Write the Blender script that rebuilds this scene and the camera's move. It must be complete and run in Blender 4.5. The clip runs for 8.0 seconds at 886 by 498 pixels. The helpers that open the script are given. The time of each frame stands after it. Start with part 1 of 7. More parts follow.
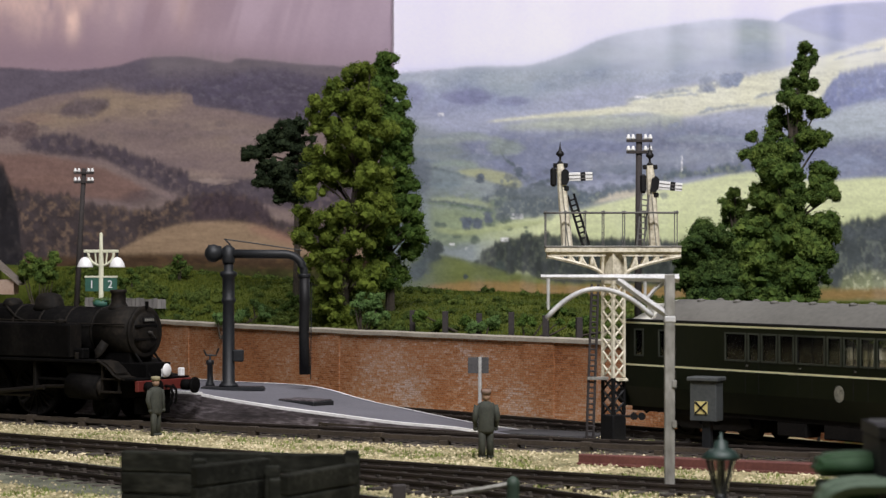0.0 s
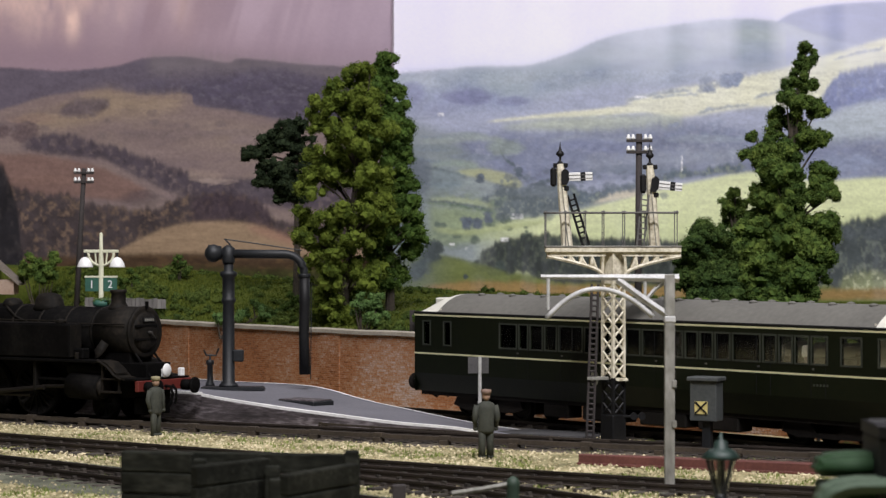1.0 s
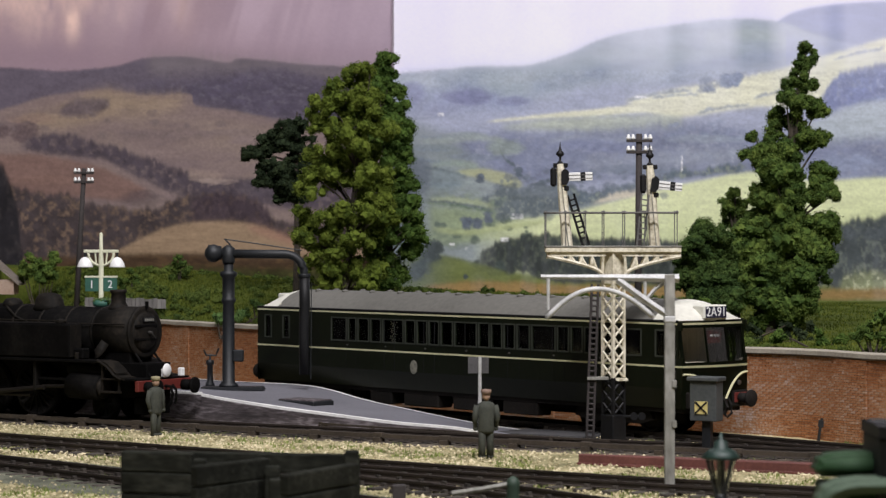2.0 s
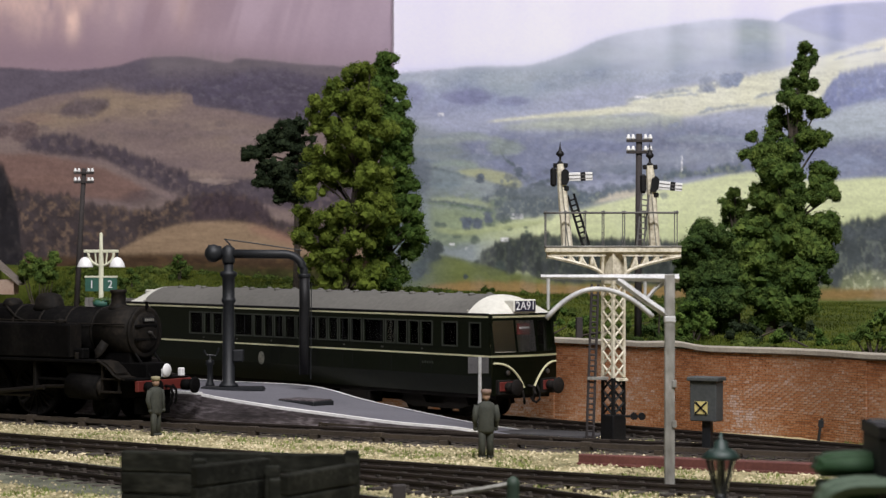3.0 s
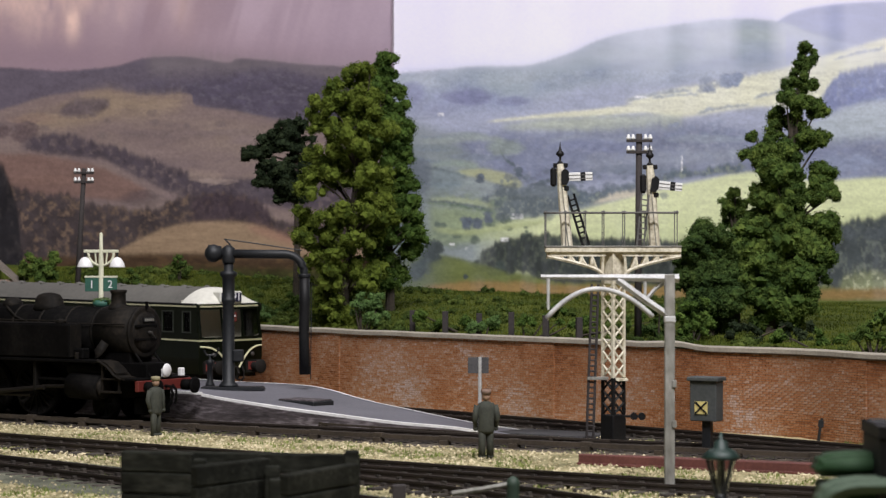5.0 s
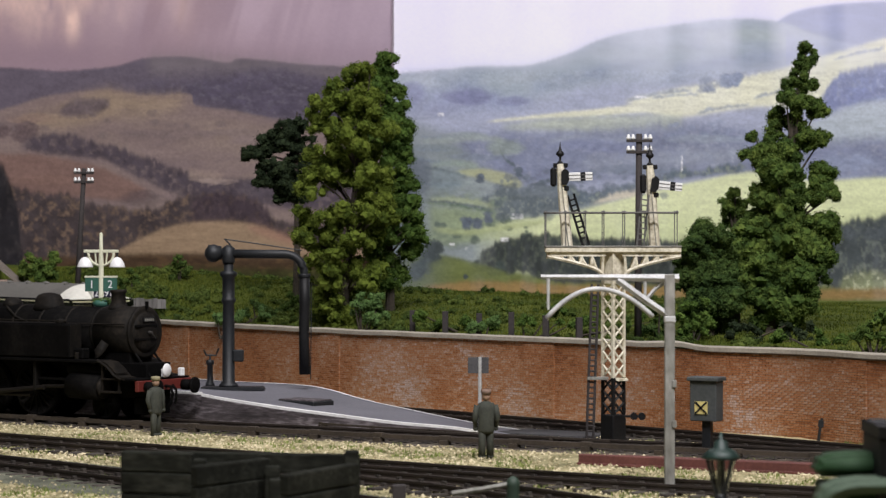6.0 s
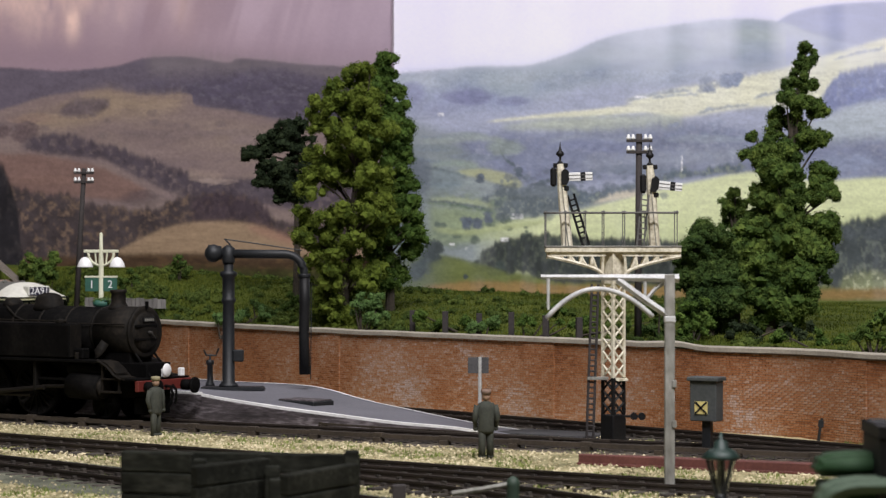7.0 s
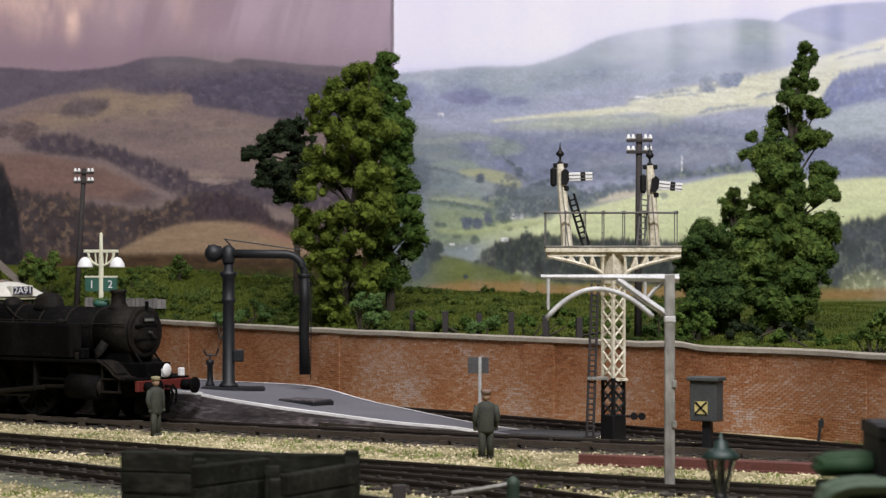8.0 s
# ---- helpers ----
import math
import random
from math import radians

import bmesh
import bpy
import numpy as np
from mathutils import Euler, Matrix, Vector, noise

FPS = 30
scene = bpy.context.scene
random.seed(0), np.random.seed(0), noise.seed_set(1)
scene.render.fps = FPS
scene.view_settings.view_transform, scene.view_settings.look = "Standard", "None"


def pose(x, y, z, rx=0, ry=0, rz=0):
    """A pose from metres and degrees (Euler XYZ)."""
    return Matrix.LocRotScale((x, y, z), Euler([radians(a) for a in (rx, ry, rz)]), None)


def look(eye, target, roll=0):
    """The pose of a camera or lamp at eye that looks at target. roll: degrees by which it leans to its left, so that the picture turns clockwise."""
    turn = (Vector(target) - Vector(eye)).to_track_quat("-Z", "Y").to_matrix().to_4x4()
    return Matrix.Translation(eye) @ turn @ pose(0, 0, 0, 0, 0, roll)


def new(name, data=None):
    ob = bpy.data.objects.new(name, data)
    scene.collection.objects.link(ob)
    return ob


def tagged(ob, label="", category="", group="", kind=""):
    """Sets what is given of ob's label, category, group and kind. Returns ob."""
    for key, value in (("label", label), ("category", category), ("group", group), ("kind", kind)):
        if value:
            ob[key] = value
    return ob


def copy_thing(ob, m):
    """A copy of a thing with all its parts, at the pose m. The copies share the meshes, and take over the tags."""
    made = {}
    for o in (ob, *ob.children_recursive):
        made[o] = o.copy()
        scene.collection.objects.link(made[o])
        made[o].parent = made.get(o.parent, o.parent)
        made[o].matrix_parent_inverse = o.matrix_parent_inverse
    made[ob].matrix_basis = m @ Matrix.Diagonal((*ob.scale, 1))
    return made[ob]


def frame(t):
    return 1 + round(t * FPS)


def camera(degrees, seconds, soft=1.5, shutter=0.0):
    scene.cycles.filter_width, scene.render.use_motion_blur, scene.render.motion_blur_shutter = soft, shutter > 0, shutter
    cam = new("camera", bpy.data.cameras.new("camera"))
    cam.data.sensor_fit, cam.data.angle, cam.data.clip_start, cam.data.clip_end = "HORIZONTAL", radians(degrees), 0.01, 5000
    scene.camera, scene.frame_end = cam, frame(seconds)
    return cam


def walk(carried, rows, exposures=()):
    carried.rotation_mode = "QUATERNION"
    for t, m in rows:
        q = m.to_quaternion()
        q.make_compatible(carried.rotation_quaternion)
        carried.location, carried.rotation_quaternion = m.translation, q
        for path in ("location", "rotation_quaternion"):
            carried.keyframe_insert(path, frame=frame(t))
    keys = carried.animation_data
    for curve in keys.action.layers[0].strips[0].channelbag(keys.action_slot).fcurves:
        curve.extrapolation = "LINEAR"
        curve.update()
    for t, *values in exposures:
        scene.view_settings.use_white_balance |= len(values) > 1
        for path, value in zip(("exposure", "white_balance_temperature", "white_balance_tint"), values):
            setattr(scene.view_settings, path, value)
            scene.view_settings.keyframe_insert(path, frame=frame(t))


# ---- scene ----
# A model railway at a scale of 1:76. All lengths below are in millimetres; MM turns them into metres.
MM = 0.001
cam = camera(20.47, 8.0, 1.4)
cam.data.dof.use_dof, cam.data.dof.focus_distance, cam.data.dof.aperture_fstop = True, 0.98, 62
EYE = pose(0, 0, 73.3 * MM, 89.72, 0, 0)
walk(cam, [(0.0, EYE), (8.0, EYE)], exposures=[(0.0, 0.0), (8.0, 0.0)])

# ---- light: a closed hobby room with two ceiling strip lights ----
world = bpy.data.worlds.new("world")
scene.world = world
world.use_nodes = True
world.node_tree.nodes["Background"].inputs[0].default_value = (0.75, 0.8, 1.0, 1)
world.node_tree.nodes["Background"].inputs[1].default_value = 0.02


def strip_lamp(name, x, y, z, tx, ty, tz, power, colour, sx, sy):
    data = bpy.data.lights.new(name, "AREA")
    data.shape, data.size, data.size_y, data.energy, data.color = "RECTANGLE", sx * MM, sy * MM, power, colour
    ob = new(name, data)
    ob.matrix_world = look((x * MM, y * MM, z * MM), (tx * MM, ty * MM, tz * MM))
    return ob


strip_lamp("strip_lamp", 250, -100, 1330, 100, 1150, 60, 38.5, (1.0, 0.97, 1.0), 1300, 160)
strip_lamp("strip_lamp", -150, 1000, 1330, -50, 1050, 0, 5.2, (1.0, 0.97, 1.0), 1300, 160)


# ---- mesh helpers ----
def part(name, bm, material, parent=None, label="", smooth=False):
    """Links a bmesh drawn in millimetres as one mesh object."""
    bmesh.ops.scale(bm, vec=(MM, MM, MM), verts=bm.verts)
    mesh = bpy.data.meshes.new(name)
    bm.to_mesh(mesh)
    bm.free()
    mesh.materials.append(material)
    if smooth:
        mesh.shade_auto_smooth(angle=radians(40)) if hasattr(mesh, "shade_auto_smooth") else mesh.shade_smooth()
    ob = new(name, mesh)
    ob.parent = parent
    if label:
        tagged(ob, label)
    return ob


def quick(name, verts, faces, material, parent=None, label=""):
    """A mesh from arrays in millimetres."""
    mesh = bpy.data.meshes.new(name)
    mesh.from_pydata((np.asarray(verts, float) * MM).tolist(), [], faces if isinstance(faces, list) else faces.tolist())
    mesh.materials.append(material)
    ob = new(name, mesh)
    ob.parent = parent
    if label:
        tagged(ob, label)
    return ob


def thing(name, x, y, z, rz=0, label="", category="", group="", kind=""):
    ob = new(name)
    ob.empty_display_size = 0.005
    ob.matrix_basis = pose(x * MM, y * MM, z * MM, 0, 0, rz)
    return tagged(ob, label, category, group, kind)


def B():
    return bmesh.new()


def box(bm, x0, x1, y0, y1, z0, z1, bevel=0.0, m=None):
    made = bmesh.ops.create_cube(bm, size=1)["verts"]
    for v in made:
        v.co = Vector((x0 + (v.co.x + 0.5) * (x1 - x0), y0 + (v.co.y + 0.5) * (y1 - y0), z0 + (v.co.z + 0.5) * (z1 - z0)))
    if bevel:
        edges = list({e for v in made for e in v.link_edges})
        made = bmesh.ops.bevel(bm, geom=made + edges, offset=bevel, segments=1, affect="EDGES")["verts"]
    if m:
        bmesh.ops.transform(bm, matrix=m, verts=made)
    return bm


def cyl(bm, a, b, r0, r1=None, n=12):
    a, b = Vector(a), Vector(b)
    way = b - a
    turn = way.to_track_quat("Z", "Y").to_matrix().to_4x4()
    r1 = r0 if r1 is None else r1
    bmesh.ops.create_cone(bm, cap_ends=True, segments=n, radius1=max(r0, 1e-4), radius2=max(r1, 1e-4), depth=way.length,
                          matrix=Matrix.Translation((a + b) / 2) @ turn)
    return bm


def ball(bm, c, r, n=12, s=(1, 1, 1)):
    bmesh.ops.create_uvsphere(bm, u_segments=n, v_segments=max(6, n // 2 + 2), radius=r,
                              matrix=Matrix.Translation(c) @ Matrix.Diagonal((*s, 1)))
    return bm


def tube(bm, pts, r, n=8):
    pts = [Vector(p) for p in pts]
    rings = []
    for i, p in enumerate(pts):
        way = (pts[min(i + 1, len(pts) - 1)] - pts[max(i - 1, 0)]).normalized()
        side = way.cross(Vector((0, 0, 1))) if abs(way.z) < 0.95 else way.cross(Vector((0, 1, 0)))
        side.normalize()
        up = side.cross(way)
        rr = r[i] if isinstance(r, (list, tuple)) else r
        rings.append([bm.verts.new(p + (side * math.cos(k * 2 * math.pi / n) + up * math.sin(k * 2 * math.pi / n)) * rr) for k in range(n)])
    for a, b in zip(rings, rings[1:]):
        for k in range(n):
            bm.faces.new((a[k], a[(k + 1) % n], b[(k + 1) % n], b[k]))
    bm.faces.new(list(reversed(rings[0])))
    bm.faces.new(rings[-1])
    bmesh.ops.recalc_face_normals(bm, faces=bm.faces)
    return bm


def lathe(bm, profile, n=20, m=None):
    rings = []
    for r, z in profile:
        rings.append([bm.verts.new((r * math.cos(k * 2 * math.pi / n), r * math.sin(k * 2 * math.pi / n), z)) for k in range(n)])
    made = [v for ring in rings for v in ring]
    for a, b in zip(rings, rings[1:]):
        for k in range(n):
            bm.faces.new((a[k], a[(k + 1) % n], b[(k + 1) % n], b[k]))
    bm.faces.new(list(reversed(rings[0])))
    bm.faces.new(rings[-1])
    if m:
        bmesh.ops.transform(bm, matrix=m, verts=made)
    bmesh.ops.recalc_face_normals(bm, faces=bm.faces)
    return bm


def prism(bm, outline, depth, m=None):
    """An outline in x and z, from y = 0 to y = depth."""
    a = [bm.verts.new((x, 0, z)) for x, z in outline]
    b = [bm.verts.new((x, depth, z)) for x, z in outline]
    bm.faces.new(a)
    bm.faces.new(list(reversed(b)))
    for k in range(len(a)):
        j = (k + 1) % len(a)
        bm.faces.new((a[j], a[k], b[k], b[j]))
    if m:
        bmesh.ops.transform(bm, matrix=m, verts=a + b)
    bmesh.ops.recalc_face_normals(bm, faces=bm.faces)
    return bm


def curve_of(points, n=40):
    """A smooth line through a few plan points (Catmull-Rom), as n places."""
    p = np.array([2 * np.array(points[0], float) - np.array(points[1], float), *points, 2 * np.array(points[-1], float) - np.array(points[-2], float)], float)
    out = []
    for u in np.linspace(0, len(points) - 1 - 1e-9, n):
        i, f = int(u), u - int(u)
        a, b, c, d = p[i:i + 4]
        out.append(0.5 * (2 * b + (c - a) * f + (2 * a - 5 * b + 4 * c - d) * f * f + (3 * b - a - 3 * c + d) * f ** 3))
    return np.array(out)


# ---- materials ----
def mat(name, colours, rough=0.7, metal=0.0, size=20.0, fine=2.0, bump=0.15, coat=0.0, spread=1.0, per="", stretch=(1, 1, 1), chance_range=0.34, spec=0.5):
    """Two or three colours mixed by a coarse and a fine noise, with fine relief. size and fine in millimetres."""
    m = bpy.data.materials.new(name)
    m.use_nodes = True
    t = m.node_tree
    s = t.nodes["Principled BSDF"]
    at = t.nodes.new("ShaderNodeTexCoord")
    grid = t.nodes.new("ShaderNodeMapping")
    grid.inputs["Scale"].default_value = stretch
    t.links.new(at.outputs["Object"], grid.inputs["Vector"])
    big, small = t.nodes.new("ShaderNodeTexNoise"), t.nodes.new("ShaderNodeTexNoise")
    for node, length, detail in ((big, size, 3), (small, fine, 4)):
        node.inputs["Scale"].default_value = 1.0 / (length * MM)
        node.inputs["Detail"].default_value = detail
        t.links.new(grid.outputs["Vector"], node.inputs["Vector"])
    mix = t.nodes.new("ShaderNodeMath")
    mix.operation = "MULTIPLY_ADD"
    mix.inputs[1].default_value = 0.55
    t.links.new(big.outputs["Fac"], mix.inputs[0])
    half = t.nodes.new("ShaderNodeMath")
    half.operation = "MULTIPLY"
    half.inputs[1].default_value = 0.45
    t.links.new(small.outputs["Fac"], half.inputs[0])
    t.links.new(half.outputs[0], mix.inputs[2])
    value = mix.outputs[0]
    if per:
        chance = t.nodes.new("ShaderNodeObjectInfo" if per == "object" else "ShaderNodeNewGeometry")
        add = t.nodes.new("ShaderNodeMath")
        add.operation = "MULTIPLY_ADD"
        add.inputs[1].default_value = chance_range
        t.links.new(chance.outputs["Random" if per == "object" else "Random Per Island"], add.inputs[0])
        less = t.nodes.new("ShaderNodeMath")
        less.operation = "SUBTRACT"
        less.inputs[1].default_value = chance_range / 2
        t.links.new(value, less.inputs[0])
        t.links.new(less.outputs[0], add.inputs[2])
        value = add.outputs[0]
    ramp = t.nodes.new("ShaderNodeValToRGB")
    t.links.new(value, ramp.inputs["Fac"])
    e = ramp.color_ramp.elements
    lo, hi = 0.5 - 0.17 * spread, 0.5 + 0.17 * spread
    e[0].position, e[1].position = lo, hi
    e[0].color, e[1].color = (*colours[0], 1), (*colours[-1], 1)
    for k, c in enumerate(colours[1:-1]):
        e.new(lo + (hi - lo) * (k + 1) / (len(colours) - 1)).color = (*c, 1)
    t.links.new(ramp.outputs["Color"], s.inputs["Base Color"])
    s.inputs["Roughness"].default_value, s.inputs["Metallic"].default_value = rough, metal
    s.inputs["Coat Weight"].default_value = coat
    s.inputs["Specular IOR Level"].default_value = spec
    if bump:
        b = t.nodes.new("ShaderNodeBump")
        b.inputs["Strength"].default_value = min(1.0, bump)
        b.inputs["Distance"].default_value = fine * MM * 0.35
        t.links.new(small.outputs["Fac"], b.inputs["Height"])
        t.links.new(b.outputs["Normal"], s.inputs["Normal"])
    return m


def glass(name, tint):
    m = bpy.data.materials.new(name)
    m.use_nodes = True
    t = m.node_tree
    clear, shine, mix, edge = (t.nodes.new(k) for k in ("ShaderNodeBsdfTransparent", "ShaderNodeBsdfGlossy", "ShaderNodeMixShader", "ShaderNodeFresnel"))
    clear.inputs[0].default_value = (*tint, 1)
    shine.inputs["Roughness"].default_value = 0.04
    edge.inputs["IOR"].default_value = 1.5
    t.links.new(edge.outputs[0], mix.inputs[0])
    t.links.new(clear.outputs[0], mix.inputs[1])
    t.links.new(shine.outputs[0], mix.inputs[2])
    t.links.new(mix.outputs[0], t.nodes["Material Output"].inputs[0])
    return m


BRICK_COLOURS = [(0.20, 0.075, 0.030), (0.34, 0.128, 0.046), (0.42, 0.19, 0.085), (0.46, 0.28, 0.18), (0.54, 0.42, 0.38)]
M_BRICK = mat("brick", BRICK_COLOURS, 0.85, 0, 52, 0.9, 0.3, per="object", chance_range=0.12, spread=0.9)
M_BRICKS = mat("brick_rest", BRICK_COLOURS, 0.85, 0, 52, 0.9, 0.3, per="island", chance_range=0.12, spread=0.9)
M_MORTAR = mat("mortar", [(0.255, 0.1615, 0.1105), (0.442, 0.34, 0.272)], 0.95, 0, 20, 1, 0.2)
M_COPING = mat("coping_stone", [(0.25, 0.22, 0.18), (0.42, 0.38, 0.31)], 0.9, 0, 14, 1, 0.3)
M_BALLAST = mat("ballast", [(0.1129, 0.1059, 0.0502), (0.2462, 0.2219, 0.1087), (0.4104, 0.3632, 0.2006), (0.554, 0.4842, 0.301)], 0.95, 0, 24, 1.6, 0.9)
M_STONES = mat("ballast_stone", [(0.1649, 0.1479, 0.0734), (0.3503, 0.2957, 0.1642), (0.5152, 0.4436, 0.2765), (0.7213, 0.6309, 0.432)], 0.95, 0, 24, 1, 0.3, per="island")
M_GREYBED = mat("grey_weedy_gravel", [(0.04, 0.042, 0.028), (0.09, 0.094, 0.064), (0.18, 0.18, 0.135)], 0.95, 0, 14, 1.8, 0.8)
M_BED = mat("oily_trackbed", [(0.03, 0.024, 0.018), (0.075, 0.06, 0.045), (0.17, 0.145, 0.11)], 0.95, 0, 18, 1.5, 0.8)
M_RAIL = mat("rusty_rail", [(0.022, 0.017, 0.014), (0.055, 0.042, 0.034)], 0.6, 0.3, 15, 1, 0.2)
M_SLEEPER = mat("sleeper_wood", [(0.02, 0.016, 0.013), (0.06, 0.05, 0.04)], 0.9, 0, 12, 1, 0.3, per="object")
M_ROD = mat("weathered_rodding", [(0.03, 0.023, 0.0168), (0.075, 0.0575, 0.042)], 0.8, 0.2, 12, 1, 0.3)
M_TARMAC = mat("platform_tarmac", [(0.1089, 0.1073, 0.1234), (0.1597, 0.1573, 0.1795)], 0.9, 0, 30, 1.2, 0.25)
M_EDGE = mat("white_edge_paint", [(0.70, 0.69, 0.67), (0.93, 0.92, 0.9)], 0.7, 0, 6, 1.2, 0.2, spread=0.7)
M_PLATWALL = mat("platform_face", [(0.0284, 0.0232, 0.024), (0.0756, 0.0624, 0.0668), (0.2835, 0.2495, 0.2673)], 0.9, 0, 9, 1.5, 0.5, stretch=(0.35, 0.35, 1.6))
M_IRON = mat("black_iron", [(0.008, 0.009, 0.010), (0.024, 0.026, 0.029)], 0.5, 0.2, 10, 1, 0.15)
M_CRANE = mat("dark_crane_paint", [(0.0053, 0.0064, 0.0079), (0.0148, 0.0169, 0.02)], 0.55, 0.1, 10, 1, 0.2)
M_SIGNALWHITE = mat("cream_white_paint", [(0.28, 0.23, 0.15), (0.56, 0.51, 0.38), (0.78, 0.73, 0.59), (0.86, 0.83, 0.70)], 0.6, 0, 6, 1.2, 0.2, spread=1.15)
M_CONCRETE = mat("grey_concrete_post", [(0.11, 0.105, 0.085), (0.24, 0.235, 0.21), (0.40, 0.39, 0.36)], 0.85, 0, 7, 2.0, 0.25, stretch=(1, 1, 0.4))
M_GALVANISED = mat("pale_metal", [(0.36, 0.36, 0.36), (0.66, 0.66, 0.65)], 0.6, 0.1, 6, 0.8, 0.15)
M_TIMBER = mat("dark_pole_timber", [(0.022, 0.018, 0.018), (0.05, 0.042, 0.04)], 0.85, 0, 10, 0.8, 0.3)
M_GREYPAINT = mat("grey_cabinet_paint", [(0.04, 0.0456, 0.0456), (0.072, 0.0784, 0.0784)], 0.6, 0, 8, 1, 0.15)
M_WHITE = mat("white_enamel", [(0.75, 0.75, 0.75), (0.88, 0.88, 0.86)], 0.4, 0, 8, 1, 0.05)
M_YELLOW = mat("yellow_plate", [(0.55, 0.45, 0.15), (0.7, 0.6, 0.25)], 0.6, 0, 3, 0.6, 0.05)
M_BLACK = mat("black_paint", [(0.005, 0.005, 0.0055), (0.013, 0.013, 0.014)], 0.55, 0, 8, 1, 0.1, spec=0.25)
M_RED = mat("buffer_beam_red", [(0.0864, 0.0112, 0.0088), (0.1512, 0.024, 0.0176)], 0.55, 0, 5, 0.8, 0.1)
M_REDRAIL = mat("red_oxide_steel", [(0.075, 0.022, 0.017), (0.15, 0.05, 0.04)], 0.7, 0, 14, 1, 0.2)
M_STAITHE = mat("old_sleeper_timber", [(0.006, 0.0064, 0.005), (0.014, 0.0148, 0.0115), (0.034, 0.035, 0.028)], 0.95, 0, 9, 1.2, 0.6, spec=0.1, stretch=(0.3, 1, 1))
M_GRASS = mat("static_grass", [(0.0295, 0.0421, 0.0062), (0.059, 0.0775, 0.0114), (0.0965, 0.1095, 0.0207)], 0.95, 0, 40, 2, 0.5, spec=0.1)
M_BLADES = mat("grass_tufts", [(0.0304, 0.0451, 0.0062), (0.0653, 0.0853, 0.0114), (0.1168, 0.1303, 0.0228)], 0.9, 0, 45, 6, 0, per="island", spec=0.1)
M_CESS = mat("weeds", [(0.114, 0.1568, 0.035), (0.266, 0.304, 0.091)], 0.95, 0, 10, 2, 0, per="island")

# ---- setting: room, table, ground ----
def room():
    M_ROOM = mat("room_paint", [(0.12, 0.115, 0.11), (0.17, 0.16, 0.15)], 0.9, 0, 400, 20, 0.05)
    for name, a in (("floor", (-2600, 2600, -2600, 2600, -1000, -950)), ("ceiling", (-2600, 2600, -2600, 2600, 1400, 1450)),
                    ("wall_north", (-2600, 2600, 2550, 2600, -950, 1400)), ("wall_south", (-2600, 2600, -2600, -2550, -950, 1400)),
                    ("wall_east", (2550, 2600, -2550, 2550, -950, 1400)), ("wall_west", (-2600, -2550, -2550, 2550, -950, 1400))):
        tagged(part(name, box(B(), *a), M_ROOM), "plain painted %s of the hobby room" % name.split("_")[0], name.split("_")[0], kind="structure")
    table = thing("layout_table", 0, 1050, -950, 0, "painted wooden table carrying the model railway", "table")
    M_WOOD = mat("table_wood", [(0.25, 0.15, 0.08), (0.4, 0.26, 0.15)], 0.6, 0, 120, 10, 0.1, stretch=(0.2, 1, 1))
    part("tabletop", box(B(), -720, 720, -640, 720, 905, 938, 2), M_WOOD, table)
    for x in (-660, 660):
        for y in (-580, 660):
            part("leg", box(B(), x - 30, x + 30, y - 30, y + 30, 0, 905, 2), M_WOOD, table)


GROUND = -3.4


def ground_sheet():
    """The scenic board: flat by the tracks, with a little unevenness."""
    n, k = 150, 140
    xs, ys = np.linspace(-700, 700, n), np.linspace(420, 1750, k)
    verts = []
    for y in ys:
        for x in xs:
            z = GROUND + 0.5 * noise.noise(Vector((x / 9, y / 9, 0))) + 0.5 * noise.noise(Vector((x / 30, y / 30, 4)))
            verts.append((x, y, z))
    faces = [(j * n + i, j * n + i + 1, (j + 1) * n + i + 1, (j + 1) * n + i) for j in range(k - 1) for i in range(n - 1)]
    ob = quick("ground", verts, faces, M_BALLAST)
    tagged(ob, "pale cream ballast ground with thin weeds", "ground", kind="structure")
    for p in ob.data.polygons:
        p.use_smooth = True
    box_bm = box(B(), -700, 700, 420, 1750, -12, -5.2)
    tagged(part("ground_board", box_bm, M_TIMBER), "dark board under the ballast", "board", kind="structure")


def line_at(points, x):
    p = np.array(points)
    return float(np.interp(x, p[:, 0], p[:, 1]))


# Centre lines of the tracks in plan.
RAIL_U = (1026.26, -227.30, -5.397, -5.767, -0.151)


def main_y(x):
    u = x / 200
    return sum(c * u ** i for i, c in enumerate(RAIL_U))


MAIN = [(x, main_y(x)) for x in np.linspace(-520, 420, 48)]
ENGINE_LINE = curve_of([(-420, 1205), (-300, 1116), (-183, 1030), (-112, 981), (-61, 949), (13, 905), (60, 880), (121, 846), (200, 806), (320, 752), (420, 712)], 60)
SECOND = curve_of([(-420, 1120), (-300, 1020), (-166, 909), (-112, 866), (-25, 800), (38, 756), (103, 715), (200, 662), (320, 604), (420, 560)], 60)
BRANCH = curve_of([(-80, 822), (-23.5, 762), (3, 736), (35, 692), (80, 630), (120, 570), (160, 500)], 40)
FRONT = curve_of([(-420, 1075), (-300, 955), (-148, 813), (-97, 760), (-22, 684), (40, 610), (90, 540), (130, 470)], 50)


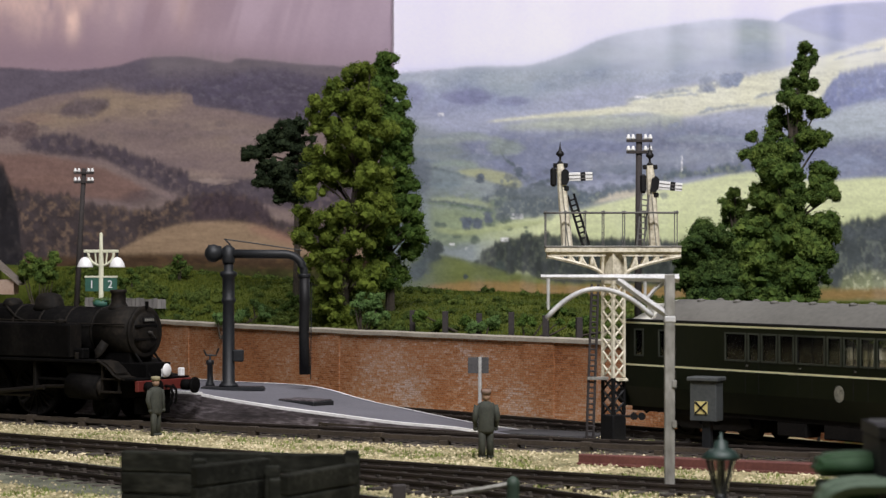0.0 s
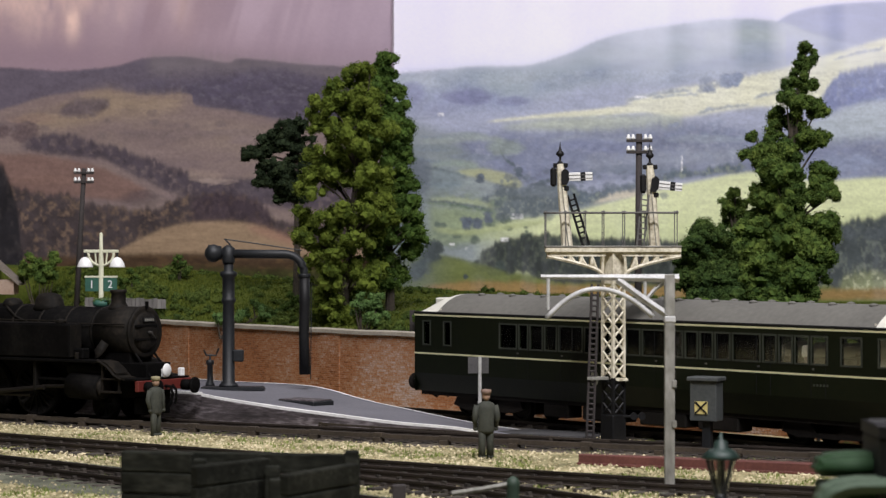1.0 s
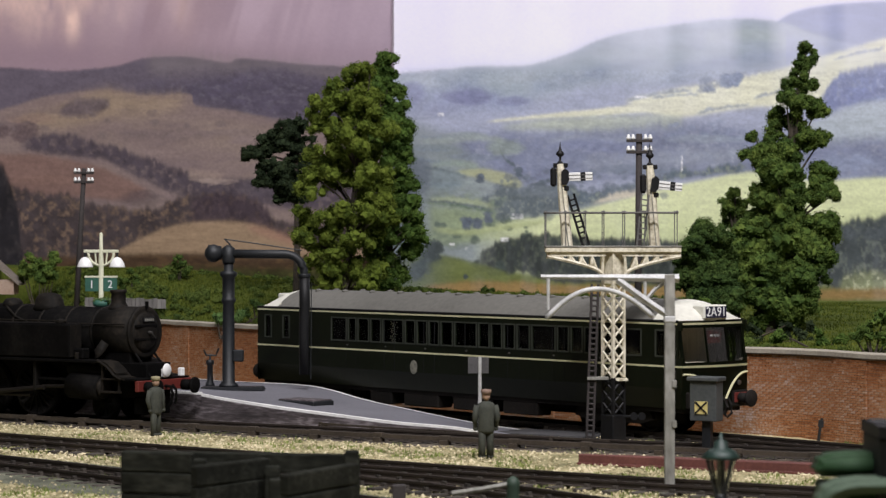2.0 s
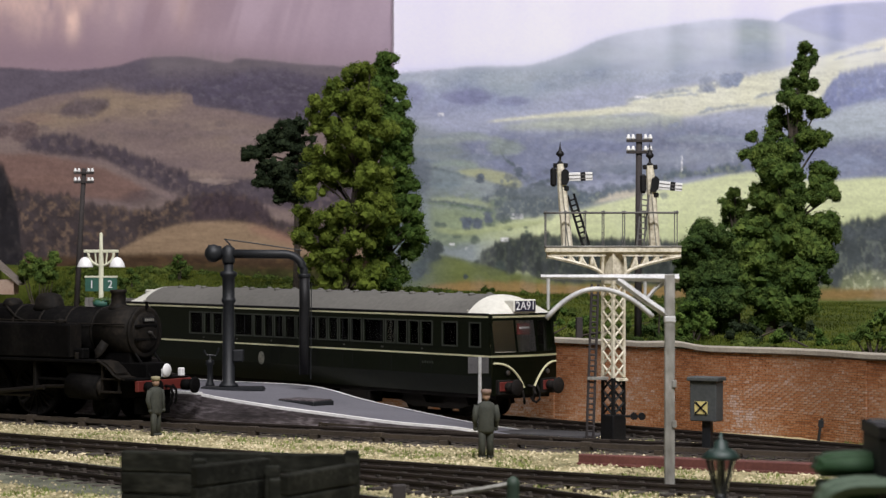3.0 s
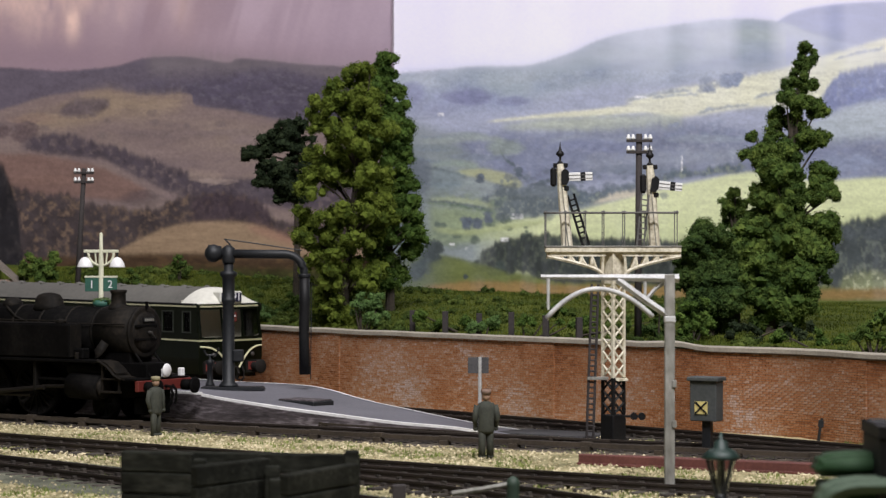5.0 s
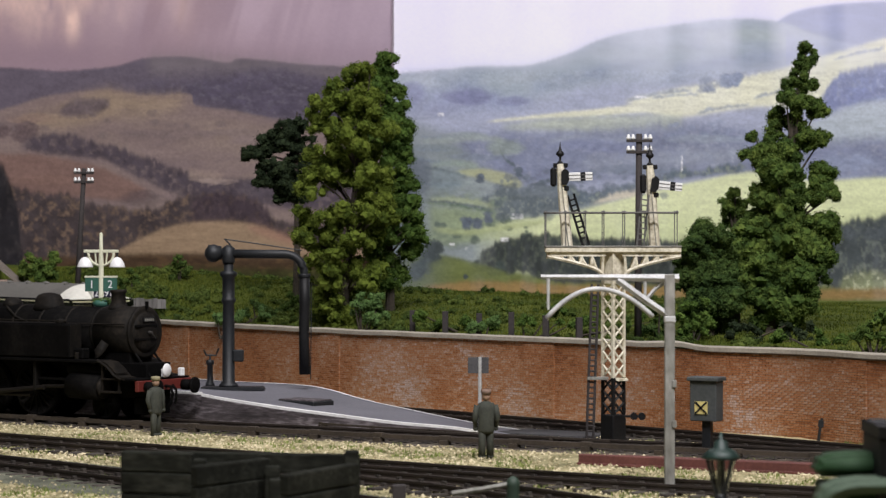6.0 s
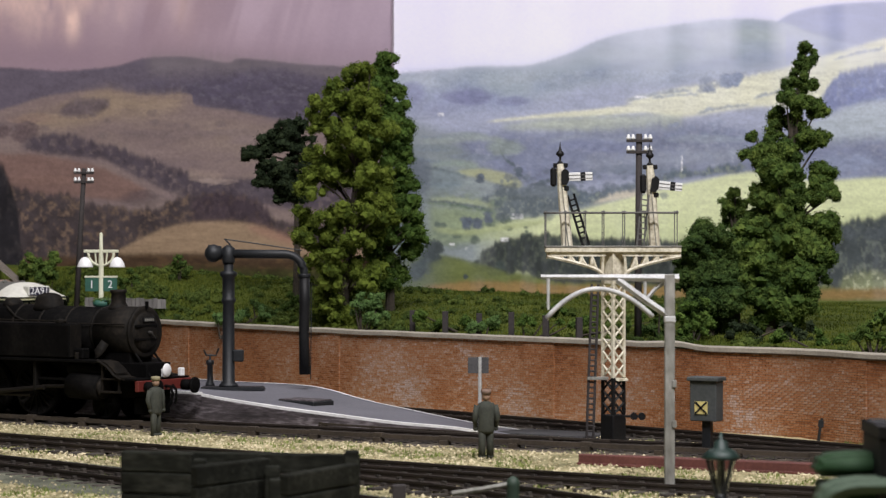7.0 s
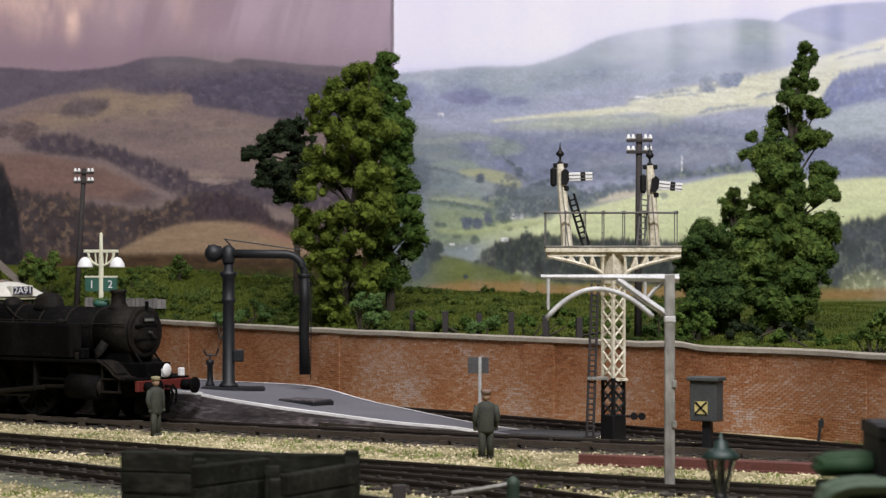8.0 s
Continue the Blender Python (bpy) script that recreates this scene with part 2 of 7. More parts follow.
def sweep(bm, path, section):
    """Sweeps a section of (offset, z) along a plan path."""
    p = np.array(path, float)
    way = np.gradient(p, axis=0)
    way /= np.linalg.norm(way, axis=1)[:, None]
    side = np.stack([-way[:, 1], way[:, 0]], 1)
    rings = [[bm.verts.new((*(q + s * o), z)) for o, z in section] for q, s in zip(p, side)]
    n = len(section)
    for a, b in zip(rings, rings[1:]):
        for k in range(n):
            bm.faces.new((a[k], a[(k + 1) % n], b[(k + 1) % n], b[k]))
    bm.faces.new(rings[0])
    bm.faces.new(list(reversed(rings[-1])))
    bmesh.ops.recalc_face_normals(bm, faces=bm.faces)
    return bm


def along(path, step, start=0.0):
    """Places and headings in degrees at even steps along a path."""
    p = np.array(path, float)
    d = np.concatenate([[0], np.cumsum(np.linalg.norm(np.diff(p, axis=0), axis=1))])
    out = []
    for s in np.arange(start, d[-1], step):
        x, y = np.interp(s, d, p[:, 0]), np.interp(s, d, p[:, 1])
        x2, y2 = np.interp(min(s + 1, d[-1]), d, p[:, 0]), np.interp(min(s + 1, d[-1]), d, p[:, 1])
        x1, y1 = np.interp(max(s - 1, 0), d, p[:, 0]), np.interp(max(s - 1, 0), d, p[:, 1])
        out.append((x, y, math.degrees(math.atan2(y2 - y1, x2 - x1))))
    return out


SLEEPER_MESH = None


def track(label, path, bed=0):
    global SLEEPER_MESH
    base = thing("track", 0, 0, 0, 0, label, "track", kind="structure")
    for o in (-8.25, 8.25):
        s = [(o - 0.45, 0), (o + 0.45, 0), (o + 0.45, -0.7), (o + 0.2, -0.9), (o + 0.2, -1.8), (o + 0.9, -2.1), (o + 0.9, -2.3), (o - 0.9, -2.3),
             (o - 0.9, -2.1), (o - 0.2, -1.8), (o - 0.2, -0.9), (o - 0.45, -0.7)]
        part("rail", sweep(B(), path, s), M_RAIL, base)
    if SLEEPER_MESH is None:
        bm = box(B(), -1.6, 1.6, -15.5, 15.5, -1.3, 0.9, 0.2)
        for o in (-8.25, 8.25):
            for d in (-1.3, 1.3):
                box(bm, -0.8, 0.8, o + d - 0.6, o + d + 0.6, 0.8, 1.9)
        ob = part("sleeper", bm, M_SLEEPER, base)
        SLEEPER_MESH = ob.data
        bpy.data.objects.remove(ob)
    if bed:
        part("trackbed", sweep(B(), path, [(-bed, GROUND - 1), (bed, GROUND - 1), (bed - 3, GROUND + 0.75), (3 - bed, GROUND + 0.75)]), M_GREYBED if bed > 20 else M_BED, base, "dark dirty track bed")
    for x, y, a in along(path, 9.6, 3):
        if -230 < x < 230:
            ob = new("sleeper", SLEEPER_MESH)
            ob.parent = base
            ob.matrix_basis = pose(x * MM, y * MM, -3.2 * MM, 0, 0, a + random.uniform(-1, 1))


def stones():
    """Loose ballast lying over the board, thinner where the track beds are walked."""
    rng = np.random.default_rng(3)
    octa = np.array([(1, 0, 0), (-1, 0, 0), (0, 1, 0), (0, -1, 0), (0, 0, 1), (0, 0, -0.4)], float)
    tri = np.array([(0, 2, 4), (2, 1, 4), (1, 3, 4), (3, 0, 4), (2, 0, 5), (1, 2, 5), (3, 1, 5), (0, 3, 5)])
    count = 26000
    y = 640 + 420 * rng.random(count) ** 0.9
    x = (rng.random(count) * 2 - 1) * (y * 0.19 + 6)
    keep = y < np.array([main_y(v) for v in x]) + 34
    beside = np.array([abs(b - line_at(ENGINE_LINE, a)) for a, b in zip(x, y)])
    keep &= (beside > 20) | (rng.random(count) < 0.25)
    beside = np.array([abs(b - line_at(FRONT, a)) for a, b in zip(x, y)])
    keep &= (beside > 38) | (rng.random(count) < 0.2)
    x, y = x[keep], y[keep]
    size = rng.uniform(0.35, 0.85, len(x))
    turn = rng.random(len(x)) * 6.28
    shape = octa[None] * size[:, None, None] * rng.uniform(0.6, 1.2, (len(x), 6, 1))
    c, s = np.cos(turn)[:, None], np.sin(turn)[:, None]
    v = np.stack([shape[:, :, 0] * c - shape[:, :, 1] * s + x[:, None], shape[:, :, 0] * s + shape[:, :, 1] * c + y[:, None],
                  shape[:, :, 2] * 0.8 + GROUND + 0.25 + rng.uniform(0, 0.4, len(x))[:, None]], 2).reshape(-1, 3)
    f = (tri[None] + (np.arange(len(x)) * 6)[:, None, None]).reshape(-1, 3)
    tagged(quick("ballast_stones", v, f, M_STONES), "loose cream ballast stones between the tracks", "ballast", kind="stuff")


def leaves(name, centres, radii, per, leaf, material, parent=None, seed=1, label="", spread=0.35, shell=(0.7, 1.06)):
    """Clumps of small leaves: each clump a ball shell of tilted four-cornered leaves."""
    rng = np.random.default_rng(seed)
    c = np.repeat(np.asarray(centres, float), per, axis=0)
    r = np.repeat(np.asarray(radii, float), per)
    d = rng.normal(size=(len(c), 3))
    d /= np.linalg.norm(d, axis=1)[:, None]
    place = c + d * (r * rng.uniform(*shell, len(c)))[:, None]
    n = d + rng.normal(size=d.shape) * spread
    n /= np.linalg.norm(n, axis=1)[:, None]
    a = np.cross(n, rng.normal(size=d.shape))
    a /= np.linalg.norm(a, axis=1)[:, None]
    b = np.cross(n, a)
    s = leaf * rng.uniform(0.6, 1.3, len(c))[:, None]
    v = np.stack([place - a * s * 0.9, place - b * s * 0.55 + n * s * 0.2, place + a * s * 0.9, place + b * s * 0.55 + n * s * 0.2], 1).reshape(-1, 3)
    f = np.arange(len(v)).reshape(-1, 4)
    return quick(name, v, f, material, parent, label)


def lumps(name, centres, radii, material, parent=None, seed=1, label=""):
    """Foam foliage: rough many-sided lumps, each with its own uneven skin."""
    rng = np.random.default_rng(seed)
    bm = bmesh.new()
    bmesh.ops.create_icosphere(bm, subdivisions=2, radius=1)
    base = np.array([v.co[:] for v in bm.verts])
    tri = np.array([[v.index for v in f.verts] for f in bm.faces])
    bm.free()
    n = len(centres)
    skin = rng.uniform(0.62, 1.3, (n, len(base), 1))
    stretch = rng.uniform(0.8, 1.2, (n, 1, 3))
    v = (base[None] * skin * stretch * np.asarray(radii, float)[:, None, None] + np.asarray(centres, float)[:, None]).reshape(-1, 3)
    f = (tri[None] + (np.arange(n) * len(base))[:, None, None]).reshape(-1, 3)
    return quick(name, v, f, material, parent, label)


def foliage(name, centres, radii, material, parent=None, seed=1, per=420, leaf=0.5, label=""):
    """Soft model foliage: each clump is a heap of small balls, every ball a dark kernel under a pile of fine fibres."""
    rng = np.random.default_rng(seed)
    heap = 6
    c = np.repeat(np.asarray(centres, float), heap, axis=0)
    r = np.repeat(np.asarray(radii, float), heap)
    d = rng.normal(size=(len(c), 3))
    d /= np.linalg.norm(d, axis=1)[:, None]
    c = c + d * (r * 0.55)[:, None] * np.array((1.1, 1.1, 0.8))
    r = r * rng.uniform(0.45, 0.75, len(r))
    kernel = lumps(name, c, r * 0.74, material, parent, seed, label)
    leaves("leaf_fringe", c, r, max(20, per // heap), leaf, material, kernel, seed, spread=1.1, shell=(0.45, 1.42))
    return kernel


def tufts(name, spots, height, material, seed, label):
    """Grass blades standing at spots (x, y, z)."""
    rng = np.random.default_rng(seed)
    p = np.asarray(spots, float)
    a = rng.random(len(p)) * 6.28
    w = rng.uniform(0.25, 0.5, len(p))
    h = height * rng.uniform(0.5, 1.3, len(p))
    dx, dy = np.cos(a) * w, np.sin(a) * w
    lean = rng.normal(size=(len(p), 2)) * (h * 0.3)[:, None]
    v = np.stack([np.stack([p[:, 0] - dx, p[:, 1] - dy, p[:, 2] - 0.3], 1), np.stack([p[:, 0] + dx, p[:, 1] + dy, p[:, 2] - 0.3], 1),
                  np.stack([p[:, 0] + lean[:, 0], p[:, 1] + lean[:, 1], p[:, 2] + h], 1)], 1).reshape(-1, 3)
    return tagged(quick(name, v, np.arange(len(v)).reshape(-1, 3), material), label, "grass", kind="stuff")


# ---- boundary wall of brick ----
WALL = curve_of([(-420, 1600), (-300, 1450), (-210, 1338), (-144, 1255), (-97, 1192), (-45, 1127), (-11, 1092), (35, 1046), (73, 1004), (101, 970), (134, 939), (161, 898),
                 (200, 850), (260, 782)], 120)
WALL_TOP = 30.5


def wall_top(x):
    """The wall sags and steps slightly along its length."""
    return WALL_TOP + 0.9 * float(np.interp(x, [-300, 80, 94, 103, 135, 300], [0, 0, 0.9, -0.7, -0.4, 0]))


def boundary_wall():
    base = thing("brick_wall", 0, 0, 0, 0, "long orange-red brick boundary wall with pale stone coping", "wall", kind="structure")
    core = sweep(B(), WALL, [(0, GROUND - 1), (5, GROUND - 1), (5, WALL_TOP - 1.6), (0, WALL_TOP - 1.6)])
    part("core", core, M_MORTAR, base)
    # piers stand 1 mm proud of the face
    piers = ((-129, 4), (-52, 11), (41, 13), (152, 14), (-240, 12))
    p = np.array(WALL)
    dist = np.concatenate([[0], np.cumsum(np.linalg.norm(np.diff(p, axis=0), axis=1))])
    pier_spans = []
    for centre, width in piers:
        q0 = float(np.interp(centre, p[:, 0], dist)) - width / 1.5
        pier_spans.append((q0, q0 + round(width / 0.75 / 3.02) * 3.02))
    brick_v = np.array([(x, y, z) for x in (-1.4, 1.4) for y in (-0.45, 0.6) for z in (-0.37, 0.37)], float)
    brick_f = [(0, 1, 3, 2), (4, 6, 7, 5), (0, 4, 5, 1), (2, 3, 7, 6), (1, 5, 7, 3), (0, 2, 6, 4)]
    one = bpy.data.meshes.new("brick")
    one.from_pydata((brick_v * MM).tolist(), [], brick_f)
    one.materials.append(M_BRICK)
    verts, faces = [], []
    rng = np.random.default_rng(9)
    first, end = float(np.interp(-250, p[:, 0], dist)), float(np.interp(215, p[:, 0], dist))
    cuts = [first] + [c for span in sorted(pier_spans) for c in span] + [end]
    for row in range(36):
        z = GROUND + 0.1 + row * 0.96
        for stretch, (s0, s1) in enumerate(zip(cuts, cuts[1:])):
            proud = 0.55 if stretch % 2 else 0.0
            joints = [s0] + list(np.arange(s0 + (1.51 if row % 2 else 3.02), s1 - 0.5, 3.02)) + [s1]
            for q0, q1 in zip(joints, joints[1:]):
                s = (q0 + q1) / 2
                x, y = np.interp(s, dist, p[:, 0]), np.interp(s, dist, p[:, 1])
                x2, y2 = np.interp(s + 1, dist, p[:, 0]), np.interp(s + 1, dist, p[:, 1])
                a = math.atan2(y2 - y, x2 - x)
                o = -0.1 - proud + rng.uniform(-0.06, 0.06)
                px, py = x - math.sin(a) * o, y + math.cos(a) * o
                if z + 0.5 >= wall_top(x) - 1.5:
                    continue
                whole = q1 - q0 > 2.9
                if whole and 10 <= row < 22 and 118 < x < 160:
                    ob = new("brick", one)
                    ob.parent = base
                    ob.matrix_basis = pose(px * MM, py * MM, z * MM, 0, 0, math.degrees(a))
                else:
                    c, n = math.cos(a), math.sin(a)
                    k, f_ = len(verts), (q1 - q0 - 0.22) / 2.8
                    verts += [(px + v[0] * f_ * c - v[1] * n, py + v[0] * f_ * n + v[1] * c, z + v[2]) for v in brick_v]
                    faces += [tuple(i + k for i in f) for f in brick_f]
    rest = quick("brick_courses", verts, faces, M_BRICKS, base, "weathered courses of small orange-red bricks")
    tagged(rest, kind="stuff")
    # coping, in lengths
    step = 9
    for i in range(0, len(WALL) - step, step):
        seg = WALL[i:i + step + 1]
        bm = B()
        p2 = np.array(seg)
        sweep(bm, p2, [(-1.7, -1.6), (6.4, -1.6), (6.4, 0), (5.8, 0.35), (-1.2, 0.35), (-1.7, 0)])
        for v in bm.verts:
            v.co.z += wall_top(v.co.x) + 0.25 * noise.noise(Vector((v.co.x / 15, 3, 0)))
        part("coping", bm, M_COPING, base)


# ---- platform with its ramp ----
NEAR = curve_of([(-420, 1245, 10), (-280, 1136, 10), (-115, 1010, 10), (-99.7, 998, 9.5), (-87.7, 991, 7.9), (-64, 978, 5.2), (-41, 965, 3.2), (-18, 952, 1.3), (6, 938.7, 0.2), (22, 931, -2.4)], 91)
FAR = curve_of([(-420, 1440, 9.3), (-260, 1268, 9.3), (-130, 1126, 9.3), (-116, 1111, 9.3), (-96, 1089, 9.2), (-57, 1057, 9.0), (-34, 1033, 5.0), (-19.7, 1017, 2.9), (13.8, 981.5, -1.4), (33, 961, -2.6)], 91)


def platform():
    base = thing("platform", 0, 0, 0, 0, "grey tarmac station platform ramping down, with white painted edges", "platform", kind="structure")
    bm = B()
    rows = []
    for a, b in zip(NEAR, FAR):
        rows.append([bm.verts.new((*(a[:2]), -5)), bm.verts.new(a), *[bm.verts.new(a + (b - a) * k / 6) for k in range(1, 6)], bm.verts.new(b), bm.verts.new((*(b[:2]), -5))])
    for r, q in zip(rows, rows[1:]):
        for k in range(8):
            bm.faces.new((r[k], r[k + 1], q[k + 1], q[k]))
    bmesh.ops.recalc_face_normals(bm, faces=bm.faces)
    part("deck", bm, M_TARMAC, base)
    for name, path, inward in (("edge_line", NEAR, 1), ("edge_line", FAR, -1)):
        bm = B()
        last = None
        for a, b in zip(NEAR, FAR):
            e = (b - a) / np.linalg.norm(b - a) * inward
            q = (a if inward > 0 else b)
            w = 2.3 if inward > 0 else 2.1
            now = [bm.verts.new((*(q - e * 0.3)[:2], q[2] - 1.3)), bm.verts.new((*(q - e * 0.3)[:2], q[2] + 0.25)), bm.verts.new((*(q + e * w)[:2], q[2] + (b - a)[2] / np.linalg.norm(b - a) * w * inward + 0.25))]
            if last:
                for k in range(2):
                    bm.faces.new((last[k], last[k + 1], now[k + 1], now[k]))
            last = now
        bmesh.ops.recalc_face_normals(bm, faces=bm.faces)
        part(name, bm, M_EDGE, base)
    bm = B()
    last = None
    for a in NEAR:
        now = [bm.verts.new((a[0] - 0.5, a[1] - 0.6, -4.5)), bm.verts.new((a[0] - 0.4, a[1] - 0.5, a[2] - 0.7))]
        if last:
            bm.faces.new((last[0], last[1], now[1], now[0]))
        last = now
    part("face", bm, M_PLATWALL, base)


# ---- embankment behind the wall ----
def bank_z(x, y):
    """Rises from behind the wall to the backscene, higher towards the left end."""
    edge = np.interp(x, WALL[:, 0], WALL[:, 1]) + 4
    far = max(1.0, 1395 - edge)
    f = min(1.0, max(0.0, (y - edge) / far))
    top = float(np.interp(x, [-330, -150, -60, 0, 80, 200, 300], [58, 54, 46, 43, 40, 36, 36]))
    return 26.5 + (top - 26.5) * min(1, f * 1.5) ** 0.8 + 1.6 * noise.noise(Vector((x / 22, y / 22, 1)))


def embankment():
    n, k = 200, 90
    verts = []
    for j in range(k):
        for i in range(n):
            x = -400 + 760 * i / (n - 1)
            edge = float(np.interp(x, WALL[:, 0], WALL[:, 1])) + 3.5
            y = edge + (1540 - edge) * j / (k - 1)
            verts.append((x, y, bank_z(x, y) if j else 24))
    faces = [(j * n + i, j * n + i + 1, (j + 1) * n + i + 1, (j + 1) * n + i) for j in range(k - 1) for i in range(n - 1)]
    base = quick("embankment", verts, faces, M_GRASS)
    tagged(base, "grassy green embankment behind the brick wall", "embankment", kind="structure")
    rng = np.random.default_rng(5)
    spots = []
    while len(spots) < 60000:
        x = rng.uniform(-230, 230)
        edge = float(np.interp(x, WALL[:, 0], WALL[:, 1])) + 5
        y = edge + (1395 - edge) * rng.random() ** 1.3
        spots.append((x, y, bank_z(x, y)))
    tufts("bank_grass", spots, 1.1, M_BLADES, 6, "rough green grass on the embankment")


room()
ground_sheet()
for label, path, bed in (("main line track of rusty rails beside the wall", MAIN, 15), ("siding track in front of the platform", ENGINE_LINE, 19),
                    ("running line of dark rails in pale ballast", SECOND, 0), ("diverging siding track with rusty rails", BRANCH, 0), ("front siding track with rusty rails", FRONT, 30)):
    track(label, path, bed)
stones()
platform()
embankment()
boundary_wall()

# ---- printed backscene on two boards ----
CORNER = (-28.7, 1400)
LEFT_TURN = -20.0


def lattice_noise(x, y, seed):
    """Smooth value noise on a unit lattice, for whole arrays."""
    xi, yi = np.floor(x).astype(np.int64), np.floor(y).astype(np.int64)
    fx, fy = x - xi, y - yi
    fx, fy = fx * fx * (3 - 2 * fx), fy * fy * (3 - 2 * fy)

    def h(a, b):
        v = (a * 374761393 + b * 668265263 + seed * 974634777) & 0x7FFFFFFF
        v = ((v ^ (v >> 13)) * 1274126177) & 0x7FFFFFFF
        return ((v ^ (v >> 16)) & 0xFFFF) / 65535.0
    top = h(xi, yi) * (1 - fx) + h(xi + 1, yi) * fx
    low = h(xi, yi + 1) * (1 - fx) + h(xi + 1, yi + 1) * fx
    return top * (1 - fy) + low * fy


def cloudy(x, y, sx, sy, seed, octaves=3):
    """Layered noise round zero, of features sx by sy."""
    out, amp, total = 0.0, 1.0, 0.0
    for k in range(octaves):
        out = out + amp * (lattice_noise(x / sx * 2 ** k + 31.7 * k, y / sy * 2 ** k + 17.3 * k, seed + k) - 0.5)
        total += amp
        amp *= 0.55
    return out * 2 / total


def linear(c):
    c = np.array(c, float) / 255
    return np.where(c <= 0.04045, c / 12.92, ((c + 0.055) / 1.055) ** 2.4)


class Print:
    """A landscape print laid down in washes, far to near, on a fine grid. x runs right and y down, in print units."""

    def __init__(self, x, y, ground):
        self.x, self.y = x, y
        self.c = np.ones((*x.shape, 3)) * linear(ground)

    def wash(self, mask, colour, grain=0.08, sx=14, sy=5, seed=0):
        tone = 1 + grain * cloudy(self.x, self.y, sx, sy, seed) * 2 + grain * 0.8 * cloudy(self.x, self.y, sx * 6, sy * 7, seed + 9)
        paint = linear(colour)[None, None] * tone[..., None]
        self.c = self.c * (1 - mask[..., None]) + paint * mask[..., None]

    def curve(self, points, rough, seed):
        p = curve_of(points, 120)
        base = np.interp(self.x, p[:, 0], p[:, 1])
        if rough:
            base = base - rough * (np.abs(cloudy(self.x, 0 * self.x + seed, 11, 1, seed, 3)) * 1.6 + 0.6 * cloudy(self.x, 0 * self.x, 40, 1, seed + 3, 2))
        return base

    def below(self, points, rough=0.0, soft=1.5, seed=0):
        return 1 / (1 + np.exp(-np.clip((self.y - self.curve(points, rough, seed)) / soft, -30, 30)))

    def between(self, top, low, rough=0.0, soft=1.5, seed=0):
        a, b = self.below(top, rough, soft, seed), self.below(low, rough * 0.5, soft, seed + 5)
        fade = max(6.0, min(26.0, (top[-1][0] - top[0][0]) * 0.12))
        ends = np.clip((self.x - top[0][0]) / fade, 0, 1) * np.clip((top[-1][0] - self.x) / fade, 0, 1)
        return np.clip(a - b, 0, 1) * ends * ends * (3 - 2 * ends)

    def wood(self, mask, dark, light, seed, sx=7, sy=8):
        self.wash(mask, dark, 0.2, sx * 2, sy * 2, seed)
        lumps = np.clip(cloudy(self.x, self.y, sx, sy, seed + 20, 3) * 1.6 + 0.05, 0, 1)
        self.wash(mask * lumps, light, 0.15, sx, sy, seed + 30)

    def hedge(self, points, width, colour, seed):
        top = [(a, b - width) for a, b in points]
        self.wash(self.between(top, points, width * 0.9, 0.9, seed) * 0.85, colour, 0.2, 5, 5, seed)

    def dots(self, count, box_, size, colour, seed, strength=0.75):
        rng = np.random.default_rng(seed)
        for _ in range(count):
            cx, cy, r = rng.uniform(box_[0], box_[2]), rng.uniform(box_[1], box_[3]), rng.uniform(*size)
            wide = r * rng.uniform(1, 1.8)
            i = np.flatnonzero(np.abs(self.y[:, 0] - cy) < 2 * r)
            j = np.flatnonzero(np.abs(self.x[0] - cx) < 2 * wide)
            if len(i) and len(j):
                part_ = (slice(i[0], i[-1] + 1), slice(j[0], j[-1] + 1))
                px, py = self.x[part_], self.y[part_]
                m = np.clip(1.35 - ((px - cx) / wide) ** 2 - ((py - cy) / r) ** 2 + 0.5 * cloudy(px, py, 4, 4, seed, 2), 0, 1)[..., None] * strength
                tone = 1 + 0.3 * cloudy(px, py, 4, 4, seed + 3, 2)[..., None]
                self.c[part_] = self.c[part_] * (1 - m) + linear(colour) * tone * m


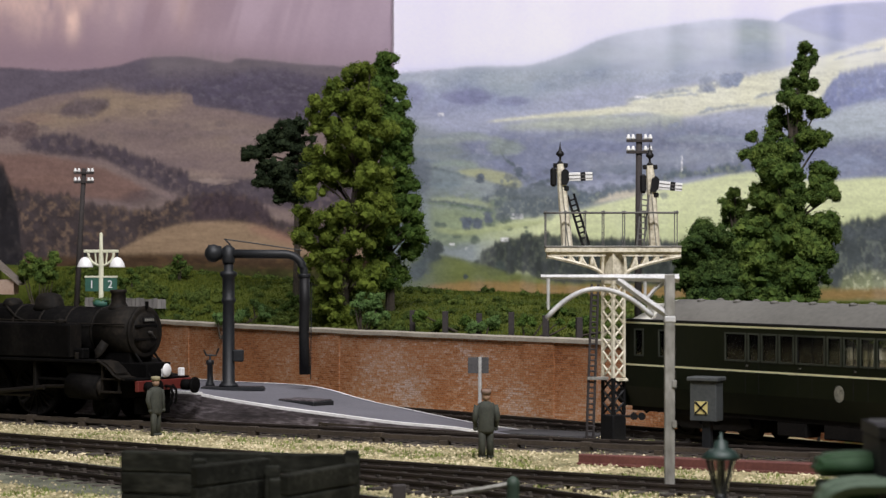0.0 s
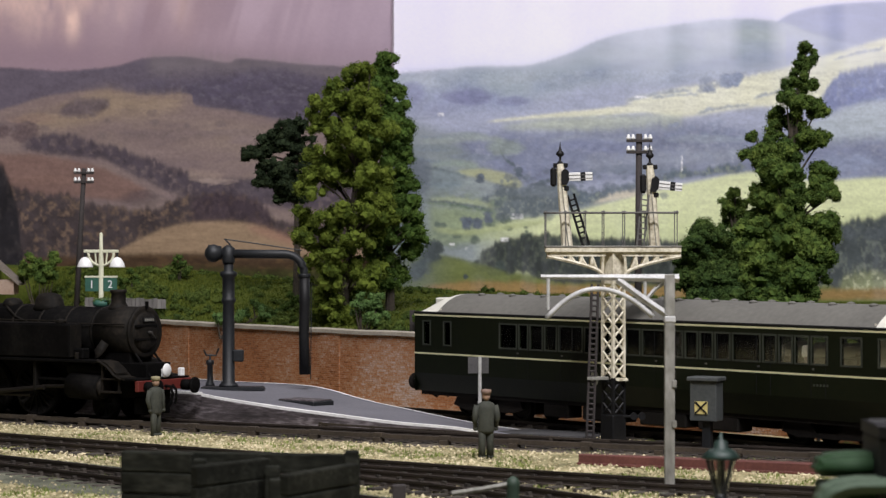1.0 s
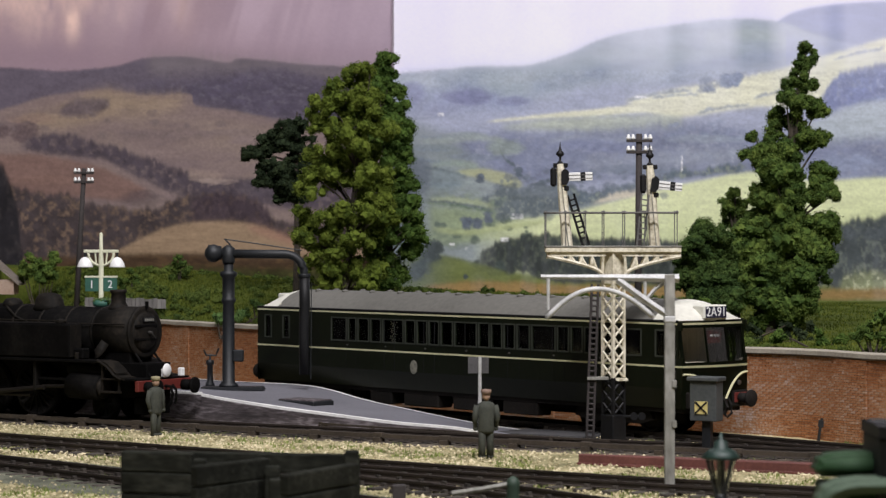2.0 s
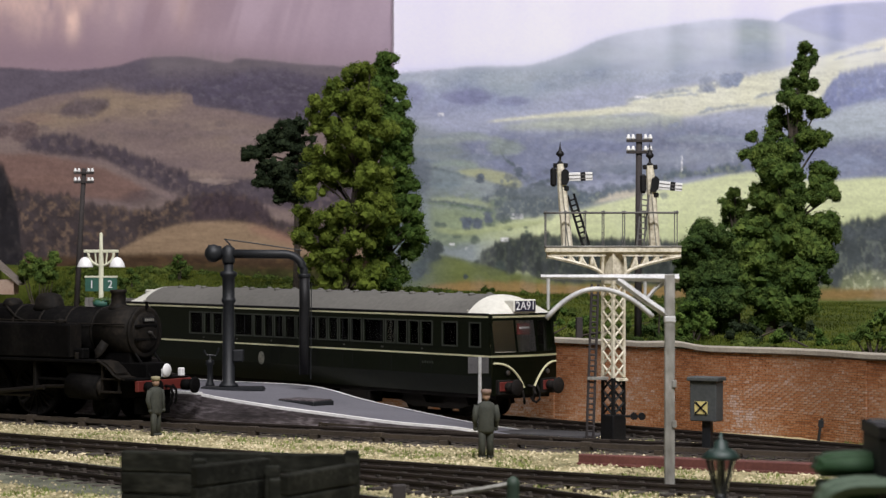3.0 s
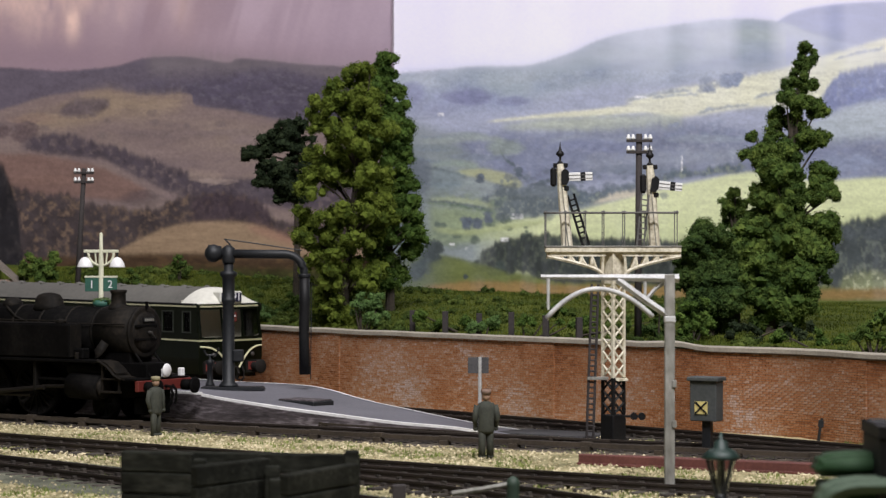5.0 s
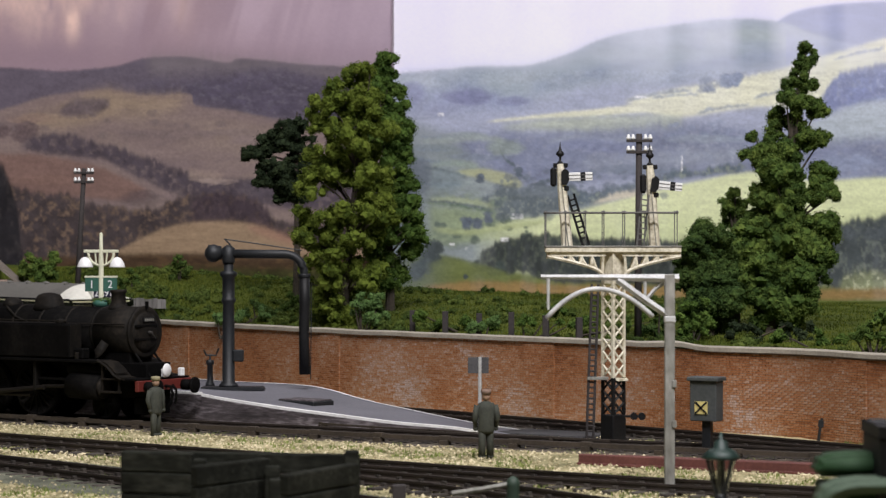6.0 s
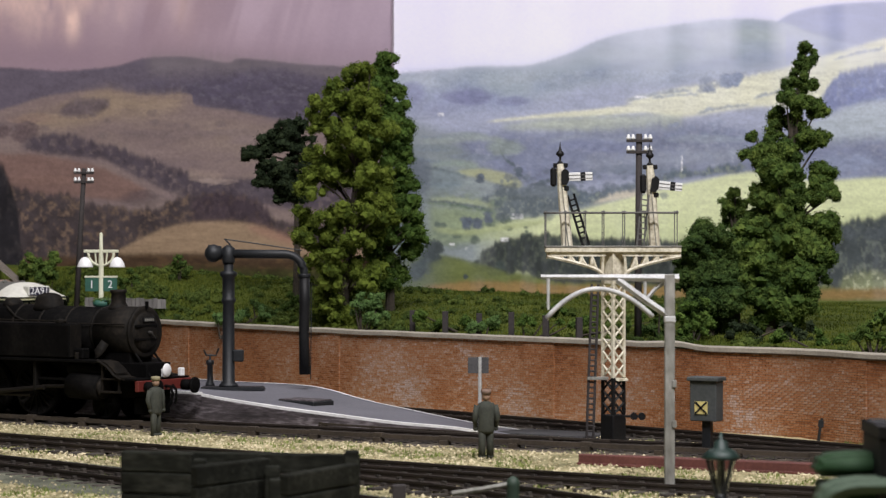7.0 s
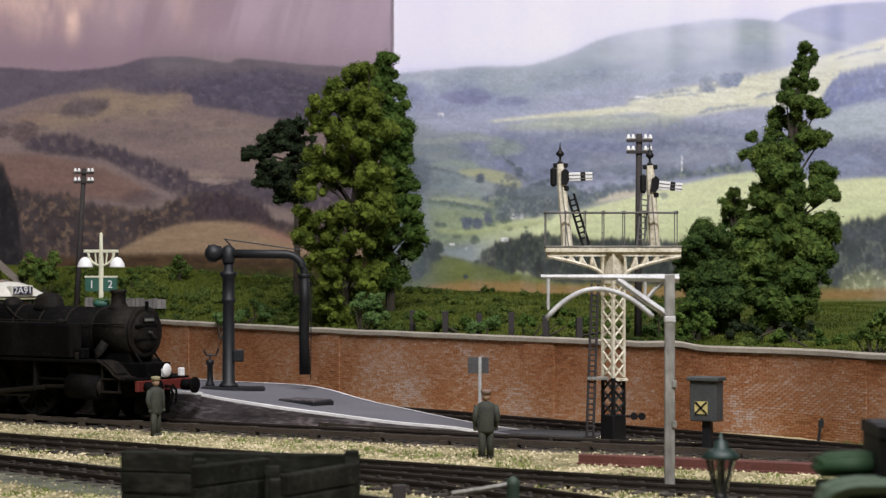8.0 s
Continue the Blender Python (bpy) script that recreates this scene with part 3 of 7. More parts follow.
def sunny_print(x, y):
    p = Print(x, y, (214, 211, 234))
    p.wash(np.clip((y - 20) / 110, 0, 1) * np.clip((x - 720) / 200, 0, 1), (220, 219, 236), 0.02, 80, 20, 1)
    p.wash(np.clip(0.35 + cloudy(x, y, 60, 200, 5) * 0.6, 0, 1) * 0.4, (206, 201, 228), 0.03, 60, 60, 2)
    p.wash(p.below([(1350, 60), (1400, 24), (1470, 9), (1568, 2), (1640, 0), (1750, 20)]) * (x > 1340), (134, 141, 176), 0.07, 30, 10, 3)
    ridge = [(695, 132), (780, 124), (850, 118), (930, 117), (1000, 98), (1060, 72), (1110, 58), (1200, 45), (1290, 35), (1380, 40), (1470, 70), (1700, 120)]
    p.wash(p.below(ridge, 1.0, 1.6, 4), (150, 158, 174), 0.08, 40, 14, 4)
    p.wash(p.between([(a, b + 10) for a, b in ridge], [(a, b + 60) for a, b in ridge], 3, 14, 8) * 0.45, (136, 150, 152), 0.1, 24, 10, 6)
    p.wash(p.below([(1380, 60), (1450, 72), (1520, 55), (1600, 50), (1750, 50)], 2, 4, 6) * (x > 1390) * 0.8, (130, 138, 170), 0.08, 26, 8, 7)
    for k, (top, deep, tone) in enumerate((([(930, 150), (1010, 128), (1080, 112), (1150, 118)], 22, (126, 136, 158)), ([(1100, 80), (1180, 92), (1260, 84), (1330, 92)], 16, (128, 142, 150)),
                                            ([(1010, 176), (1080, 150), (1160, 150), (1240, 130)], 14, (124, 134, 156)), ([(1180, 122), (1280, 104), (1360, 96), (1440, 92)], 14, (120, 130, 158)),
                                            ([(1240, 60), (1300, 50), (1360, 56), (1400, 66)], 18, (150, 160, 158)), ([(880, 140), (940, 132), (1000, 136), (1040, 128)], 12, (156, 162, 172)))):
        p.wash(p.between(top, [(a, b + deep) for a, b in top], 4, 4, 100 + k) * 0.6, tone, 0.12, 16, 8, 110 + k)
    p.wash(np.clip(cloudy(x, y, 70, 34, 120) * 1.6, 0, 1) * p.below(ridge) * 0.35, (164, 170, 180), 0.06, 30, 10, 121)
    p.wash(np.clip(cloudy(x, y, 44, 16, 122) * 1.8, 0, 1) * p.below(ridge) * 0.3, (112, 122, 146), 0.08, 20, 8, 123)
    p.wash(p.below([(695, 200), (800, 178), (900, 190), (1000, 165), (1100, 150), (1200, 150), (1400, 118), (1700, 80)], 5, 6, 9) * 0.8, (152, 156, 178), 0.1, 30, 9, 10)
    p.wood(p.between([(700, 165), (760, 160), (830, 150), (900, 178), (960, 180)], [(700, 195), (760, 205), (830, 195), (900, 196), (960, 186)], 6, 5, 11) * 0.5, (118, 124, 160), (140, 146, 172), 12)
    pasture = p.between([(1100, 180), (1200, 158), (1330, 135), (1420, 110), (1500, 88), (1600, 62), (1750, 50)],
                        [(1100, 188), (1200, 208), (1330, 190), (1420, 190), (1500, 150), (1600, 125), (1750, 110)], 2, 2, 13)
    p.wash(pasture, (204, 203, 182), 0.09, 30, 5, 14)
    p.wash(p.between([(855, 215), (960, 203), (1050, 194), (1150, 182), (1240, 170)], [(855, 218), (960, 210), (1050, 206), (1150, 199), (1240, 200)], 1, 1.2, 15), (204, 203, 184), 0.07, 20, 3, 16)
    p.wash(p.between([(880, 224), (960, 214), (1080, 205), (1220, 205)], [(880, 232), (960, 232), (1080, 236), (1220, 232)], 3, 3, 17) * 0.7, (168, 174, 152), 0.12, 14, 5, 18)
    for k, (a, b) in enumerate((((1105, 182), (1230, 162)), ((1150, 178), (1240, 170)), ((1230, 205), (1330, 188)), ((1330, 178), (1420, 160)), ((1470, 110), (1568, 90)))):
        p.hedge([a, ((a[0] + b[0]) / 2, (a[1] + b[1]) / 2 - 3), b], 4, (132, 140, 152), 90 + k)
    p.dots(10, (1270, 135, 1312, 155), (6, 11), (112, 122, 145), 20, 0.8)
    p.wood(p.between([(1440, 200), (1470, 150), (1500, 130), (1568, 112), (1650, 108), (1750, 108)], [(1440, 210), (1470, 200), (1500, 190), (1568, 178), (1650, 170), (1750, 170)], 6, 2, 21), (104, 112, 150), (128, 134, 164), 22)
    p.wash(p.between([(1400, 235), (1470, 203), (1560, 178), (1750, 165)], [(1400, 260), (1470, 262), (1560, 250), (1750, 250)], 2, 3, 23), (160, 168, 178), 0.08, 24, 6, 24)
    p.wood(p.between([(760, 250), (850, 238), (950, 236), (1060, 232), (1200, 222), (1320, 232), (1480, 250), (1750, 235)],
                     [(760, 275), (900, 335), (1000, 330), (1100, 318), (1200, 312), (1400, 318), (1750, 320)], 6, 5, 25) * 0.85, (106, 112, 136), (134, 138, 156), 26, 9, 7)
    p.wash(p.between([(1010, 285), (1100, 280), (1200, 268), (1330, 262)], [(1010, 298), (1100, 300), (1200, 296), (1330, 285)], 4, 6, 27) * 0.5, (150, 156, 166), 0.1, 20, 6, 28)
    p.wash(p.below([(695, 225), (750, 228), (800, 250), (860, 300), (930, 335), (1050, 350), (1300, 350), (1750, 350)], 4, 6, 29) * 0.85, (124, 133, 132), 0.1, 30, 8, 30)
    for k, (a, b) in enumerate((((740, 245), (850, 240)), ((720, 282), (830, 292)), ((740, 325), (820, 330)), ((700, 262), (800, 268)))):
        p.hedge([a, ((a[0] + b[0]) / 2, (a[1] + b[1]) / 2 + 3), b], 4, (112, 124, 138), 31 + k)
    p.wash(p.between([(800, 304), (850, 299), (900, 308), (930, 326)], [(800, 306), (850, 316), (900, 332), (930, 332)], 1, 1.5, 36) * 0.85, (158, 160, 126), 0.08, 20, 4, 37)
    p.wash(p.between([(745, 365), (800, 368), (880, 380), (960, 390)], [(745, 430), (800, 432), (880, 425), (960, 410)], 3, 3, 38) * 0.8, (132, 144, 108), 0.12, 26, 6, 39)
    slope = [(840, 405), (930, 388), (1000, 378), (1060, 364), (1150, 340), (1250, 318), (1330, 305), (1400, 318), (1500, 318), (1568, 314), (1750, 310)]
    p.wash(p.below(slope, 0.8, 1.6, 40) * np.clip((x - 835) / 120, 0, 1), (198, 203, 164), 0.07, 50, 8, 41)
    p.wash(p.below([(840, 430), (1000, 412), (1150, 395), (1300, 385), (1568, 372), (1750, 365)], 4, 14, 42) * np.clip((x - 835) / 120, 0, 1) * 0.7, (182, 190, 144), 0.08, 50, 8, 43)
    p.wash(p.between([(1040, 352), (1080, 340), (1130, 334), (1180, 325)], [(1040, 362), (1080, 356), (1130, 346), (1180, 332)], 1, 1.5, 44) * 0.8, (200, 190, 168), 0.05, 14, 4, 45)
    p.wood(p.between([(800, 345), (850, 350), (900, 344), (980, 330), (1040, 340), (1100, 330), (1200, 308), (1330, 292)], [(800, 352), (850, 366), (900, 376), (980, 372), (1040, 362), (1100, 340), (1200, 318), (1330, 303)], 8, 1.8, 46), (88, 98, 108), (124, 132, 126), 47)
    p.wood(np.clip(cloudy(x, y, 30, 14, 130) * 2.2 - 0.1, 0, 1) * p.between([(745, 335), (850, 345), (960, 360)], [(745, 440), (850, 432), (960, 400)], 3, 6, 131) * 0.6, (96, 108, 96), (132, 144, 118), 132)
    p.hedge([(745, 362), (800, 366), (880, 380)], 5, (86, 104, 84), 48)
    p.dots(14, (770, 390, 960, 440), (3, 7), (80, 92, 84), 49, 0.8)
    p.wash(p.below([(695, 462), (780, 452), (840, 468), (960, 488), (1100, 495), (1300, 500), (1750, 505)], 2, 2, 50), (96, 104, 60), 0.12, 30, 8, 51)
    p.wood(p.between([(835, 462), (870, 440), (920, 420), (980, 415), (1060, 425), (1150, 430), (1220, 425)], [(835, 476), (870, 488), (920, 487), (980, 500), (1060, 505), (1150, 505), (1220, 505)], 10, 1.5, 52), (52, 57, 56), (78, 84, 74), 53, 6, 9)
    p.wood(p.between([(1430, 425), (1490, 400), (1540, 392), (1568, 380), (1650, 370), (1750, 380)], [(1430, 505), (1490, 512), (1540, 512), (1568, 515), (1650, 515), (1750, 515)], 10, 2, 54), (66, 72, 74), (98, 104, 98), 55, 8, 10)
    p.wood(p.between([(1480, 505), (1510, 488), (1550, 486), (1600, 500)], [(1480, 530), (1510, 534), (1550, 534), (1600, 534)], 8, 3, 56) * 0.85, (120, 126, 96), (176, 178, 150), 57, 6, 6)
    p.wash(p.between([(740, 508), (830, 500), (920, 500), (1000, 505), (1300, 510), (1440, 514), (1750, 508)], [(740, 526), (830, 530), (920, 531), (1000, 528), (1300, 530), (1440, 533), (1750, 530)], 2, 2, 58), (132, 108, 68), 0.1, 26, 4, 59)
    p.wash(p.below([(695, 528), (900, 532), (1300, 532), (1750, 534)], 2, 2, 60), (74, 92, 40), 0.12, 26, 6, 61)
    p.dots(9, (756, 424, 774, 466), (8, 12), (54, 60, 58), 62, 0.9)
    for k, (tx, ty, tr) in enumerate(((842, 468, 8), (885, 474, 10), (828, 394, 12), (845, 396, 9), (866, 384, 9), (752, 470, 12), (738, 478, 16), (824, 491, 5), (851, 316, 7), (918, 305, 8))):
        p.dots(5, (tx - tr * 0.25, ty - tr * 0.7, tx + tr * 0.25, ty + tr * 0.7), (tr * 0.5, tr * 0.7), (62, 70, 68) if ty > 460 else (84, 92, 104), 160 + k, 0.85)
    p.wood(p.between([(868, 392), (900, 352), (940, 338), (990, 345), (1030, 356)], [(868, 396), (900, 388), (940, 380), (990, 372), (1030, 366)], 7, 2, 170) * 0.9, (92, 100, 106), (126, 134, 130), 171, 5, 5)
    for k, (cx, cy, w, h) in enumerate(((915, 383, 20, 9), (893, 424, 13, 7), (780, 203, 10, 6), (1135, 172, 22, 4), (1207, 290, 3, 26), (800, 433, 9, 5), (826, 440, 6, 4))):
        soft = np.clip(1.6 - (abs(x - cx) / w * 2) ** 2, 0, 1) * np.clip(1.6 - (abs(y - cy) / h * 2) ** 2, 0, 1) * np.clip(0.75 + cloudy(x, y, 5, 4, 70 + k) * 1.5, 0, 1)
        p.wash(soft * 0.75, (226, 225, 228), 0.05, 6, 6, 70 + k)
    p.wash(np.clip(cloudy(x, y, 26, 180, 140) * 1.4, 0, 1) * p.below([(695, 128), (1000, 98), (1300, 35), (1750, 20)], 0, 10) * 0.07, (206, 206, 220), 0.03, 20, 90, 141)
    for k, (top, deep, tone) in enumerate((([(750, 352), (800, 350), (850, 356), (880, 366)], 9, (156, 164, 132)), ([(760, 402), (830, 408), (900, 398), (980, 388)], 8, (158, 166, 122)),
                                            ([(735, 248), (790, 244), (850, 240), (900, 246)], 10, (140, 148, 144)), ([(760, 290), (800, 286), (850, 292)], 8, (136, 148, 138)),
                                            ([(750, 468), (800, 458), (860, 470), (910, 486)], 20, (98, 106, 64)), ([(960, 250), (1010, 240), (1080, 246), (1140, 236)], 8, (142, 148, 162)))):
        p.wash(p.between(top, [(a, b + deep) for a, b in top], 2, 1.6, 300 + k) * 0.75, tone, 0.1, 16, 5, 310 + k)
    for k, line in enumerate(([(750, 360), (800, 362), (876, 374)], [(745, 300), (790, 306), (830, 318)], [(880, 250), (890, 280), (915, 300)], [(930, 332), (990, 322), (1040, 326)])):
        p.hedge(line, 4, (78, 88, 92), 320 + k)
    p.dots(60, (880, 300, 1180, 350), (3, 7), (96, 104, 116), 330, 0.6)
    p.dots(40, (870, 330, 1010, 385), (4, 8), (84, 92, 98), 331, 0.6)
    p.dots(30, (1180, 215, 1330, 250), (3, 6), (120, 128, 150), 332, 0.5)
    p.dots(12, (1240, 140, 1260, 165), (4, 7), (116, 124, 142), 333, 0.6)
    p.dots(40, (1440, 405, 1568, 420), (5, 10), (72, 78, 82), 334, 0.7)
    # woods and fields of the far side, and the front tree's shadow painted at (742, 312)
    for k, (cx, cy, w, h, tone) in enumerate(((830, 172, 46, 14, (112, 114, 148)), (905, 178, 30, 9, (120, 124, 154)), (765, 262, 44, 5, (116, 126, 132)), (850, 278, 60, 6, (112, 120, 134)),
                                              (742, 312, 22, 34, (76, 82, 96)), (790, 318, 30, 22, (112, 124, 130)), (895, 262, 34, 14, (130, 140, 134)), (980, 280, 60, 20, (118, 124, 146)),
                                              (1060, 258, 60, 14, (122, 128, 156)), (1120, 300, 70, 10, (112, 120, 136)), (820, 240, 40, 6, (136, 144, 146)), (1500, 290, 70, 16, (126, 134, 158)),
                                              (960, 340, 50, 10, (104, 112, 120)), (730, 165, 26, 20, (118, 122, 156)), (1250, 246, 70, 8, (138, 146, 160)))):
        lens_ = np.clip(1.4 - ((x - cx) / w) ** 2 - ((y - cy - 4 * cloudy(x, y, 30, 20, 180 + k)) / h) ** 2 + 0.5 * cloudy(x, y, 16, 7, 200 + k), 0, 1)
        p.wash(lens_ * 0.7, tone, 0.14, 12, 6, 220 + k)
    # light caught by the paper's creases, painted into the ink as pale upright streaks
    crease_sheen = np.clip(0.5 + 1.6 * cloudy(x, y, 70, 900, 240, 2), 0, 1)
    p.wash(np.exp(-((x - 1165) / 60) ** 2) * np.clip((260 - y) / 150, 0, 1) * crease_sheen * 0.28, (206, 210, 226), 0.03, 20, 90, 241)
    p.wash(np.clip((x - 1000) / 260, 0, 1) * np.clip((230 - y) / 120, 0, 1) * (0.3 + 0.5 * crease_sheen) * p.below(ridge) * 0.3, (196, 201, 222), 0.03, 20, 90, 242)
    p.wash(crease_sheen * np.clip((135 - y) / 60, 0, 1) * 0.3, (228, 227, 244), 0.02, 40, 90, 243)
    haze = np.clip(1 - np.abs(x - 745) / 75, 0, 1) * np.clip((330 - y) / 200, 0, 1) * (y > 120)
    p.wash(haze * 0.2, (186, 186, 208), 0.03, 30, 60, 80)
    # shadow of the front tree beside the seam, painted as a darker wash
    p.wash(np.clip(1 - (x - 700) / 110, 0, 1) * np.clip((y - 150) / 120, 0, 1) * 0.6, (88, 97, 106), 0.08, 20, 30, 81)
    p.c *= (1 + 0.10 * cloudy(x, y, 5, 3.5, 150, 2) + 0.07 * cloudy(x, y, 2.6, 2.6, 152, 1))[..., None] ** np.where(y > 125, 1, 0.15)[..., None]
    return p.c


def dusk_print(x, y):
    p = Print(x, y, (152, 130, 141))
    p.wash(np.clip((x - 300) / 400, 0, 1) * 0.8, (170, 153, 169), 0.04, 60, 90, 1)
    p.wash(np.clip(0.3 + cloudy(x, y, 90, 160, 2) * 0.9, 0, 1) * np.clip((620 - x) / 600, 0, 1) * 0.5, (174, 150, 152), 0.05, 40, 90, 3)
    # a warm lamp's reflections on the glossy sheet, painted in as pale spots
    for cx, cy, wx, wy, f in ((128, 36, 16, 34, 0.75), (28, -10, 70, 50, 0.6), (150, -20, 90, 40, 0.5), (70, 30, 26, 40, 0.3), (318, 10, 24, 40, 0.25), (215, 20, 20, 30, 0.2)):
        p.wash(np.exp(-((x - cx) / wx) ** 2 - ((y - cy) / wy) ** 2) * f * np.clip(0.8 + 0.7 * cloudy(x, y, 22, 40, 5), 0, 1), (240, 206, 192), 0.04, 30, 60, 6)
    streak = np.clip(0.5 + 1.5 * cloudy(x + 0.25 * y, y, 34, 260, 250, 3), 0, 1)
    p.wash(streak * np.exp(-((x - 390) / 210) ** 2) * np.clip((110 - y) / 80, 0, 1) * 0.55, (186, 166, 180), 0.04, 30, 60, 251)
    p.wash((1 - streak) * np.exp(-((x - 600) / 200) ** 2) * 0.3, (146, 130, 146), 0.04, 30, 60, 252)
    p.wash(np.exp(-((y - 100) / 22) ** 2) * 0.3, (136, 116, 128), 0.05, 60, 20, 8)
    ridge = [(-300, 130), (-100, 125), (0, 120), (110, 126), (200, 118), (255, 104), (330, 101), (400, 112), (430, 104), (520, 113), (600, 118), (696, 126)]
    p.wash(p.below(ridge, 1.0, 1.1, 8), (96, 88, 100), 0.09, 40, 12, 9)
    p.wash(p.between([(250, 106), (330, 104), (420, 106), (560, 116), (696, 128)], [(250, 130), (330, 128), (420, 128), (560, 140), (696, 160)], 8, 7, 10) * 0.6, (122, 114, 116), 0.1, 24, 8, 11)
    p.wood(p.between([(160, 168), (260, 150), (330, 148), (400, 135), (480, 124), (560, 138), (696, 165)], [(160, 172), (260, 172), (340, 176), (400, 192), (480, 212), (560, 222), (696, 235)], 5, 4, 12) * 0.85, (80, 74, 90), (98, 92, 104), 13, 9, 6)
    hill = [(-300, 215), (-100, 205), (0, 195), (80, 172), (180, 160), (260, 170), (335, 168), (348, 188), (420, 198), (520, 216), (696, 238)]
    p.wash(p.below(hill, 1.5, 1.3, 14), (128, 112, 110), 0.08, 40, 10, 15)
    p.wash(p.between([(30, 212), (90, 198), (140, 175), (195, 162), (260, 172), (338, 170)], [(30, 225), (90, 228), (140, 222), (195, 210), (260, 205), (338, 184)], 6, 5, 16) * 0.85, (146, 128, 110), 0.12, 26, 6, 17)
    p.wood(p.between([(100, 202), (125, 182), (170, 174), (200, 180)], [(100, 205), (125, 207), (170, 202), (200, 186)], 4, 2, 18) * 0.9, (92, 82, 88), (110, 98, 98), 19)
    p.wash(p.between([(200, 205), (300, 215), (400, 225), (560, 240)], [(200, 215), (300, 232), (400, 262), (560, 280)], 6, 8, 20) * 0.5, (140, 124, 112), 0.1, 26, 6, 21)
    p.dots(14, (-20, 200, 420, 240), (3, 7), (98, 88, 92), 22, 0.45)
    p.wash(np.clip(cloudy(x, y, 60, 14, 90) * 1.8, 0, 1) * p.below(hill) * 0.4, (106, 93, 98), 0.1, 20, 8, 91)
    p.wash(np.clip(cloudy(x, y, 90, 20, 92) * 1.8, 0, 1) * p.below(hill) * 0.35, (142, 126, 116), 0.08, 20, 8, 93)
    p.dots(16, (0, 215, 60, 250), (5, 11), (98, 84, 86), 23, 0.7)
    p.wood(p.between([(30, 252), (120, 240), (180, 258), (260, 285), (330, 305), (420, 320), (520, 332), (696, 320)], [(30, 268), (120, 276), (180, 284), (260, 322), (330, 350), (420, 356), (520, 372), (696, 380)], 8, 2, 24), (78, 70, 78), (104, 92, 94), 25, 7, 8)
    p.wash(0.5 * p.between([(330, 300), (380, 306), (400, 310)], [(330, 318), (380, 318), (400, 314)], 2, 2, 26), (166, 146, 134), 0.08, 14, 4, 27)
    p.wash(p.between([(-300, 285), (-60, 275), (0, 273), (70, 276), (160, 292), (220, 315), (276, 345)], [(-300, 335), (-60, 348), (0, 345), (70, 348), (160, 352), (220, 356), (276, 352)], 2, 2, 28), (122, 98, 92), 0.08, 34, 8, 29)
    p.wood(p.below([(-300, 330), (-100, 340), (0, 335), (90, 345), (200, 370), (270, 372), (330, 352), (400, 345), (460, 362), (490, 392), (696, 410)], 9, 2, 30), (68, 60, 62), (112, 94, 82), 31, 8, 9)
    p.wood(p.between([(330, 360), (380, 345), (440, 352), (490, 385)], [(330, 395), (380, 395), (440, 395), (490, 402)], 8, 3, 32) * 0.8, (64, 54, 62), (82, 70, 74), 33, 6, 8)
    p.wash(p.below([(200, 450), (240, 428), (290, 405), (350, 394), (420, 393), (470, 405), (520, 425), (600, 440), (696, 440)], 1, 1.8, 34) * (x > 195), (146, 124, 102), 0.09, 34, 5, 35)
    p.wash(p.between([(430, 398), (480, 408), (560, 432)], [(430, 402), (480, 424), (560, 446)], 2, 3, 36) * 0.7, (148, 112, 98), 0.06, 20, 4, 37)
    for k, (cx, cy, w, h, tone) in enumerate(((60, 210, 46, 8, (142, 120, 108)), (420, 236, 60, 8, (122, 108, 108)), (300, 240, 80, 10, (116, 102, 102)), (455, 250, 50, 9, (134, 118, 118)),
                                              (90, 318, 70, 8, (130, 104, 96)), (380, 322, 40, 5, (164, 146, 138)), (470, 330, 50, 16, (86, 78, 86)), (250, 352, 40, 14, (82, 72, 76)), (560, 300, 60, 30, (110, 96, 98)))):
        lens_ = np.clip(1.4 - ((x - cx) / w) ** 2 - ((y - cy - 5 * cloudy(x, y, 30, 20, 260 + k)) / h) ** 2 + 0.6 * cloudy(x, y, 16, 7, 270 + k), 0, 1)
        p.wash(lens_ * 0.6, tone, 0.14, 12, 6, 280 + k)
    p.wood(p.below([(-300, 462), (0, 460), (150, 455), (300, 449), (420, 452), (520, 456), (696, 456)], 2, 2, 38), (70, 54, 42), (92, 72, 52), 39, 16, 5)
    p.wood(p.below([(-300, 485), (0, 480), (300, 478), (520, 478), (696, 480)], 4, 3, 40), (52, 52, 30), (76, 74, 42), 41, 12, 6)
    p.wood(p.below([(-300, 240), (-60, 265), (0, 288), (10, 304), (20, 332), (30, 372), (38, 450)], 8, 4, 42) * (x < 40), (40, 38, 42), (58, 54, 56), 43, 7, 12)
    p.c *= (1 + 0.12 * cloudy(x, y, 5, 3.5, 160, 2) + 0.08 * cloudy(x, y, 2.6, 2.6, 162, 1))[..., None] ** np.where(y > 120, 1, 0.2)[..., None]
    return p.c


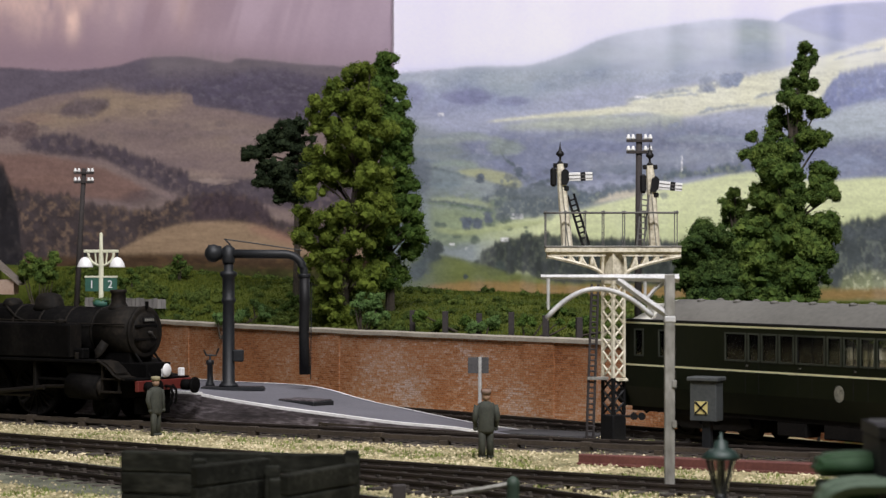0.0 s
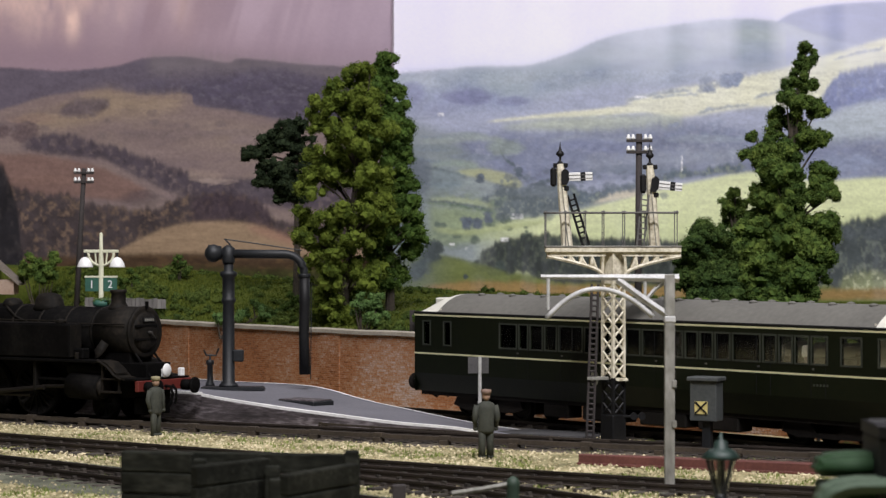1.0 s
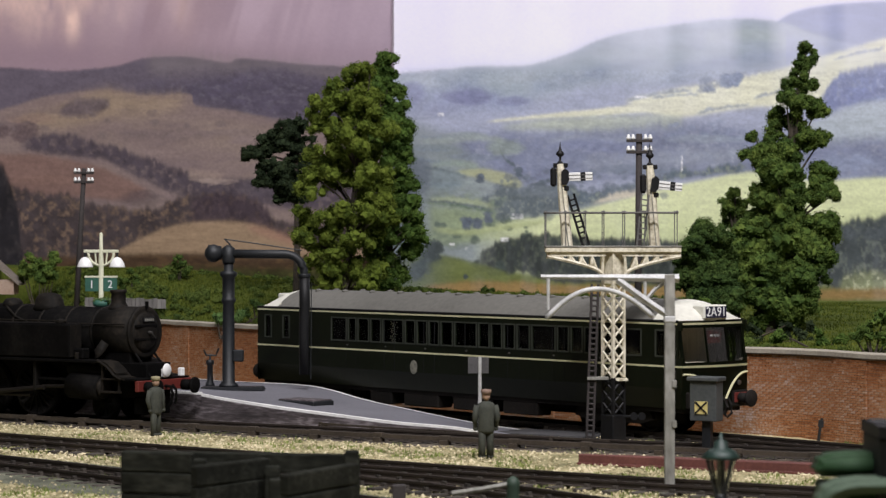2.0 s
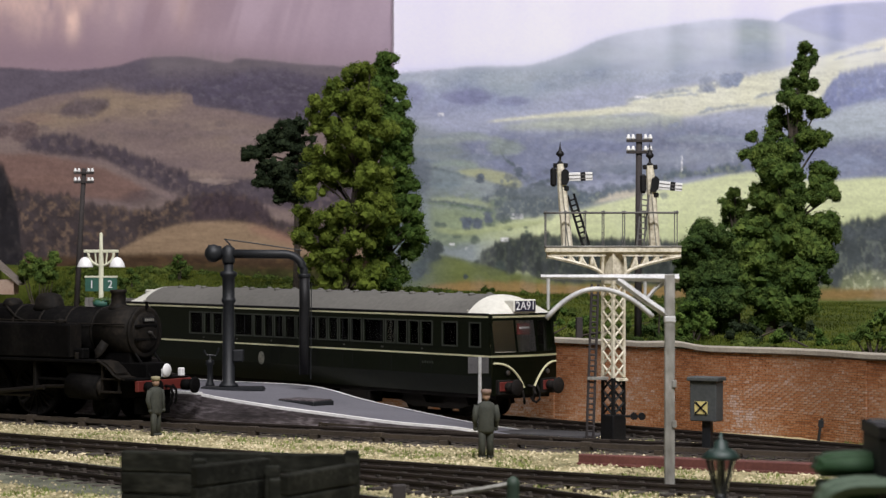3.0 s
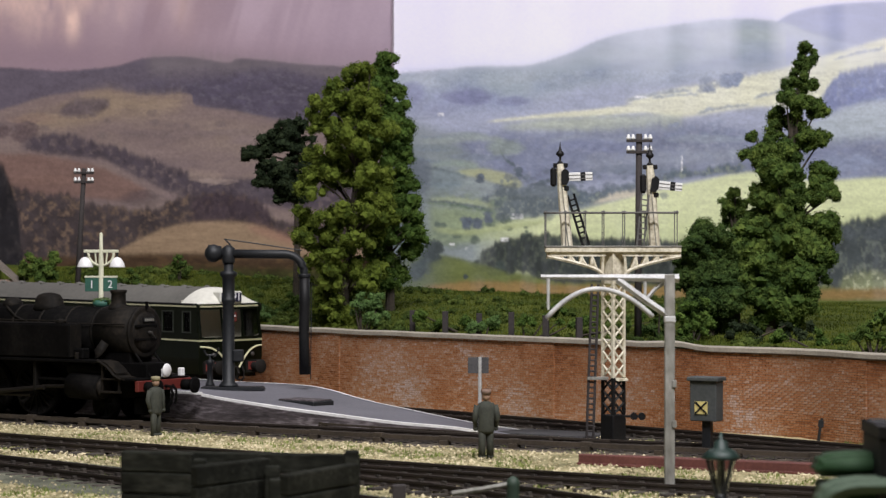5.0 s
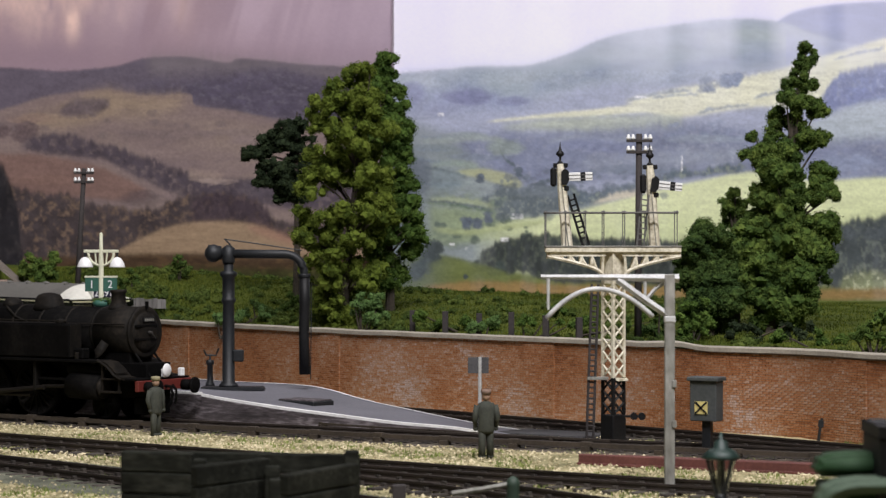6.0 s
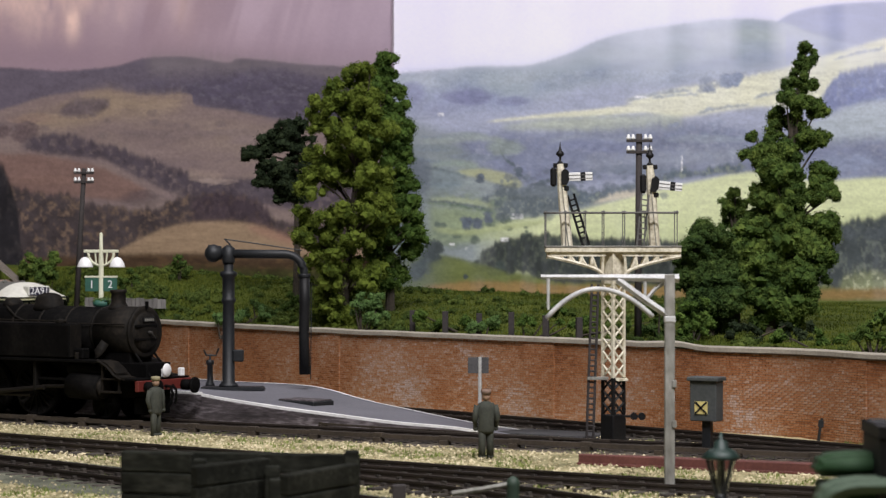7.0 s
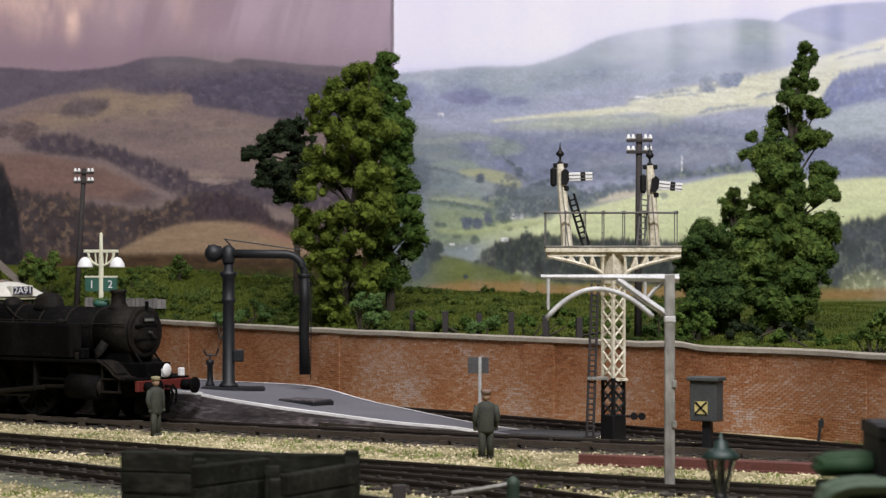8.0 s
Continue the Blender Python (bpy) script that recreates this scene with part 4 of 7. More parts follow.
def print_sheet(name, xs, ys, place, paint, gain, board, material):
    """The printed sheet: a fine flat grid that carries the print's colours."""
    X, Y = np.meshgrid(xs, ys)
    c = np.clip(paint(X, Y) * gain, 0, 0.96)
    u, z = place(X, Y)
    n, k = len(xs), len(ys)
    v = np.stack([u, np.full_like(u, -0.15), z], -1).reshape(-1, 3) * MM
    i = np.arange(n * k).reshape(k, n)
    f = np.stack([i[:-1, :-1], i[1:, :-1], i[1:, 1:], i[:-1, 1:]], -1).reshape(-1, 4)
    mesh = bpy.data.meshes.new(name)
    mesh.vertices.add(len(v))
    mesh.vertices.foreach_set("co", v.ravel())
    mesh.loops.add(f.size)
    mesh.loops.foreach_set("vertex_index", f.ravel().astype(np.int32))
    mesh.polygons.add(len(f))
    mesh.polygons.foreach_set("loop_start", np.arange(0, f.size, 4, dtype=np.int32))
    mesh.update(calc_edges=True)
    ink = mesh.attributes.new("ink", "FLOAT_COLOR", "POINT")
    ink.data.foreach_set("color", np.concatenate([c.reshape(-1, 3), np.ones((len(v), 1))], 1).ravel())
    mesh.materials.append(material)
    ob = new(name, mesh)
    ob.parent = board
    return ob


def backscene():
    right = thing("backdrop", 0, 0, 0, 0, "printed backscene of sunny hills, fields and a pale sky", "backdrop", kind="structure")
    right.matrix_basis = pose(CORNER[0] * MM, CORNER[1] * MM, 0)
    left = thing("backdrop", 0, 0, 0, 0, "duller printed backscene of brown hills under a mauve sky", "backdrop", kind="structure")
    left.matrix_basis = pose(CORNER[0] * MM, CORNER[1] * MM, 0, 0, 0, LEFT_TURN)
    card = mat("backscene_card", [(0.5, 0.47, 0.5), (0.6, 0.57, 0.6)], 0.8, 0, 60, 8, 0.05)
    part("board", box(B(), 0, 560, 0.1, 6, -5, 330), card, right, "plain pale board behind the print")
    part("board", box(B(), -620, 0, 0.1, 6, -5, 330), card, left, "plain pale board behind the print")
    paper = bpy.data.materials.new("printed_paper")
    paper.use_nodes = True
    t = paper.node_tree
    ink = t.nodes.new("ShaderNodeAttribute")
    ink.attribute_name = "ink"
    t.links.new(ink.outputs["Color"], t.nodes["Principled BSDF"].inputs["Base Color"])
    t.nodes["Principled BSDF"].inputs["Roughness"].default_value = 0.45
    t.nodes["Principled BSDF"].inputs["Specular IOR Level"].default_value = 0.25
    c, s = math.cos(radians(LEFT_TURN)), math.sin(radians(LEFT_TURN))

    def on_right(x, y):
        return (x - 695) * CORNER[1] / 4341.9, 73.3 - (y - 419.7) * CORNER[1] / 4341.9

    def on_left(x, y):
        w = (x - 784) / 4341.9
        u = (CORNER[0] - w * CORNER[1]) / (w * s - c)
        return u, 73.3 - (y - 419.7) * (CORNER[1] + u * s) / 4341.9
    ys = np.concatenate([np.linspace(-370, -15, 24), np.arange(-12, 560, 1.6), np.linspace(562, 660, 20)])
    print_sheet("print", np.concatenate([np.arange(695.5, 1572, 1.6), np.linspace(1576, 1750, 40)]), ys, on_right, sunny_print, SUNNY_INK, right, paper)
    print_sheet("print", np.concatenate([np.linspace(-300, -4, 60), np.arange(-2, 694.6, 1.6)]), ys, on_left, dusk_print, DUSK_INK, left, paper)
    # the overlapping edge of the left sheet
    z0 = on_right(0, 130)[1]
    part("paper_edge", box(B(), -0.3, 0.7, -2.0, 0.05, z0, 330), mat("paper_edge", [(0.22, 0.18, 0.22), (0.36, 0.3, 0.36)], 0.7, 0, 30, 6, 0.05), right)


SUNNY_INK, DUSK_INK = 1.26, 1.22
backscene()

# ---- the railcar ----
M_RCGREEN = mat("dark_green_coach_paint", [(0.0032, 0.0052, 0.0018), (0.0068, 0.009, 0.0032)], 0.4, 0, 30, 3, 0.05, spec=0.22)
M_ROOF = mat("grey_roof", [(0.095, 0.092, 0.082), (0.145, 0.14, 0.125)], 0.8, 0, 40, 2, 0.1)
M_DOME = mat("white_dome_paint", [(0.60, 0.59, 0.52), (0.76, 0.75, 0.67)], 0.6, 0, 30, 2, 0.05)
M_LINE = mat("cream_lining", [(0.55, 0.528, 0.315), (0.682, 0.66, 0.42)], 0.5, 0, 10, 1, 0.0)
M_GLASS = glass("coach_window_glass", (0.92, 0.93, 0.90))
M_FRAME = mat("dull_window_frame", [(0.0186, 0.0224, 0.0161), (0.0527, 0.0581, 0.0446)], 0.5, 0.1, 9, 0.8, 0.05)
M_SEAT = mat("coach_seat_cloth", [(0.20, 0.14, 0.10), (0.40, 0.32, 0.26)], 0.9, 0, 8, 1, 0.1, per="object")
M_INSIDE = mat("coach_interior", [(0.58, 0.54, 0.44), (0.72, 0.67, 0.56)], 0.8, 0, 20, 2, 0.05)
M_UNDER = mat("underframe_dirt", [(0.005, 0.0045, 0.004), (0.016, 0.013, 0.011)], 0.8, 0, 10, 1, 0.2, spec=0.2)
M_TYRE = mat("steel_tyre", [(0.10, 0.095, 0.09), (0.2, 0.19, 0.18)], 0.4, 0.8, 6, 1, 0.05)
M_BLIND = mat("dark_blue_blind", [(0.008, 0.008, 0.022), (0.016, 0.016, 0.04)], 0.5, 0, 5, 1, 0)
M_CREST = mat("worn_cream_transfer", [(0.07, 0.075, 0.06), (0.26, 0.25, 0.2)], 0.6, 0, 2.5, 0.8, 0.0)
RC_LEN, RC_W = 258.0, 17.7
Z_FLOOR, Z_WAIST, Z_CANT, Z_GUT = 10.0, 25.6, 41.3, 42.2


def windows_of_side():
    """Two cab-end lights at each end and a strip of panes between slim pillars, in a repeat of two narrow, one wide and two narrow."""
    spans = [(-13.0, -6.5), (-29.5, -20.5), (-239.5, -235.0), (-252.5, -248.0)]
    edges = [-206.0, -194.5, -188.0, -179.5]
    for start in (-171.5, -126.0, -80.5):
        edges += [start, start + 14.5, start + 22.0, start + 29.5, start + 37.0]
    edges += [-35.0]
    return sorted(spans + [(a + 0.7, b - 0.7) for a, b in zip(edges, edges[1:])])


def lettering(text, size, m, material, parent, name="number"):
    curve = bpy.data.curves.new(name, "FONT")
    curve.body, curve.size, curve.align_x, curve.align_y, curve.extrude = text, size * MM, "CENTER", "CENTER", 0.05 * MM
    ob = bpy.data.objects.new(name, curve)
    mesh = bpy.data.meshes.new_from_object(ob)
    bpy.data.objects.remove(ob)
    mesh.materials.append(material)
    out = new(name, mesh)
    out.parent = parent
    out.matrix_basis = m
    return out


def face_x(y, z):
    """How far the cab front stands forward: bowed in plan, raked above the waist."""
    bow = 2.6 * (1 - min(1.0, abs(y) / 17.7) ** 2.2)
    rake = -2.4 * max(0.0, (z - Z_WAIST) / (Z_CANT - Z_WAIST))
    return bow + rake


def railcar():
    car = thing("railcar", 0, 0, 0, 0, "dark green single railcar with white cab domes and cream lining", "railcar")
    ends = ((0.0, 1), (-RC_LEN, -1))
    spans = windows_of_side()
    for s in (-1, 1):
        y0, y1 = s * (RC_W + 0.3), s * (RC_W - 0.5)
        y0, y1 = min(y0, y1), max(y0, y1)
        bm = B()
        box(bm, -RC_LEN, 0, y0, y1, 17.5, 29.2)
        box(bm, -RC_LEN, 0, y0, y1, Z_FLOOR, 17.5)
        for v in bm.verts:
            if v.co.z < Z_FLOOR + 0.1:
                v.co.y -= s * 2.2
        box(bm, -RC_LEN, 0, y0, y1, 38.9, Z_GUT)
        edge = -RC_LEN
        for a, b in spans:
            box(bm, edge, a, y0, y1, 29.2, 38.9)
            edge = b
        box(bm, edge, -1.6, y0, y1, 29.2, 38.9)
        side = part("body_side", bm, M_RCGREEN, car, "dark green painted side")
        for a, b in spans:
            ym = s * (RC_W - 0.1)
            pane = part("window_pane", box(B(), a - 0.1, b + 0.1, ym - 0.08, ym + 0.08, 29.1, 39), M_GLASS, side)
            pane.visible_shadow = False
            rim = B()
            yo = s * (RC_W + 0.34)
            for c in ((a - 0.35, a + 0.25, 29.0, 39.1), (b - 0.25, b + 0.35, 29.0, 39.1), (a, b, 28.9, 29.5), (a, b, 38.6, 39.2)):
                box(rim, c[0], c[1], yo - 0.16, yo + 0.1, c[2], c[3])
            part("window_frame", rim, M_FRAME, side, "dull grey window surround")
        yl = s * (RC_W + 0.36)
        for z, t in ((Z_WAIST, 0.34), (Z_CANT, 0.34)):
            part("lining", box(B(), -RC_LEN - 0.1, 0.1 if z < 30 else -2.0, min(yl, yl - s * 0.2), max(yl, yl - s * 0.2), z - t, z + t), M_LINE, car, "thin cream line")
        # gutter, door seams, handles
        part("gutter", box(B(), -RC_LEN, -2, s * (RC_W + 0.1) - 0.45, s * (RC_W + 0.1) + 0.45, Z_GUT - 0.2, Z_GUT + 0.55, 0.1), M_BLACK, car)
        for k in range(7):
            xd = -36.4 - 25.4 * k
            box_bm = B()
            for xx in (xd, xd - 6.6):
                box(box_bm, xx - 0.12, xx + 0.12, s * (RC_W + 0.25) - 0.1, s * (RC_W + 0.25) + 0.1, 17.6, 40)
            door = part("door_seam", box_bm, M_BLACK, car)
            part("door_handle", box(B(), xd - 6.0, xd - 5.0, s * (RC_W + 0.5) - 0.2, s * (RC_W + 0.5) + 0.2, 27.2, 27.8, 0.1), M_TYRE, door, "small bright handle")
        bm = B()
        bmesh.ops.create_circle(bm, cap_ends=True, segments=20, radius=2.9, matrix=Matrix.Translation((-RC_LEN * 0.585, s * (RC_W + 0.36), 19.6)) @ Matrix.Rotation(radians(90), 4, "X") @ Matrix.Diagonal((0.8, 1.0, 1, 1)))
        part("crest", bm, M_CREST, car, "small round cream emblem")
        bm = B()
        for k in range(5):
            box(bm, -36 - k * 1.5, -35.2 - k * 1.5, s * (RC_W + 0.34) - 0.03, s * (RC_W + 0.34) + 0.03, 21.6, 22.5)
        part("running_number", bm, M_FRAME, car, "short row of plain cream bars")
    # roof: an arc section, domed down at both ends
    def roof_z(y):
        return Z_GUT + 0.4 + 7.3 * (1 - (abs(y) / (RC_W + 0.2)) ** 2.4)

    def roof_mesh(x0, x1, steps, dome):
        bm = B()
        rows = []
        for i in range(steps + 1):
            f = i / steps
            row = []
            for k in range(25):
                y = -RC_W - 0.2 + (2 * RC_W + 0.4) * k / 24
                z = roof_z(y)
                x = x0 + (x1 - x0) * f
                if dome:
                    drop = 1 - (1 - f ** 1.9) ** 0.72 if f < 1 else 1
                    z = Z_GUT + 0.35 + (z - Z_GUT - 0.35) * (1 - drop)
                    x = x0 + (x1 - x0) * f + (abs(x1 - x0) / (x1 - x0)) * face_x(y, Z_CANT) * f + (2.4 * f * abs(x1 - x0) / (x1 - x0)) * 0
                row.append(bm.verts.new((x, y, z)))
            rows.append(row)
        for a, b in zip(rows, rows[1:]):
            for k in range(24):
                bm.faces.new((a[k], a[k + 1], b[k + 1], b[k]))
        bmesh.ops.recalc_face_normals(bm, faces=bm.faces)
        return bm

    part("roof", roof_mesh(-RC_LEN + 14.5, -14.5, 6, False), M_ROOF, car, "plain matt grey roof", True)
    for k in range(12):
        for y in (-5, 5):
            x = -26 - k * 18.6
            part("roof_vent", lathe(B(), [(1.5, 0), (1.6, 0.7), (1.1, 1.1), (0.2, 1.3)], 10, Matrix.Translation((x, y, roof_z(5) - 0.35))), M_ROOF, car)
    for x0, sg in ends:
        turn = Matrix.Identity(4) if sg > 0 else Matrix.Translation((-RC_LEN, 0, 0)) @ Matrix.Rotation(math.pi, 4, "Z")

        def endpart(name, bm, m, label="", smooth=False, parent=car):
            bmesh.ops.transform(bm, matrix=turn, verts=bm.verts)
            return part(name, bm, m, parent, label, smooth)
        endpart("cab_dome", roof_mesh(-14.5, 0.0, 16, True), M_DOME, "white painted domed cab roof", True)
        # front below the waist and the frames of the three windows
        def sheet(y0, y1, z0, z1, out=0.0, n=8):
            bm = B()
            cols = []
            for k in range(n + 1):
                y = y0 + (y1 - y0) * k / n
                cols.append([bm.verts.new((face_x(y, z) + out, y, z)) for z in (z0, z1)])
            for a, b in zip(cols, cols[1:]):
                bm.faces.new((a[0], b[0], b[1], a[1]))
            made = bmesh.ops.solidify(bm, geom=bm.faces[:], thickness=0.5)
            bmesh.ops.recalc_face_normals(bm, faces=bm.faces)
            return bm
        W = RC_W + 0.2
        front = endpart("cab_front", sheet(-W, W, Z_FLOOR, 27.2, 0, 16), M_RCGREEN, "dark green cab end")
        endpart("cab_header", sheet(-W + 0.3, W - 0.3, 39.8, Z_GUT, 0, 16), M_RCGREEN)
        for y0, y1 in ((-W, -W + 1.6), (-6.4, -5.2), (5.2, 6.4), (W - 1.6, W)):
            endpart("window_pillar", sheet(y0, y1, 27.2, 39.8, 0, 2), M_RCGREEN)
        for y0, y1 in ((-W + 1.6, -6.4), (-5.2, 5.2), (6.4, W - 1.6)):
            pane = endpart("cab_window", sheet(y0, y1, 27.2, 39.8, -0.25, 6), M_GLASS)
            pane.visible_shadow = False
        endpart("cab_lining", sheet(-W, W, Z_WAIST - 0.42, Z_WAIST + 0.42, 0.3, 16), M_LINE, "thin cream line")
        endpart("cab_lining", sheet(-W + 0.4, W - 0.4, Z_CANT - 0.4, Z_CANT + 0.4, 0.3, 16), M_LINE, "thin cream line")
        for s in (-1, 1):
            pts = [(face_x(s * y, z) + 0.35, s * y, z) for y, z in [(17.4 - 14.6 * f, 22.8 - 10.0 * f ** 2.6) for f in np.linspace(0, 1, 12)]]
            endpart("whisker", tube(B(), pts, 0.46, 6), M_LINE, "curved cream warning stripe")
            buffer = endpart("buffer", lathe(B(), [(1.9, 0), (1.9, 4.5), (1.2, 4.6), (1.2, 6.5)], 14, Matrix.Translation((1.0, s * 11.4, 13.4)) @ Matrix.Rotation(radians(90), 4, "Y")), M_UNDER, "dark buffer shank", True)
            endpart("buffer_head", lathe(B(), [(1.0, 0), (3.2, 0.1), (3.3, 0.6), (2.9, 1.0)], 18, Matrix.Translation((7.4, s * 11.4, 13.4)) @ Matrix.Rotation(radians(90), 4, "Y")), M_UNDER, "", True, buffer)
            endpart("marker_light", lathe(B(), [(1.0, 0), (1.0, 0.6), (0.5, 0.8)], 12, Matrix.Translation((face_x(9, 20) - 0.1, s * 11, 19)) @ Matrix.Rotation(radians(90), 4, "Y")), M_TYRE, "small round lamp")
            endpart("brake_hose", tube(B(), [(2.4, s * 4.5, 14), (4.2, s * 4.6, 11), (4.6, s * 4.2, 8), (3.6, s * 3.2, 6.6), (2.6, s * 2.8, 7.4)], 0.5, 6), M_UNDER)
        endpart("buffer_beam", box(B(), -0.5, 2.2, -16.0, 16.0, 10.2, 16.2, 0.3), M_UNDER)
        for s in (-1, 1):
            endpart("beam_plate", box(B(), 0.8, 2.6, s * 12 - 3.6, s * 12 + 3.6, 11.6, 15.4, 0.2), M_RED, "red painted plate behind the buffer")
        endpart("coupling", tube(B(), [(2.4, 0, 13.4), (5.6, 0, 13.0), (6.4, 0, 10.5), (5.0, 0, 7.6), (4.2, 0, 9.0)], 0.75, 6), M_UNDER)
        hc = endpart("headcode_box", box(B(), -5.5, 0.6, -6.3, 6.3, 42.9, 48.1, 0.5), M_DOME, "white box for the route number")
        endpart("blind", box(B(), 0.5, 0.75, -5.6, 5.6, 43.3, 47.6), M_BLIND, "dark blue route number blind", parent=hc)
        m = Matrix.Translation((0.80 * MM, 0, 45.45 * MM)) @ Matrix.Rotation(radians(90), 4, "Z") @ Matrix.Rotation(radians(90), 4, "X")
        if sg < 0:
            m = Matrix.Translation((-RC_LEN * MM, 0, 0)) @ Matrix.Rotation(math.pi, 4, "Z") @ m
        lettering("2A91", 5.0, m, M_WHITE, hc, "route_number")
        dest = endpart("destination_blind", box(B(), face_x(0, 38) - 1.4, face_x(0, 38) - 0.7, -3.6, 3.6, 34.0, 38.6), M_RED, "red destination blind with a white bar")
        endpart("lettering_bar", box(B(), face_x(0, 38) - 0.72, face_x(0, 38) - 0.6, -2.8, 2.8, 36.3, 37.2), M_WHITE, parent=dest)
        endpart("bulkhead", box(B(), -15.5, -15, -RC_W + 0.6, RC_W - 0.6, 17.6, 44), M_INSIDE)
        endpart("driver_desk", box(B(), -5, -1, -14, -3, Z_FLOOR, 27, 0.4), M_INSIDE)
    part("floor", box(B(), -RC_LEN + 1, -1, -RC_W + 3.4, RC_W - 3.4, Z_FLOOR + 0.1, Z_FLOOR + 1), M_INSIDE, car)
    part("ceiling_lining", box(B(), -RC_LEN + 15, -15, -RC_W + 0.6, RC_W - 0.6, 42.4, 42.8), M_INSIDE, car)
    for k in range(16):
        x = -34 - k * 12.7
        for y in (-11.5, 9.5):
            seat = part("seat", box(B(), x - 1.3, x + 1.3, y - 5, y + 6, 17.6, 33.4, 0.5), M_SEAT, car)
            part("headrest", box(B(), x - 2.1, x + 2.1, y - 5.3, y + 4.4, 31.4, 35.6, 0.5), M_INSIDE, seat, "pale seat headrest")
    # underframe
    part("side_lining", box(B(), -RC_LEN + 21, -21, RC_W - 0.9, RC_W - 0.6, 17.6, 29.0), M_INSIDE, car)
    part("solebar", box(B(), -RC_LEN + 1, -1, -15, 15, 8.4, 10), M_UNDER, car)
    for x, w, h in ((-90, 20, 4.5), (-118, 24, 4.0), (-150, 22, 4.6), (-176, 14, 4.0)):
        for y in (-11, 11):
            part("underframe_box", box(B(), x - w / 2, x + w / 2, y - 4, y + 4, 3.2, 8.4, 0.5), M_UNDER, car)
    wheelsets = []
    for xb in (-40.0, -218.0):
        bogie = thing("bogie", xb, 0, 0)
        bogie.parent = car
        for y in (-12.2, 12.2):
            part("bogie_side", prism(B(), [(-21, 5.0), (-19, 8.6), (-8, 8.6), (-5, 5.0), (5, 5.0), (8, 8.6), (19, 8.6), (21, 5.0), (14, 3.2), (-14, 3.2)], 1.6, Matrix.Translation((0, y - 0.8, 0))), M_UNDER, bogie)
        part("bogie_frame", box(B(), -20, 20, -7.2, 7.2, 2.6, 8.4, 0.6), M_UNDER, bogie)
        for xw in (-16.0, 16.0):
            bm = B()
            for y in (-8.6, 8.6):
                lathe(bm, [(6.9, -1.1), (6.2, -0.5), (6.1, 1.0), (5.0, 1.1), (4.6, 0.5), (1.4, 0.6), (1.2, 1.3)], 20,
                      Matrix.Translation((0, y, 0)) @ Matrix.Rotation(radians(-90 if y > 0 else 90), 4, "X"))
                for k in range(6):
                    box(bm, 1.2, 4.8, -0.3, 0.3, -0.4, 0.4, 0, Matrix.Translation((0, y, 0)) @ Matrix.Rotation(k * math.pi / 3, 4, "Y"))
            cyl(bm, (0, -9, 0), (0, 9, 0), 1.0, 1.0, 8)
            ws = part("wheelset", bm, M_UNDER, bogie)
            ws.matrix_basis = pose(xw * MM, 0, 6.1 * MM)
            wheelsets.append((ws, xw))
    return car, wheelsets


RAILCAR, WHEELSETS = railcar()


# ---- trees and bushes ----
M_BARK = mat("bark", [(0.03, 0.024, 0.018), (0.07, 0.055, 0.04)], 0.95, 0, 8, 1, 0.4)
M_LEAF_LIGHT = mat("yellow_green_foliage", [(0.0355, 0.0558, 0.0064), (0.0816, 0.1116, 0.0129), (0.142, 0.1767, 0.0278)], 0.9, 0, 9, 2.2, 0, per="island", chance_range=0.16, spec=0.2)
M_LEAF_MID = mat("mid_green_foliage", [(0.0242, 0.0526, 0.009), (0.0538, 0.0957, 0.0157), (0.1021, 0.1563, 0.0292)], 0.9, 0, 9, 2.2, 0, per="island", chance_range=0.16, spec=0.2)
M_LEAF_DEEP = mat("deep_green_foliage", [(0.0244, 0.05, 0.01), (0.0576, 0.0956, 0.018), (0.1164, 0.1574, 0.03)], 0.9, 0, 16, 2.2, 0, per="island", chance_range=0.16, spec=0.2)
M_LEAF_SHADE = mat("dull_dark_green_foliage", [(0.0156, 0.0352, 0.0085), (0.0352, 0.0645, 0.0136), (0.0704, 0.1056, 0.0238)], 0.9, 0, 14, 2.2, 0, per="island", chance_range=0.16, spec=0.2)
M_LEAF_SCRUB = mat("low_scrub_foliage", [(0.0224, 0.0389, 0.0065), (0.051, 0.0759, 0.013), (0.0969, 0.1222, 0.0238)], 0.9, 0, 40, 3, 0, per="island", chance_range=0.16, spec=0.2)
M_LEAF_PINE = mat("dark_pine_foliage", [(0.007, 0.013, 0.0054), (0.015, 0.025, 0.0099), (0.032, 0.045, 0.018)], 0.9, 0, 9, 2.2, 0, per="island", chance_range=0.13, spec=0.2)
M_LEAF_PALE = mat("pale_bush_foliage", [(0.0337, 0.0753, 0.0137), (0.0673, 0.1301, 0.0274), (0.1234, 0.1985, 0.0502)], 0.85, 0, 10, 2, 0, per="island", chance_range=0.13)


